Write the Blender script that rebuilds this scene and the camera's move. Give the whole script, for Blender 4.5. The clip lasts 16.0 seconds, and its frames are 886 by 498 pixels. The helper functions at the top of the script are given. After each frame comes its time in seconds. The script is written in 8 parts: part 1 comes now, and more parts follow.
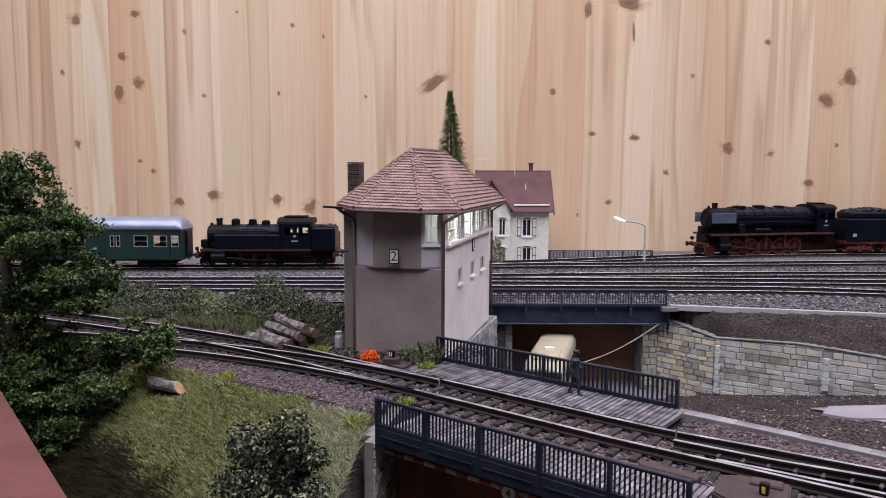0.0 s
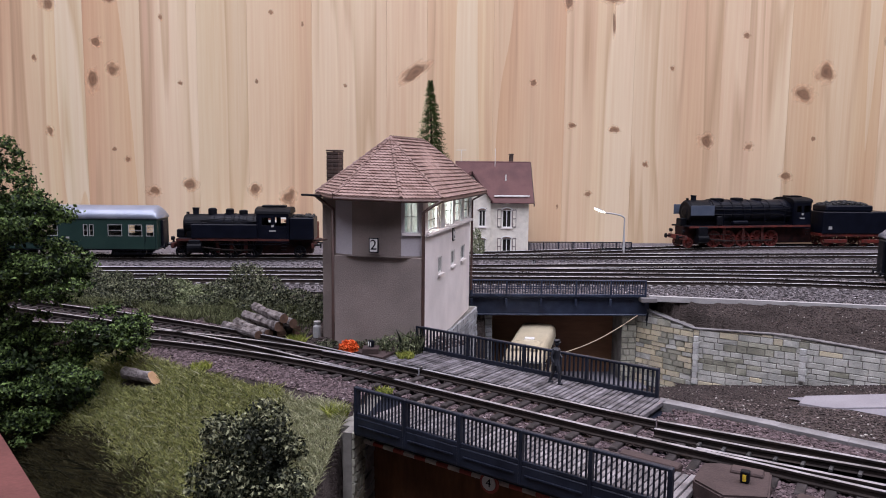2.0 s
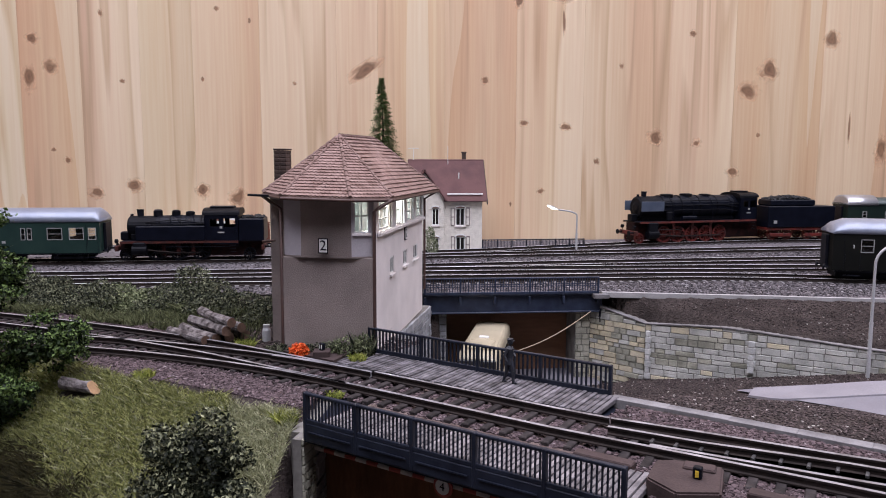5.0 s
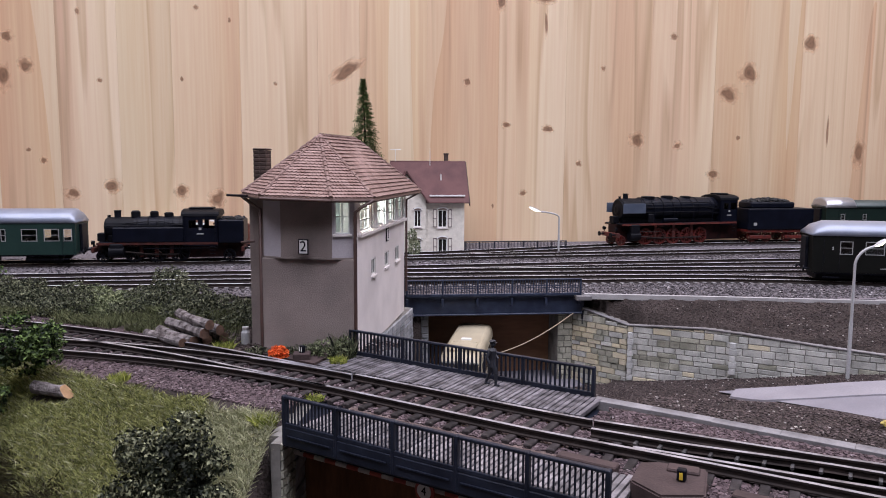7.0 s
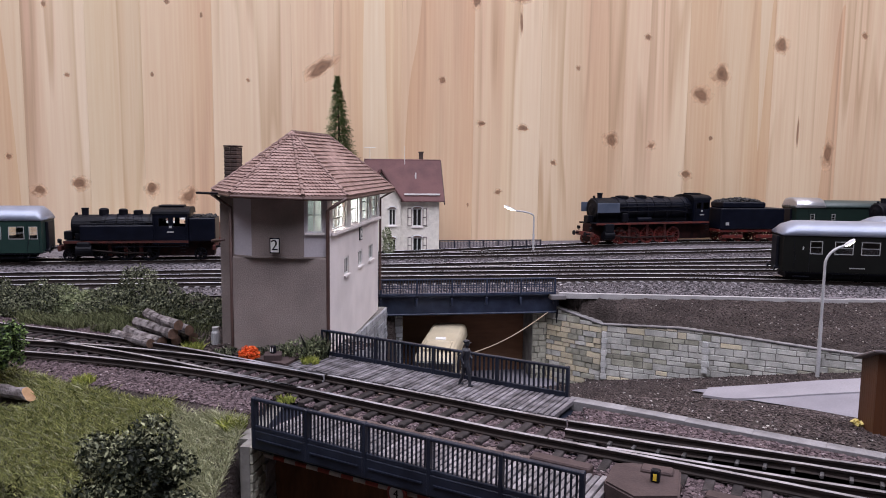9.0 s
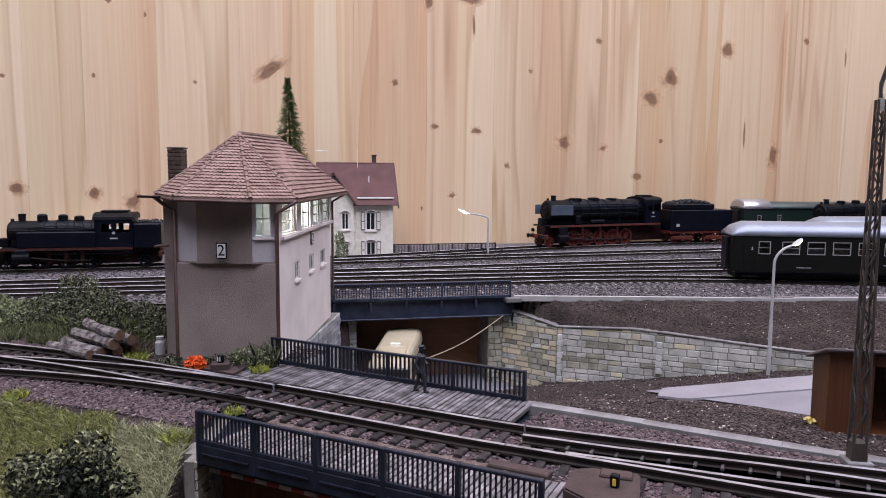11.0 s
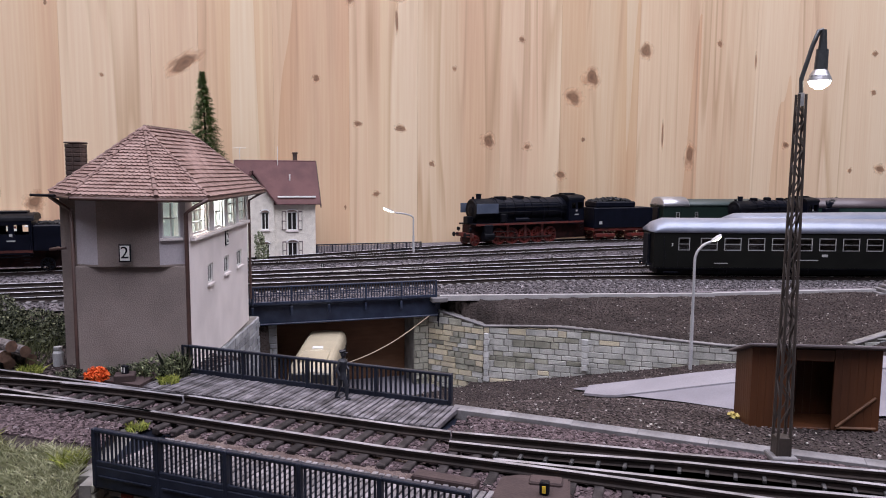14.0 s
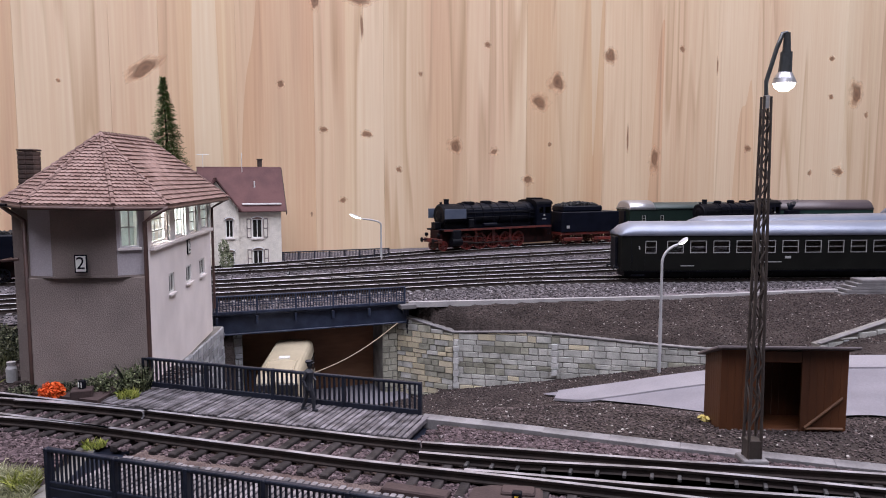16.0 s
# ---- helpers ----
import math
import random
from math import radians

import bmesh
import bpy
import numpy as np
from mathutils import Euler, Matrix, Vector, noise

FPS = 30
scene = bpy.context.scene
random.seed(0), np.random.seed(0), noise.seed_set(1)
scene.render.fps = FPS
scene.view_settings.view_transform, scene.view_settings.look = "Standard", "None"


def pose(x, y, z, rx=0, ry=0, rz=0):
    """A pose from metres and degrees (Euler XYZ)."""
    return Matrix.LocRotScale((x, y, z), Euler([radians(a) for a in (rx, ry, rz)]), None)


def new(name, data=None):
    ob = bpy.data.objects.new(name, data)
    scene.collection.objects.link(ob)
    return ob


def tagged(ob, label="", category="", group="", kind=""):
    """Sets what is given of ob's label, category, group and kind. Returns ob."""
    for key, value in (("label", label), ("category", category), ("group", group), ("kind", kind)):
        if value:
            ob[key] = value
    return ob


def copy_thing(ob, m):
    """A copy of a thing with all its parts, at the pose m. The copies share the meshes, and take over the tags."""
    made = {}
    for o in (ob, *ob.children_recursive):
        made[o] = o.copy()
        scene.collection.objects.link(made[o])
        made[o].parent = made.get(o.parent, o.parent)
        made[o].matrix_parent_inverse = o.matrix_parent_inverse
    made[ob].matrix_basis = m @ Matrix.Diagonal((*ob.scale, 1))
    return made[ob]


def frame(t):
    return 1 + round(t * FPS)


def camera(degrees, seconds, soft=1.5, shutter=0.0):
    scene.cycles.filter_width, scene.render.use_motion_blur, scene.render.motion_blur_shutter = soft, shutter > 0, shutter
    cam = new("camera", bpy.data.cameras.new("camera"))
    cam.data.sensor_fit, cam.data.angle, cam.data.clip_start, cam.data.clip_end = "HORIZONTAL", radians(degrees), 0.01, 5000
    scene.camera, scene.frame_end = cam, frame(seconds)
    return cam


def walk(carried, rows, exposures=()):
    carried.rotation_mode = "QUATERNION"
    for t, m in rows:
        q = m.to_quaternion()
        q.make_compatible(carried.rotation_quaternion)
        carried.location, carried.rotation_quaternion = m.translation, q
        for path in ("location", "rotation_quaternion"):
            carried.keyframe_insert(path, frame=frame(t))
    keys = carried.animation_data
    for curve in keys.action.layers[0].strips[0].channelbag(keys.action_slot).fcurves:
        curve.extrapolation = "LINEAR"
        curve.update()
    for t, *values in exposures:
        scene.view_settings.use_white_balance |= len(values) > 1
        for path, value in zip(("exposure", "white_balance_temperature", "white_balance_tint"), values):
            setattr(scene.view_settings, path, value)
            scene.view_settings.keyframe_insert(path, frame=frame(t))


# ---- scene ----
cam = camera(62.69, 16.0, soft=1.0)

PATH = [
    (0, (0.0000, 0.0000, 0.0830, 84.17, -0.20, -0.00)),
    (0.5, (0.0000, 0.0014, 0.0824, 83.78, -0.51, -0.62)),
    (1, (0.0005, 0.0014, 0.0823, 83.88, -0.45, -0.82)),
    (1.5, (-0.0004, 0.0027, 0.0813, 83.67, -0.68, -1.23)),
    (2, (-0.0004, 0.0030, 0.0810, 83.61, -0.61, -1.60)),
    (2.5, (0.0001, 0.0040, 0.0808, 83.53, -0.59, -1.85)),
    (3, (0.0007, 0.0036, 0.0814, 83.70, -0.10, -2.40)),
    (3.5, (0.0012, 0.0046, 0.0814, 83.31, -0.24, -3.02)),
    (4, (0.0013, 0.0059, 0.0811, 83.31, -0.67, -4.08)),
    (6.5, (0.0020, 0.0096, 0.0806, 83.85, 0.22, -6.08)),
    (7, (0.0020, 0.0104, 0.0799, 83.72, -0.33, -6.55)),
    (7.5, (0.0021, 0.0100, 0.0801, 83.89, -0.23, -6.67)),
    (8, (0.0021, 0.0110, 0.0796, 83.72, -0.59, -7.14)),
    (8.5, (0.0024, 0.0118, 0.0798, 83.67, -0.55, -7.58)),
    (9, (0.0030, 0.0132, 0.0797, 83.64, -0.64, -8.46)),
    (11.5, (0.0050, 0.0205, 0.0785, 84.08, -0.32, -13.15)),
    (12, (0.0058, 0.0220, 0.0786, 84.02, -0.11, -14.23)),
    (12.5, (0.0071, 0.0237, 0.0790, 84.07, 0.43, -14.86)),
    (13, (0.0075, 0.0257, 0.0787, 84.14, 0.38, -16.03)),
    (13.5, (0.0080, 0.0269, 0.0781, 84.06, 0.07, -16.71)),
    (14, (0.0084, 0.0287, 0.0774, 84.01, -0.40, -17.85)),
    (14.5, (0.0088, 0.0292, 0.0776, 84.25, -0.06, -18.27)),
    (15, (0.0093, 0.0300, 0.0776, 84.51, -0.03, -18.85)),
    (15.5, (0.0095, 0.0313, 0.0774, 84.71, -0.08, -19.77)),
    (16, (0.0099, 0.0323, 0.0772, 84.46, 0.05, -20.39)),
]
walk(cam, [(t, pose(*p)) for t, p in PATH])

# ---- light ----
world = bpy.data.worlds.new("room_light")
scene.world = world
world.use_nodes = True
world.node_tree.nodes["Background"].inputs[0].default_value = (0.62, 0.66, 0.75, 1)
world.node_tree.nodes["Background"].inputs[1].default_value = 0.0
scene.view_settings.exposure = 0.0


def lamp_area(name, m, sx, sy, power, colour):
    d = bpy.data.lights.new(name, "AREA")
    d.shape, d.size, d.size_y, d.energy, d.color = "RECTANGLE", sx, sy, power, colour
    ob = new(name, d)
    ob.matrix_world = m
    return ob


lamp_area("ceiling_panel_light", pose(0.22, -0.08, 1.34), 2.3, 1.6, 63.0, (0.985, 0.965, 1.14))

# ---- materials ----
MATS = {}


def mat(name, c1, c2=None, rough=0.6, metal=0.0, scale=300.0, fine=2000.0, bump=0.2, dist=0.0005, vary=0.0, mixpos=(0.35, 0.65), stretch=None, spec=0.5, fine_amt=0.25):
    """A surface with patches of two colours, a finer grain and a small relief."""
    m = bpy.data.materials.new(name)
    m.use_nodes = True
    n, l = m.node_tree.nodes, m.node_tree.links
    b = n["Principled BSDF"]
    b.inputs["Roughness"].default_value, b.inputs["Metallic"].default_value = rough, metal
    b.inputs["Specular IOR Level"].default_value = spec if rough < 0.7 else min(spec, 0.2)
    c2 = c2 or tuple(v * 0.8 for v in c1)
    tc = n.new("ShaderNodeTexCoord")
    src = tc.outputs["Object"]
    if stretch:
        mp = n.new("ShaderNodeMapping")
        mp.inputs["Scale"].default_value = stretch
        l.new(src, mp.inputs[0])
        src = mp.outputs[0]
    n1, n2 = n.new("ShaderNodeTexNoise"), n.new("ShaderNodeTexNoise")
    n1.inputs["Scale"].default_value, n2.inputs["Scale"].default_value = scale, fine
    n1.inputs["Detail"].default_value = 4
    l.new(src, n1.inputs[0]), l.new(src, n2.inputs[0])
    r = n.new("ShaderNodeValToRGB")
    r.color_ramp.elements[0].position, r.color_ramp.elements[1].position = mixpos
    r.color_ramp.elements[0].color, r.color_ramp.elements[1].color = (*c1, 1), (*c2, 1)
    l.new(n1.outputs[0], r.inputs[0])
    mx = n.new("ShaderNodeMix")
    mx.data_type, mx.blend_type = "RGBA", "OVERLAY"
    mx.inputs["Factor"].default_value = fine_amt
    l.new(r.outputs[0], mx.inputs["A"]), l.new(n2.outputs[0], mx.inputs["B"])
    out = mx.outputs["Result"]
    if vary:
        oi, hs, mr = n.new("ShaderNodeObjectInfo"), n.new("ShaderNodeHueSaturation"), n.new("ShaderNodeMapRange")
        mr.inputs["To Min"].default_value, mr.inputs["To Max"].default_value = 1 - vary, 1 + vary
        l.new(oi.outputs["Random"], mr.inputs[0]), l.new(mr.outputs[0], hs.inputs["Value"]), l.new(out, hs.inputs["Color"])
        out = hs.outputs[0]
    l.new(out, b.inputs["Base Color"])
    if bump:
        bp = n.new("ShaderNodeBump")
        bp.inputs["Strength"].default_value, bp.inputs["Distance"].default_value = bump, dist
        l.new(n2.outputs[0], bp.inputs["Height"]), l.new(bp.outputs[0], b.inputs["Normal"])
    MATS[name] = m
    return m


def glow(name, colour, power):
    m = bpy.data.materials.new(name)
    m.use_nodes = True
    b = m.node_tree.nodes["Principled BSDF"]
    b.inputs["Base Color"].default_value = (*colour, 1)
    b.inputs["Emission Color"].default_value, b.inputs["Emission Strength"].default_value = (*colour, 1), power
    return m


def glass(name, tint=(0.9, 0.95, 0.95), rough=0.03):
    m = bpy.data.materials.new(name)
    m.use_nodes = True
    n, l = m.node_tree.nodes, m.node_tree.links
    n.remove(n["Principled BSDF"])
    t, g, x, f = n.new("ShaderNodeBsdfTransparent"), n.new("ShaderNodeBsdfGlossy"), n.new("ShaderNodeMixShader"), n.new("ShaderNodeFresnel")
    t.inputs[0].default_value, g.inputs["Roughness"].default_value = (*tint, 1), rough
    l.new(f.outputs[0], x.inputs[0]), l.new(t.outputs[0], x.inputs[1]), l.new(g.outputs[0], x.inputs[2]), l.new(x.outputs[0], n["Material Output"].inputs[0])
    return m


def wood_plank(name, value=1.0, rich=1.0):
    """Pine boards: long wavy grain along z in uneven patches, one tone per board."""
    m = bpy.data.materials.new(name)
    m.use_nodes = True
    n, l = m.node_tree.nodes, m.node_tree.links
    b = n["Principled BSDF"]
    b.inputs["Roughness"].default_value = 0.42
    tc, oi, add = n.new("ShaderNodeTexCoord"), n.new("ShaderNodeObjectInfo"), n.new("ShaderNodeVectorMath")
    cmb = n.new("ShaderNodeCombineXYZ")
    k = n.new("ShaderNodeMath")
    k.operation, k.inputs[1].default_value = "MULTIPLY", 40.0
    l.new(oi.outputs["Random"], k.inputs[0])
    for i in range(3):
        l.new(k.outputs[0], cmb.inputs[i])
    l.new(tc.outputs["Object"], add.inputs[0]), l.new(cmb.outputs[0], add.inputs[1])
    mp = n.new("ShaderNodeMapping")
    mp.inputs["Scale"].default_value = (1, 1, 0.045)
    l.new(add.outputs[0], mp.inputs[0])
    warp = n.new("ShaderNodeTexNoise")
    warp.inputs["Scale"].default_value, warp.inputs["Detail"].default_value = 22, 2.0
    l.new(mp.outputs[0], warp.inputs[0])
    ring = n.new("ShaderNodeMath")
    ring.operation, ring.inputs[1].default_value = "MULTIPLY", 8.0
    l.new(warp.outputs[0], ring.inputs[0])
    fr = n.new("ShaderNodeMath")
    fr.operation = "FRACT"
    l.new(ring.outputs[0], fr.inputs[0])
    rr = n.new("ShaderNodeValToRGB")
    e = rr.color_ramp.elements
    e[0].position, e[0].color = 0.0, (0.728, 0.571, 0.404, 1)
    e[1].position, e[1].color = 0.55, (0.702, 0.542, 0.375, 1)
    a = e.new(0.86)
    a.color = (0.570, 0.412, 0.265, 1)
    a = e.new(1.0)
    a.color = (0.728, 0.571, 0.404, 1)
    l.new(fr.outputs[0], rr.inputs[0])
    mp2, fib = n.new("ShaderNodeMapping"), n.new("ShaderNodeTexNoise")
    mp2.inputs["Scale"].default_value = (1, 1, 0.02)
    fib.inputs["Scale"].default_value, fib.inputs["Detail"].default_value = 420, 3
    l.new(add.outputs[0], mp2.inputs[0]), l.new(mp2.outputs[0], fib.inputs[0])
    big = n.new("ShaderNodeTexNoise")
    big.inputs["Scale"].default_value = 7
    l.new(mp.outputs[0], big.inputs[0])
    mx = n.new("ShaderNodeMix")
    mx.data_type, mx.blend_type = "RGBA", "OVERLAY"
    mx.inputs["Factor"].default_value = 0.20
    # broad bands without strong rings, and arched figure where the saw met the heart of the log
    mp3, calm, plain, arch, rr2 = n.new("ShaderNodeMapping"), n.new("ShaderNodeTexNoise"), n.new("ShaderNodeMix"), n.new("ShaderNodeTexWave"), n.new("ShaderNodeValToRGB")
    mp3.inputs["Scale"].default_value = (1, 1, 0.12)
    calm.inputs["Scale"].default_value, calm.inputs["Detail"].default_value = 26, 1.0
    l.new(add.outputs[0], mp3.inputs[0]), l.new(mp3.outputs[0], calm.inputs[0])
    cr_ = n.new("ShaderNodeValToRGB")
    cr_.color_ramp.elements[0].position, cr_.color_ramp.elements[1].position = 0.40, 0.62
    l.new(calm.outputs[0], cr_.inputs[0])
    plain.data_type = "RGBA"
    plain.inputs["A"].default_value = (0.722, 0.560, 0.390, 1)
    l.new(cr_.outputs[0], plain.inputs["Factor"]), l.new(rr.outputs[0], plain.inputs["B"])
    arch.wave_type, arch.wave_profile = "RINGS", "SAW"
    arch.inputs["Scale"].default_value, arch.inputs["Distortion"].default_value, arch.inputs["Detail"].default_value, arch.inputs["Detail Scale"].default_value = 26, 3.5, 1.0, 0.6
    l.new(mp.outputs[0], arch.inputs[0])
    rr2.color_ramp.elements[0].position, rr2.color_ramp.elements[0].color = 0.72, (0.5, 0.5, 0.5, 1)
    rr2.color_ramp.elements[1].position, rr2.color_ramp.elements[1].color = 1.0, (0.34, 0.32, 0.30, 1)
    l.new(arch.outputs[0], rr2.inputs[0])
    fig = n.new("ShaderNodeMix")
    fig.data_type, fig.blend_type = "RGBA", "OVERLAY"
    fig.inputs["Factor"].default_value = 0.55
    l.new(plain.outputs["Result"], fig.inputs["A"]), l.new(rr2.outputs[0], fig.inputs["B"])
    l.new(fig.outputs["Result"], mx.inputs["A"]), l.new(fib.outputs[0], mx.inputs["B"])
    mx2 = n.new("ShaderNodeMix")
    mx2.data_type, mx2.blend_type = "RGBA", "OVERLAY"
    mx2.inputs["Factor"].default_value = 0.55
    l.new(mx.outputs["Result"], mx2.inputs["A"]), l.new(big.outputs[0], mx2.inputs["B"])
    hs, mr, mh = n.new("ShaderNodeHueSaturation"), n.new("ShaderNodeMapRange"), n.new("ShaderNodeMapRange")
    mr.inputs["To Min"].default_value, mr.inputs["To Max"].default_value = 0.965 * value, 1.03 * value
    mh.inputs["To Min"].default_value, mh.inputs["To Max"].default_value = 1.09 * rich, 1.03 * rich
    l.new(oi.outputs["Random"], mr.inputs[0]), l.new(mr.outputs[0], hs.inputs["Value"])
    l.new(oi.outputs["Random"], mh.inputs[0]), l.new(mh.outputs[0], hs.inputs["Saturation"])
    l.new(mx2.outputs["Result"], hs.inputs["Color"]), l.new(hs.outputs[0], b.inputs["Base Color"])
    bp = n.new("ShaderNodeBump")
    bp.inputs["Strength"].default_value, bp.inputs["Distance"].default_value = 0.12, 0.0004
    l.new(fib.outputs[0], bp.inputs["Height"]), l.new(bp.outputs[0], b.inputs["Normal"])
    return m


def knot_wood(name):
    """A knot: dark rings that fade out into the board round it."""
    m = bpy.data.materials.new(name)
    m.use_nodes = True
    n, l = m.node_tree.nodes, m.node_tree.links
    b = n["Principled BSDF"]
    b.inputs["Roughness"].default_value = 0.45
    uv, ln, nz, oi = n.new("ShaderNodeUVMap"), n.new("ShaderNodeVectorMath"), n.new("ShaderNodeTexNoise"), n.new("ShaderNodeObjectInfo")
    ln.operation = "LENGTH"
    l.new(uv.outputs[0], ln.inputs[0])
    nz.noise_dimensions = "4D"
    nz.inputs["Scale"].default_value = 1.6
    k = n.new("ShaderNodeMath")
    k.operation, k.inputs[1].default_value = "MULTIPLY", 30.0
    l.new(oi.outputs["Random"], k.inputs[0]), l.new(k.outputs[0], nz.inputs["W"]), l.new(uv.outputs[0], nz.inputs[0])
    ad = n.new("ShaderNodeMath")
    ad.operation, ad.inputs[1].default_value = "MULTIPLY_ADD", 1.0
    l.new(nz.outputs[0], ad.inputs[0]), l.new(ln.outputs["Value"], ad.inputs[2])
    rc, ra = n.new("ShaderNodeValToRGB"), n.new("ShaderNodeValToRGB")
    e = rc.color_ramp.elements
    e[0].position, e[0].color, e[1].position, e[1].color = 0.34, (0.15, 0.078, 0.045, 1), 0.95, (0.57, 0.39, 0.25, 1)
    for at, tone in ((0.50, (0.25, 0.14, 0.08, 1)), (0.60, (0.17, 0.09, 0.05, 1)), (0.74, (0.42, 0.265, 0.16, 1))):
        e.new(at).color = tone
    e = ra.color_ramp.elements
    e[0].position, e[0].color, e[1].position, e[1].color = 0.56, (0.92, 0.92, 0.92, 1), 0.95, (0, 0, 0, 1)
    hf = n.new("ShaderNodeMath")
    hf.operation, hf.inputs[1].default_value = "MULTIPLY", 0.72
    l.new(ad.outputs[0], hf.inputs[0])
    l.new(hf.outputs[0], rc.inputs[0]), l.new(hf.outputs[0], ra.inputs[0])
    l.new(rc.outputs[0], b.inputs["Base Color"]), l.new(ra.outputs[0], b.inputs["Alpha"])
    return m


M_PINE, M_PINE_PALE, M_PINE_TAN = wood_plank("pine_board"), wood_plank("pale_pine_board", 1.025, 0.97), wood_plank("tan_pine_board", 0.96, 1.01)
M_KNOT = knot_wood("pine_knot")
M_EARTH = mat("dark_earth", (0.027, 0.0208, 0.0188), (0.057, 0.0445, 0.0405), 0.95, 0, 60, 900, 0.8, 0.002)
M_BALLAST = mat("brown_ballast", (0.085, 0.06, 0.055), (0.15, 0.115, 0.105), 0.92, 0, 250, 1400, 0.8, 0.0015, vary=0.3)
M_ROAD = mat("grey_road", (0.16, 0.152, 0.172), (0.21, 0.20, 0.222), 0.8, 0, 30, 1500, 0.2, 0.0004)
M_KERB = mat("pale_concrete", (0.125, 0.118, 0.12), (0.22, 0.21, 0.214), 0.85, 0, 90, 1500, 0.3, 0.0004, vary=0.08)
M_SLEEPER = mat("dark_sleeper", (0.015, 0.012, 0.012), (0.050, 0.042, 0.042), 0.75, 0, 200, 1500, 0.4, 0.0004, vary=0.35)
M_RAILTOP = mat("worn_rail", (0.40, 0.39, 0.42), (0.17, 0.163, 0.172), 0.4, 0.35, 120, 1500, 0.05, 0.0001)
# near-white, hardly metallic: the glint of the yard rail heads as plain colour
M_RAILYARD = mat("glint_white_rail", (0.96, 0.95, 0.98), (0.78, 0.77, 0.80), 0.30, 0.10, 120, 1500, 0.05, 0.0001)
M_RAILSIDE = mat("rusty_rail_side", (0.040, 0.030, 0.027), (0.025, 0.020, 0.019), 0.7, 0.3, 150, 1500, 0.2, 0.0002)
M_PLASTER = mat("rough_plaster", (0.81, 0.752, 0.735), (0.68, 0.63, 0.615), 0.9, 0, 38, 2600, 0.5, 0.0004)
# darker copy of the plaster: shade on the front faces put into colour
M_PLASTER_SHADED = mat("shaded_taupe_plaster", (0.285, 0.238, 0.219), (0.200, 0.166, 0.154), 0.9, 0, 38, 2600, 0.5, 0.0004)
M_PANEL = mat("pale_panel", (0.46, 0.43, 0.46), (0.41, 0.38, 0.40), 0.8, 0, 50, 2000, 0.2, 0.0002)
M_TILE = mat("clay_roof_tile", (0.192, 0.122, 0.104), (0.290, 0.200, 0.175), 0.75, 0, 200, 2500, 0.3, 0.0003, vary=0.14)
M_STONE = mat("grey_ashlar", (0.37, 0.37, 0.345), (0.57, 0.565, 0.53), 0.9, 0, 120, 1200, 0.6, 0.0006, vary=0.13)
M_STONE_Y = mat("yellow_ashlar", (0.61, 0.545, 0.39), (0.50, 0.45, 0.345), 0.9, 0, 120, 1200, 0.6, 0.0006, vary=0.2)
M_STONE_OLIVE = mat("olive_ashlar", (0.25, 0.248, 0.20), (0.41, 0.40, 0.33), 0.9, 0, 120, 1200, 0.6, 0.0006, vary=0.2)
M_STONE_DARK = mat("weathered_stone", (0.24, 0.245, 0.26), (0.36, 0.365, 0.38), 0.9, 0, 120, 1200, 0.6, 0.0006, vary=0.2)
M_MORTAR = mat("dark_mortar", (0.24, 0.23, 0.21), (0.15, 0.14, 0.13), 0.95, 0, 150, 1200, 0.4, 0.0004)
M_STEEL = mat("blue_grey_steel", (0.0105, 0.0128, 0.022), (0.020, 0.0246, 0.040), 0.42, 0.1, 150, 1500, 0.15, 0.0002, spec=0.3)
# paler, bluer steel for the rear bridge
M_STEELPALE = mat("paler_blue_steel", (0.020, 0.027, 0.052), (0.038, 0.050, 0.085), 0.42, 0.1, 150, 1500, 0.15, 0.0002, spec=0.35)
M_PLANKWALK = mat("grey_walk_board", (0.062, 0.056, 0.059), (0.178, 0.164, 0.176), 0.75, 0, 220, 1800, 0.4, 0.0003, vary=0.3)
M_PLANKPALE = mat("pale_walk_board", (0.095, 0.087, 0.090), (0.215, 0.198, 0.204), 0.75, 0, 220, 1800, 0.4, 0.0003, vary=0.3)
M_BLACK = mat("black_paint", (0.0038, 0.0041, 0.0070), (0.008, 0.009, 0.014), 0.45, 0, 200, 2000, 0.1, 0.0001, spec=0.14)
M_RED = mat("wheel_red", (0.14, 0.016, 0.010), (0.045, 0.008, 0.007), 0.5, 0, 200, 2000, 0.1, 0.0001)
M_GREEN = mat("bottle_green_paint", (0.016, 0.037, 0.031), (0.012, 0.029, 0.025), 0.4, 0, 60, 2000, 0.05, 0.0001, spec=0.25)
M_OLIVE = mat("dark_olive_paint", (0.0090, 0.0095, 0.0085), (0.0065, 0.0068, 0.0062), 0.42, 0, 60, 2000, 0.05, 0.0001, spec=0.09)
M_ROOFGREY = mat("grey_coach_roof", (0.20, 0.225, 0.29), (0.25, 0.275, 0.34), 0.30, 0.25, 60, 2000, 0.05, 0.0001)
M_WHITE = mat("white_paint", (0.76, 0.76, 0.74), (0.68, 0.68, 0.66), 0.5, 0, 100, 2000, 0.1, 0.0001)
M_DARK = mat("dark_void", (0.012, 0.011, 0.010), (0.02, 0.018, 0.016), 0.9, 0, 100, 1000, 0.2, 0.0003)
M_BROWNWOOD = mat("brown_stained_board", (0.105, 0.034, 0.0095), (0.056, 0.018, 0.0055), 0.6, 0, 60, 900, 0.3, 0.0003, stretch=(1, 1, 0.1))
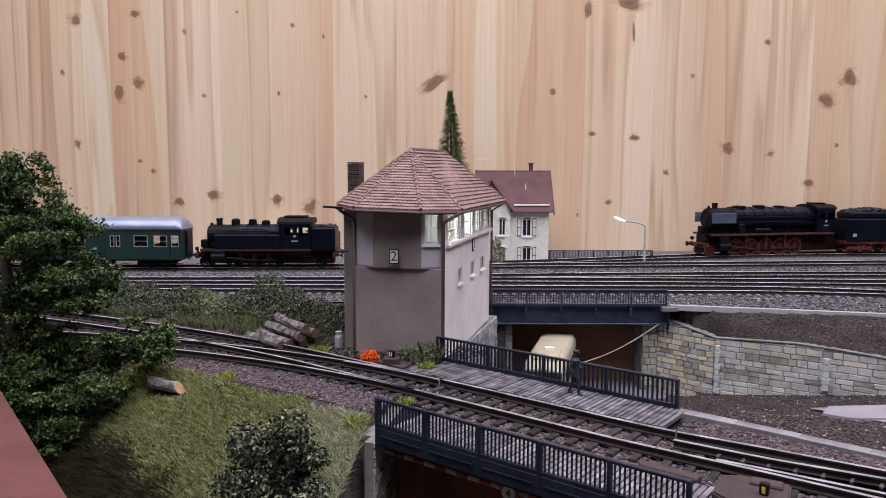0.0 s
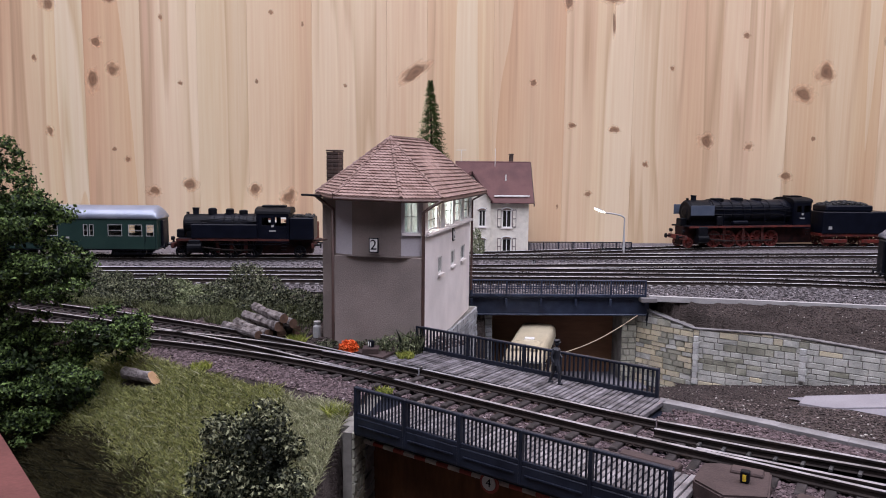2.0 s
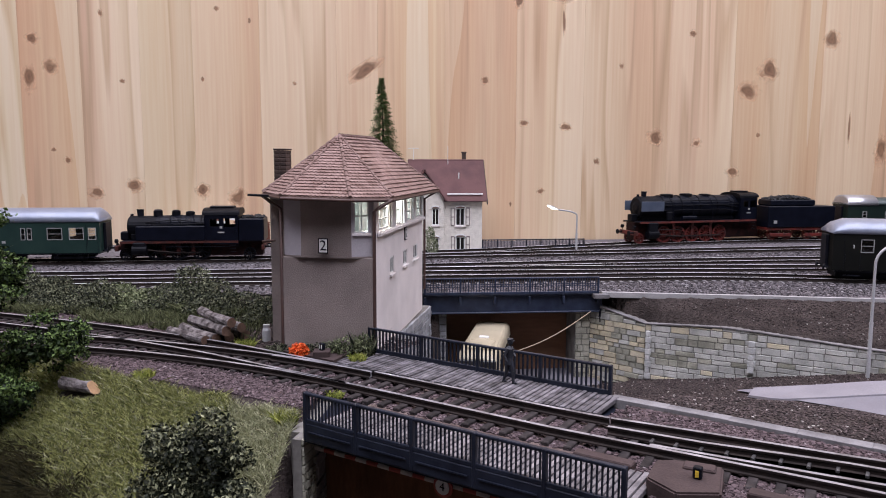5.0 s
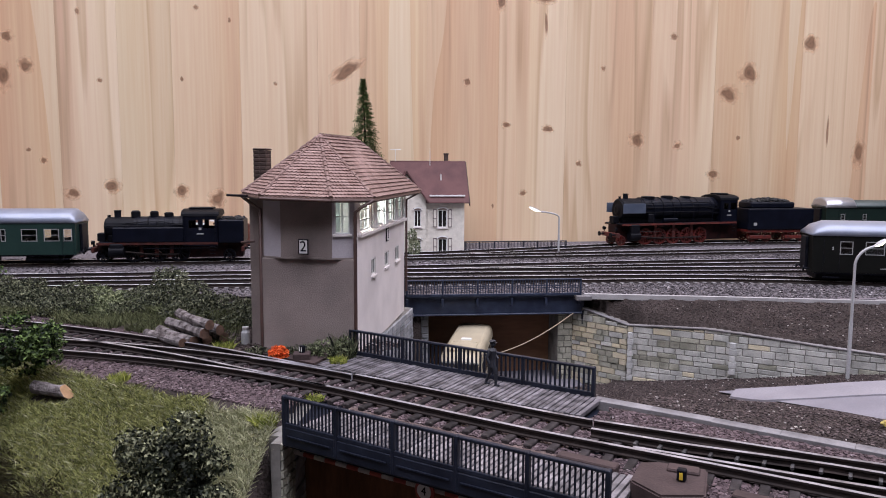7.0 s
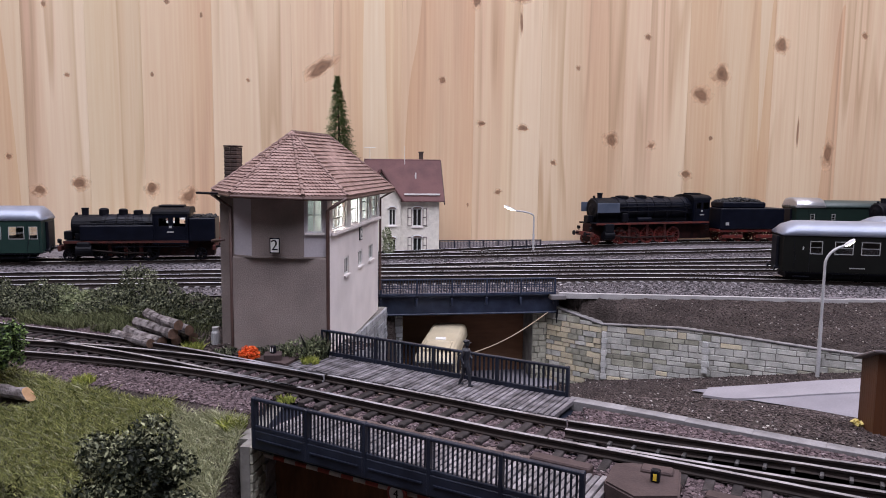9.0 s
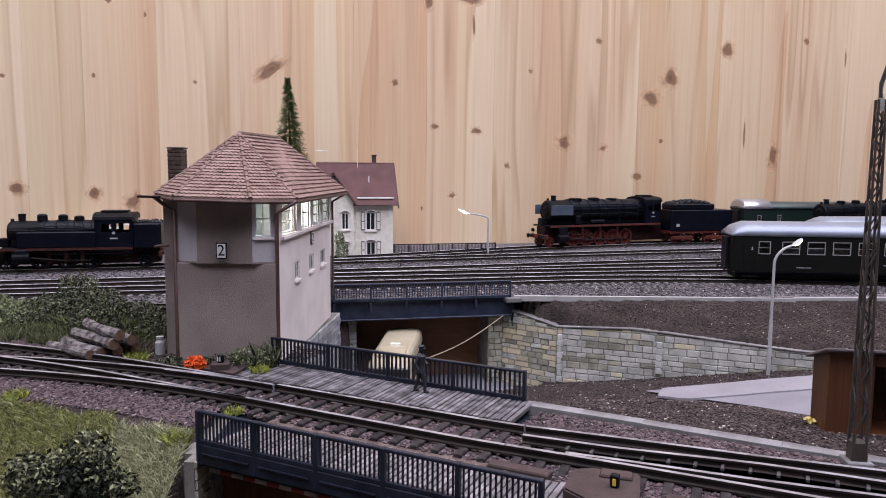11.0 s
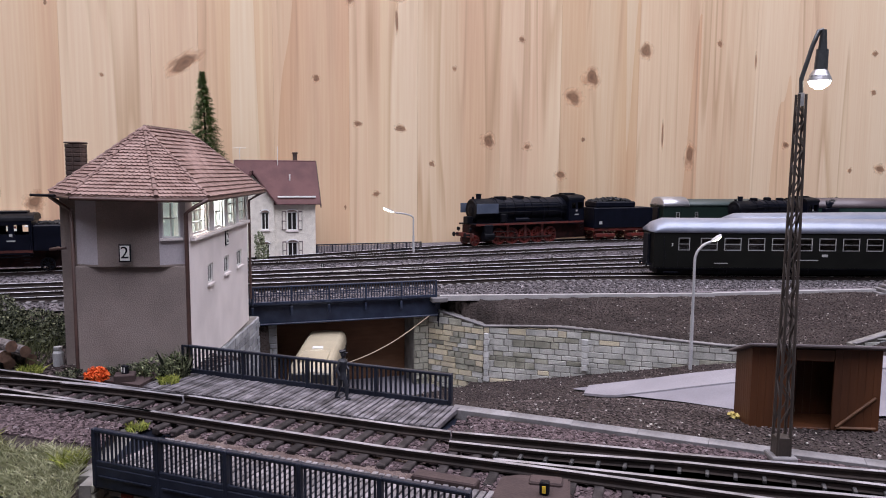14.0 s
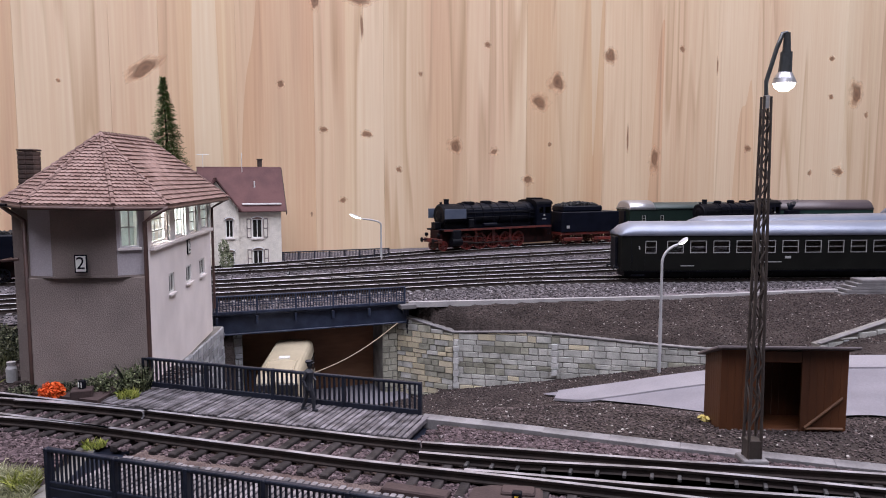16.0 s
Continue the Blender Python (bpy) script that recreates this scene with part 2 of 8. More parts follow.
M_TUNNEL = mat("brown_tunnel_board", (0.29, 0.155, 0.09), (0.19, 0.10, 0.058), 0.7, 0, 30, 500, 0.2, 0.0003, stretch=(0.2, 1, 1))
M_GLASS = glass("window_glass")
M_ROOM = mat("room_plaster", (0.22, 0.21, 0.205), (0.19, 0.18, 0.175), 0.9, 0, 3, 200, 0.1, 0.001)

# ---- mesh helpers ----


def part(name, bm, material, parent=None, label="", smooth=False):
    me = bpy.data.meshes.new(name)
    bm.to_mesh(me)
    bm.free()
    if smooth:
        for p in me.polygons:
            p.use_smooth = True
    for m in material if isinstance(material, (list, tuple)) else (material,):
        me.materials.append(m)
    ob = new(name, me)
    if parent:
        ob.parent = parent
    if label:
        ob["label"] = label
    return ob


def empty(name, m, label, category, group="", kind=""):
    ob = new(name)
    ob.empty_display_size = 0.01
    ob.matrix_world = m
    return tagged(ob, label, category, group, kind)


def box(bm, x0, x1, y0, y1, z0, z1, m=None, bevel=0.0):
    """A box between two corners, its edges chamfered by bevel."""
    b = min(bevel, 0.45 * min(x1 - x0, y1 - y0, z1 - z0))
    if b <= 0:
        vs = [bm.verts.new((x, y, z)) for x in (x0, x1) for y in (y0, y1) for z in (z0, z1)]
        fs = [(0, 1, 3, 2), (4, 6, 7, 5), (0, 4, 5, 1), (2, 3, 7, 6), (0, 2, 6, 4), (1, 5, 7, 3)]
        faces = [bm.faces.new([vs[i] for i in f]) for f in fs]
    else:
        vs, faces = [], []
        ring = lambda z, i: [bm.verts.new(p) for p in ((x0 + i + b, y0 + i, z), (x1 - i - b, y0 + i, z), (x1 - i, y0 + i + b, z), (x1 - i, y1 - i - b, z), (x1 - i - b, y1 - i, z), (x0 + i + b, y1 - i, z), (x0 + i, y1 - i - b, z), (x0 + i, y0 + i + b, z))]
        rs = [ring(z0, b * 0.7), ring(z0 + b, 0), ring(z1 - b, 0), ring(z1, b * 0.7)]
        for a, c in zip(rs, rs[1:]):
            for i in range(8):
                faces.append(bm.faces.new((a[i], a[(i + 1) % 8], c[(i + 1) % 8], c[i])))
        faces.append(bm.faces.new(rs[0][::-1]))
        faces.append(bm.faces.new(rs[3]))
        for r in rs:
            vs += r
    if m is not None:
        for v in vs:
            v.co = m @ v.co
    return faces


def cyl(bm, p, q, r0, r1=None, n=12, cap=True):
    """A tapered rod from p to q."""
    p, q = Vector(p), Vector(q)
    r1 = r0 if r1 is None else r1
    d = (q - p).normalized()
    a = d.cross(Vector((0, 0, 1)) if abs(d.z) < 0.9 else Vector((1, 0, 0))).normalized()
    c = d.cross(a)
    ring = lambda o, r: [bm.verts.new(o + (a * math.cos(2 * math.pi * i / n) + c * math.sin(2 * math.pi * i / n)) * r) for i in range(n)]
    u, v = ring(p, r0), ring(q, r1)
    for i in range(n):
        bm.faces.new((u[i], u[(i + 1) % n], v[(i + 1) % n], v[i]))
    if cap:
        bm.faces.new(u[::-1])
        bm.faces.new(v)


def prism(bm, pts, z0, z1, m=None):
    """An upright prism over a plan polygon (counter-clockwise)."""
    a = [bm.verts.new((x, y, z0)) for x, y in pts]
    b = [bm.verts.new((x, y, z1)) for x, y in pts]
    n = len(pts)
    for i in range(n):
        bm.faces.new((a[i], a[(i + 1) % n], b[(i + 1) % n], b[i]))
    bm.faces.new(a[::-1])
    bm.faces.new(b)
    if m is not None:
        for v in a + b:
            v.co = m @ v.co


def sweep(bm, pts, r, n=8):
    """A round bar along points, one unbroken skin."""
    pts = [Vector(p) for p in pts]
    rings, a = [], None
    for i, p in enumerate(pts):
        d = (pts[min(i + 1, len(pts) - 1)] - pts[max(i - 1, 0)]).normalized()
        if a is None:
            a = d.cross(Vector((0, 0, 1)) if abs(d.z) < 0.9 else Vector((1, 0, 0)))
        a = (a - d * a.dot(d)).normalized()
        c = d.cross(a)
        rings.append([bm.verts.new(p + (a * math.cos(2 * math.pi * k / n) + c * math.sin(2 * math.pi * k / n)) * r) for k in range(n)])
    for u, v in zip(rings, rings[1:]):
        for k in range(n):
            bm.faces.new((u[k], u[(k + 1) % n], v[(k + 1) % n], v[k]))


# local frame along the front tracks: s runs along them, d away from the camera
SU, SN, SO = Vector((0.782, -0.623, 0)).normalized(), Vector((0.623, 0.782, 0)).normalized(), Vector((0.168, 0.44, 0))
SD = Matrix(((SU.x, SN.x, 0, SO.x), (SU.y, SN.y, 0, SO.y), (0, 0, 1, 0), (0, 0, 0, 1)))


def sd(s, d, z=0.0):
    return SO + SU * s + SN * d + Vector((0, 0, z))


def to_sd(x, y):
    v = Vector((x - SO.x, y - SO.y, 0))
    return v.dot(SU), v.dot(SN)


def lerp(x, xs, ys):
    return float(np.interp(x, xs, ys))


def yard_z(y):
    return 0.03 * max(0.0, y - 0.5)

# ---- ground ----
KX, KY = (-1.0, 0.03, 0.142, 0.30, 0.44, 0.62, 1.3), (0.47, 0.468, 0.463, 0.427, 0.407, 0.385, 0.30)
ROAD_S, ROAD_Z = (-0.08, 0.0, 0.055, 0.12, 0.15, 0.20, 0.30, 0.5), (-0.060, -0.052, -0.042, -0.029, -0.024, -0.014, -0.008, -0.006)
TOP_S, TOP_Z = (-0.033, 0.0, 0.05, 0.12, 0.16, 0.20, 0.24), (-0.009, -0.015, -0.0115, -0.0145, -0.0155, -0.012, -0.006)


def wall_d(s):
    return -0.285 * s if s < 0 else 0.0


def ground_z(x, y):
    s, d = to_sd(x, y)
    ky = lerp(x, KX, KY)
    if 0.040 < x < 0.138 and 0.44 < y < 0.5675:
        return -0.066
    if 0.138 <= x < 0.160 and 0.44 < y < 0.4725 and d < wall_d(s) + 0.0055:
        return -0.066
    if y > ky - 0.002:
        return yard_z(y) - 0.001
    xl = -0.028 + (y - 0.227) * 0.2305
    if d < -0.2:
        xr = 0.0645 + (y - 0.167) * 0.287
        if x < xl:
            edge = -0.2795 - 0.0025 * math.sin(s * 40)
            fall = max(0.0, edge - d)
            return -0.001 - min(0.1, fall * 0.55 + fall * fall * 2.0) + 0.0012 * noise.noise((x * 60, y * 60, 0)) * min(1, fall * 60)
        if x < xr and d < -0.2:
            return -0.070
        return -0.001 - max(0.0, -0.30 - d) * 0.4
    if x < xl:
        rise = 0.004 * noise.noise((x * 22, y * 22, 3.0)) + 0.002
        return -0.001 + (max(0.0, rise) if x < -0.06 and y > 0.38 else 0.0)
    if d < wall_d(s) + 0.0055 and s > -0.3:
        rz = lerp(s, ROAD_S, ROAD_Z)
        near = lerp(s, (0.0, 0.10, 0.145, 0.19, 0.30), (-0.125, -0.072, -0.094, -0.112, -0.13))
        b = min(1.0, max(0.0, (s - 0.035) / 0.03))
        if d > near:
            return rz
        k = min(1.0, (near - d) / (near + 0.198))
        top = -0.001 + 0.0015 * noise.noise((x * 50, y * 50, 1.0))
        hump = 0.35 * k + 0.65 * (1 - (1 - k) ** 2.2)
        return rz + (top - rz) * hump * b
    if s > -0.035:
        tz = lerp(s, TOP_S, TOP_Z) - 0.002
        k1 = ky - (SO + SU * s).y
        k = min(1.0, max(0.0, (d - wall_d(s)) / 0.075)) if k1 <= 0 else min(1.0, max(0.0, (d - wall_d(s)) / max(0.012, (ky - y) * 0.782 + d - wall_d(s))))
        return tz + (-0.0014 - tz) * k + 0.0012 * noise.noise((x * 70, y * 70, 2.0))
    return -0.066


def ground_mesh():
    xs = np.concatenate([np.arange(-0.9, -0.36, 0.02), np.arange(-0.36, 0.64, 0.0032), np.arange(0.64, 1.35, 0.02)])
    ys = np.concatenate([np.arange(-0.3, 0.08, 0.02), np.arange(0.08, 0.54, 0.0032), np.arange(0.54, 0.80, 0.01)])
    verts = [(x, y, ground_z(x, y)) for y in ys for x in xs]
    w = len(xs)
    faces = [(j * w + i, j * w + i + 1, (j + 1) * w + i + 1, (j + 1) * w + i) for j in range(len(ys) - 1) for i in range(w - 1)]
    me = bpy.data.meshes.new("ground")
    me.from_pydata(verts, [], faces)
    for p in me.polygons:
        p.use_smooth = True
    me.materials.append(M_EARTH)
    return tagged(new("ground", me), "dark brown scattered earth of a model railway board", "ground", kind="structure")


ground_mesh()

# ---- room shell ----
WA = math.atan(0.0390)
WALLM = Matrix.Translation((0, 0.722, 0)) @ Matrix.Rotation(WA, 4, "Z")
bm = bmesh.new()
box(bm, -2.2, 2.6, 0.014, 0.08, -0.9, 1.5)
wall_back = part("wall_north", bm, M_ROOM)
wall_back.matrix_world = WALLM
tagged(wall_back, "wall lined with upright knotty pine boards", "wall", kind="structure")
for nm, c in (("wall_south", (-2.2, 2.6, -2.4, -2.3, -0.9, 1.5)), ("wall_west", (-2.3, -2.2, -2.4, 0.7, -0.9, 1.5)), ("wall_east", (2.6, 2.7, -2.4, 0.9, -0.9, 1.5)), ("ceiling", (-2.3, 2.7, -2.4, 0.9, 1.5, 1.6)), ("floor", (-2.3, 2.7, -2.4, 0.9, -1.0, -0.9))):
    bm = bmesh.new()
    box(bm, *c)
    tagged(part(nm, bm, M_ROOM), "plain painted room surface", nm.split("_")[0], kind="structure")

# pine boards: seams along the wall, from one to the next
BOARDS = [-0.75, -0.66, -0.575, -0.49, -0.407, -0.319, -0.267, -0.215, -0.168, -0.107, -0.036, 0.003, 0.068, 0.139, 0.2076, 0.297, 0.3667, 0.464, 0.546, 0.625, 0.687, 0.84, 0.88, 0.96, 1.04]
TONES = {3: M_PINE_TAN, 4: M_PINE_TAN, 6: M_PINE_PALE, 7: M_PINE_TAN, 9: M_PINE_PALE, 13: M_PINE_PALE, 14: M_PINE_TAN, 15: M_PINE_PALE, 16: M_PINE_TAN, 21: M_PINE_TAN, 22: M_PINE_TAN}
BOARD_OBS = []
for i, (a, b) in enumerate(zip(BOARDS, BOARDS[1:])):
    bm = bmesh.new()
    box(bm, a + 0.00003, b - 0.00003, 0, 0.0138, -0.88, 1.48, bevel=0.00015)
    BOARD_OBS.append(part("board", bm, TONES.get(i, M_PINE), wall_back))


def knots(i, *spots):
    """Knots of one board: place, half width and half height."""
    for x, z, rx, rz, *turn in spots:
        x, rx, rz = x * (1.005 if x > 0 else 1.0), rx * 1.5, rz * 1.5
        bm = bmesh.new()
        rnd = random.Random(int(x * 1e5))
        mid = bm.verts.new((0, 0, 0))
        ring = [bm.verts.new((math.cos(a) * rx * rnd.uniform(0.95, 1.15) * 1.25, 0, math.sin(a) * rz * rnd.uniform(0.95, 1.15) * 1.25)) for a in np.linspace(0, 2 * math.pi, 15)[:-1]]
        for p, q in zip(ring, ring[1:] + ring[:1]):
            bm.faces.new((mid, p, q))
        uv = bm.loops.layers.uv.new("disc")
        for f in bm.faces:
            for l in f.loops:
                v = l.vert.co
                l[uv].uv = (v.x / rx / 1.25, v.z / rz / 1.25)
        kn = part("knot", bm, M_KNOT, BOARD_OBS[i], "brown knot in the pine")
        kn.matrix_basis = Matrix.Translation((x, -0.00012, z)) @ Matrix.Rotation(radians(turn[0] if turn else 0), 4, "Y")
        kn.visible_shadow = False


knots(4, (-0.3638, 0.1789, 0.002, 0.0025), (-0.3497, 0.2286, 0.006, 0.005), (-0.3526, 0.1109, 0.003, 0.0042))
knots(5, (-0.3072, 0.1947, 0.0042, 0.0036), (-0.2927, 0.1693, 0.0054, 0.006), (-0.3113, 0.1585, 0.0045, 0.009), (-0.2939, 0.2344, 0.0048, 0.0036), (-0.2939, 0.0954, 0.0018, 0.0018))
knots(5, (-0.2818, 0.0856, 0.0024, 0.0024))
knots(6, (-0.2475, 0.2186, 0.0018, 0.0024), (-0.2587, 0.056, 0.0055, 0.0045), (-0.224, 0.0627, 0.006, 0.005), (-0.2311, 0.158, 0.0018, 0.0018))
knots(7, (-0.1977, 0.237, 0.001, 0.001))
knots(8, (-0.1626, 0.0578, 0.005, 0.006), (-0.1301, 0.0501, 0.006, 0.0066), (-0.1453, 0.2254, 0.0018, 0.0018), (-0.1595, 0.1607, 0.0012, 0.0018), (-0.1157, 0.2151, 0.001, 0.002))
knots(9, (-0.0753, 0.1585, 0.0015, 0.0015))
knots(10, (-0.0094, 0.1726, 0.014, 0.0052, -35))
knots(12, (0.1071, 0.1642, 0.003, 0.003), (0.1338, 0.0433, 0.0008, 0.0018))
knots(13, (0.1466, 0.1233, 0.0036, 0.0024), (0.189, 0.1202, 0.0048, 0.003), (0.1398, 0.2427, 0.0044, 0.009), (0.1812, 0.2501, 0.0125, 0.006), (0.1647, 0.0564, 0.003, 0.0024))
knots(13, (0.1853, 0.2234, 0.0012, 0.0108))
knots(14, (0.245, 0.1811, 0.002, 0.002), (0.2219, 0.0863, 0.0025, 0.0025), (0.282, 0.1106, 0.006, 0.0066))
knots(15, (0.3186, 0.2144, 0.003, 0.003), (0.3269, 0.1052, 0.004, 0.0035))
knots(16, (0.4011, 0.1801, 0.0084, 0.0084), (0.3807, 0.1579, 0.009, 0.0072), (0.367, 0.0755, 0.0054, 0.0042), (0.3936, 0.1139, 0.0018, 0.0018))
knots(17, (0.4698, 0.2124, 0.0064, 0.0072), (0.4952, 0.1217, 0.0011, 0.0126))
knots(18, (0.5329, 0.0979, 0.0055, 0.0112), (0.5688, 0.2264, 0.0032, 0.0032))
knots(19, (0.6216, 0.2101, 0.0012, 0.0072), (0.6731, 0.113, 0.0045, 0.0036))
knots(20, (0.8092, 0.2302, 0.004, 0.003), (0.8106, 0.1817, 0.004, 0.003), (0.7791, 0.0836, 0.003, 0.003), (0.8297, 0.0859, 0.008, 0.005))
knots(21, (0.8765, 0.1608, 0.0031, 0.0033), (0.8554, 0.1872, 0.01, 0.0132))

# ---- tracks ----
RAIL_G, RAIL_H = 0.0086, 0.0025


def rail_mesh(bm, pts, zs):
    """One rail along plan points: a narrow head on a wider foot."""
    prof = ((-0.0011, 0.0), (-0.0011, 0.0004), (-0.0004, 0.0007), (-0.0004, 0.0017), (-0.0007, 0.0019), (-0.0007, RAIL_H), (0.0007, RAIL_H), (0.0007, 0.0019), (0.0004, 0.0017), (0.0004, 0.0007), (0.0011, 0.0004), (0.0011, 0.0))
    rows = []
    for i, p in enumerate(pts):
        a, b = pts[max(0, i - 1)], pts[min(len(pts) - 1, i + 1)]
        t = (Vector(b) - Vector(a)).normalized()
        nrm = Vector((-t.y, t.x))
        rows.append([bm.verts.new((p[0] + nrm.x * u, p[1] + nrm.y * u, zs[i] + h)) for u, h in prof])
    k = len(prof)
    for r, q in zip(rows, rows[1:]):
        for j in range(k - 1):
            f = bm.faces.new((r[j], r[j + 1], q[j + 1], q[j]))
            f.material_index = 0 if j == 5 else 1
    bm.faces.new(rows[0])
    bm.faces.new(rows[-1][::-1])


def offset(pts, o):
    out = []
    for i, p in enumerate(pts):
        a, b = pts[max(0, i - 1)], pts[min(len(pts) - 1, i + 1)]
        t = (Vector(b) - Vector(a)).normalized()
        out.append((p[0] - t.y * o, p[1] + t.x * o))
    return out


def resample(pts, step):
    out, carry = [], 0.0
    for p, q in zip(pts, pts[1:]):
        v = Vector(q) - Vector(p)
        n = v.length
        while carry < n:
            out.append((*(Vector(p) + v * (carry / n)), math.atan2(v.y, v.x)))
            carry += step
        carry -= n
    return out


bm = bmesh.new()
box(bm, -0.0013, 0.0013, -0.015, 0.015, -0.0022, 0.0, bevel=0.0003)
SLEEPER = bpy.data.meshes.new("sleeper")
bm.to_mesh(SLEEPER), bm.free()
SLEEPER.materials.append(M_SLEEPER)
STONES = []


def track(name, pts, z_of, near, label, step=0.0068, rails=(1, 1), wide=1.0, skip=None, wood=None):
    tr = empty(name, Matrix(), label, "railway track", "railway tracks", "structure")
    for side, on in zip((-1, 1), rails):
        if on:
            o = offset(pts, side * RAIL_G)
            bm = bmesh.new()
            rail_mesh(bm, o, [z_of(*p) for p in o])
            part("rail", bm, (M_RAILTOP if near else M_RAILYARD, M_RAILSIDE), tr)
    spots = resample(pts, step)
    if near:
        for x, y, a in spots:
            if skip and skip(x, y):
                continue
            ob = new("sleeper", SLEEPER)
            ob.parent = tr
            ob.matrix_world = Matrix.Translation((x, y, z_of(x, y))) @ Matrix.Rotation(a, 4, "Z") @ Matrix.Diagonal((1, wide, 1, 1))
    else:
        verts, faces = [], []
        for x, y, a in spots:
            m = Matrix.Translation((x, y, z_of(x, y))) @ Matrix.Rotation(a, 4, "Z")
            k = len(verts)
            verts += [m @ Vector((u, v, w)) for u in (-0.0013, 0.0013) for v in (-0.0145, 0.0145) for w in (-0.0015, 0.0)]
            faces += [[k + i for i in f] for f in ((1, 3, 7, 5), (0, 1, 5, 4), (2, 6, 7, 3), (0, 2, 3, 1), (4, 5, 7, 6))]
        me = bpy.data.meshes.new("sleepers")
        me.from_pydata([tuple(v) for v in verts], [], faces)
        me.materials.append(wood or M_SLEEPER)
        ob = new("sleepers", me)
        ob.parent = tr
        ob["kind"] = "stuff"
    STONES.append((pts, near))
    return tr


def plan(f, s0, s1, n=60):
    """Plan points of a track given as d(s) in the front frame."""
    return [tuple(sd(s, f(s)).xy) for s in np.linspace(s0, s1, n)]


flat = lambda x, y: 0.0
bend_l = lambda s: -0.2375 - 0.14 * max(0.0, -0.10 - s) ** 1.6 * 3
main_d = lambda s: bend_l(s) if s < 0.05 else lerp(s, (0.05, 0.094, 0.127, 0.15, 0.30, 0.60), (-0.2375, -0.2352, -0.2340, -0.2335, -0.2257, -0.215))
track("front_track", plan(main_d, -0.52, 0.062, 80), flat, True, "front railway track with dark sleepers and shiny rails")
right_d = lambda s: lerp(s, (0.062, 0.09, 0.126, 0.168, 0.30, 0.60), (-0.2369, -0.2333, -0.2297, -0.2237, -0.205, -0.163))
far_blade = lambda s: lerp(s, (0.0638, 0.0916, 0.126, 0.15, 0.30, 0.60), (-0.2357, -0.2330, -0.2268, -0.2249, -0.2171, -0.2064))
near_blade = lambda s: right_d(s) - RAIL_G
turnout = track("turnout", plan(lambda s: (main_d(s) + right_d(s)) / 2, 0.0655, 0.34, 50), flat, True, "turnout with dark sleepers and shiny rails", rails=(0, 0), wide=1.22)
for f, s0 in ((lambda s: right_d(s) + RAIL_G, 0.062), (lambda s: main_d(s) - RAIL_G, 0.062), (far_blade, 0.0638), (near_blade, 0.079)):
    pts = plan(f, s0, 0.60, 60)
    bm = bmesh.new()
    rail_mesh(bm, pts, [0.0] * len(pts))
    part("rail", bm, (M_RAILTOP, M_RAILSIDE), turnout)
left_d = lambda s: -0.2375 - 1.3 * max(0.0, -0.03 - s) ** 2
track("turnout_branch", plan(left_d, -0.40, -0.032, 50), flat, True, "branch rails of a turnout bending off the front track", skip=lambda x, y: abs(left_d(to_sd(x, y)[0]) - main_d(to_sd(x, y)[0])) < 0.017)

yz = lambda x, y: yard_z(y) + 0.0005


def curve(xs, ys, n=70):
    """A smooth plan line through a few points."""
    c = np.polyfit(xs, ys, min(len(xs) - 1, 4))
    return [(float(x), float(np.polyval(c, x))) for x in np.linspace(xs[0], xs[-1], n)]


TRAIN = curve((-0.7, -0.3, 0.0, 0.15, 0.35, 0.9), (0.606, 0.604, 0.614, 0.628, 0.64, 0.66))
EXPRESS = [(x, 0.512 - (0.0 if x < 0.2 else 1.1 * (x - 0.2) ** 2 if x < 0.345 else 0.0231 + 0.319 * (x - 0.345))) for x in np.linspace(-0.8, 1.0, 120)]
REAR = [
    ("rear_track", EXPRESS), ("rear_track", curve((-0.8, -0.2, 0.1, 0.4, 1.1), (0.545, 0.543, 0.547, 0.538, 0.50))),
    ("rear_track", curve((-0.05, 0.1, 0.25, 0.5, 1.1), (0.560, 0.568, 0.578, 0.578, 0.55))), ("rear_track", TRAIN),
    ("rear_track", curve((0.0, 0.12, 0.25, 0.45, 1.1), (0.628, 0.650, 0.684, 0.705, 0.70))),
]
# grey gravel bed of the yard, up to the sleepers' tops
bm = bmesh.new()
xs_ = np.linspace(-0.9, 1.3, 90)
rows = [[bm.verts.new((x, y, yard_z(y) + 0.0001)) for y in (lerp(x, KX, KY) + 0.0015, *np.linspace(0.50, 0.70, 6), 0.721 + 0.0390 * x)] for x in xs_]
for a, b in zip(rows, rows[1:]):
    for i in range(len(a) - 1):
        bm.faces.new((a[i], b[i], b[i + 1], a[i + 1]))
M_GRAVEL = mat("grey_yard_gravel", (0.085, 0.076, 0.080), (0.215, 0.195, 0.206), 0.92, 0, 700, 1600, 0.9, 0.0015, fine_amt=0.7)
tagged(part("yard_bed", bm, M_GRAVEL), "fine grey gravel bed of the rear yard", "gravel", kind="structure")
bm = bmesh.new()
rows = [[bm.verts.new((*p, yard_z(p[1]) + 0.0003)) for p in q] for q in zip(offset(EXPRESS, -0.0142), offset(EXPRESS, 0.0142))]
for a, b in zip(rows, rows[1:]):
    bm.faces.new((a[0], b[0], b[1], a[1]))
tagged(part("track_bed", bm, M_SLEEPER), "dark bed under the front yard track", "track bed", kind="structure")
M_YARDWOOD = mat("dusty_sleeper", (0.060, 0.053, 0.056), (0.13, 0.118, 0.124), 0.8, 0, 200, 1500, 0.4, 0.0004)
for nm, pts in REAR:
    track(nm, pts, yz, False, "rear yard railway track with thin shiny rails, glint coloured white", wood=M_KERB if pts is EXPRESS else M_YARDWOOD)

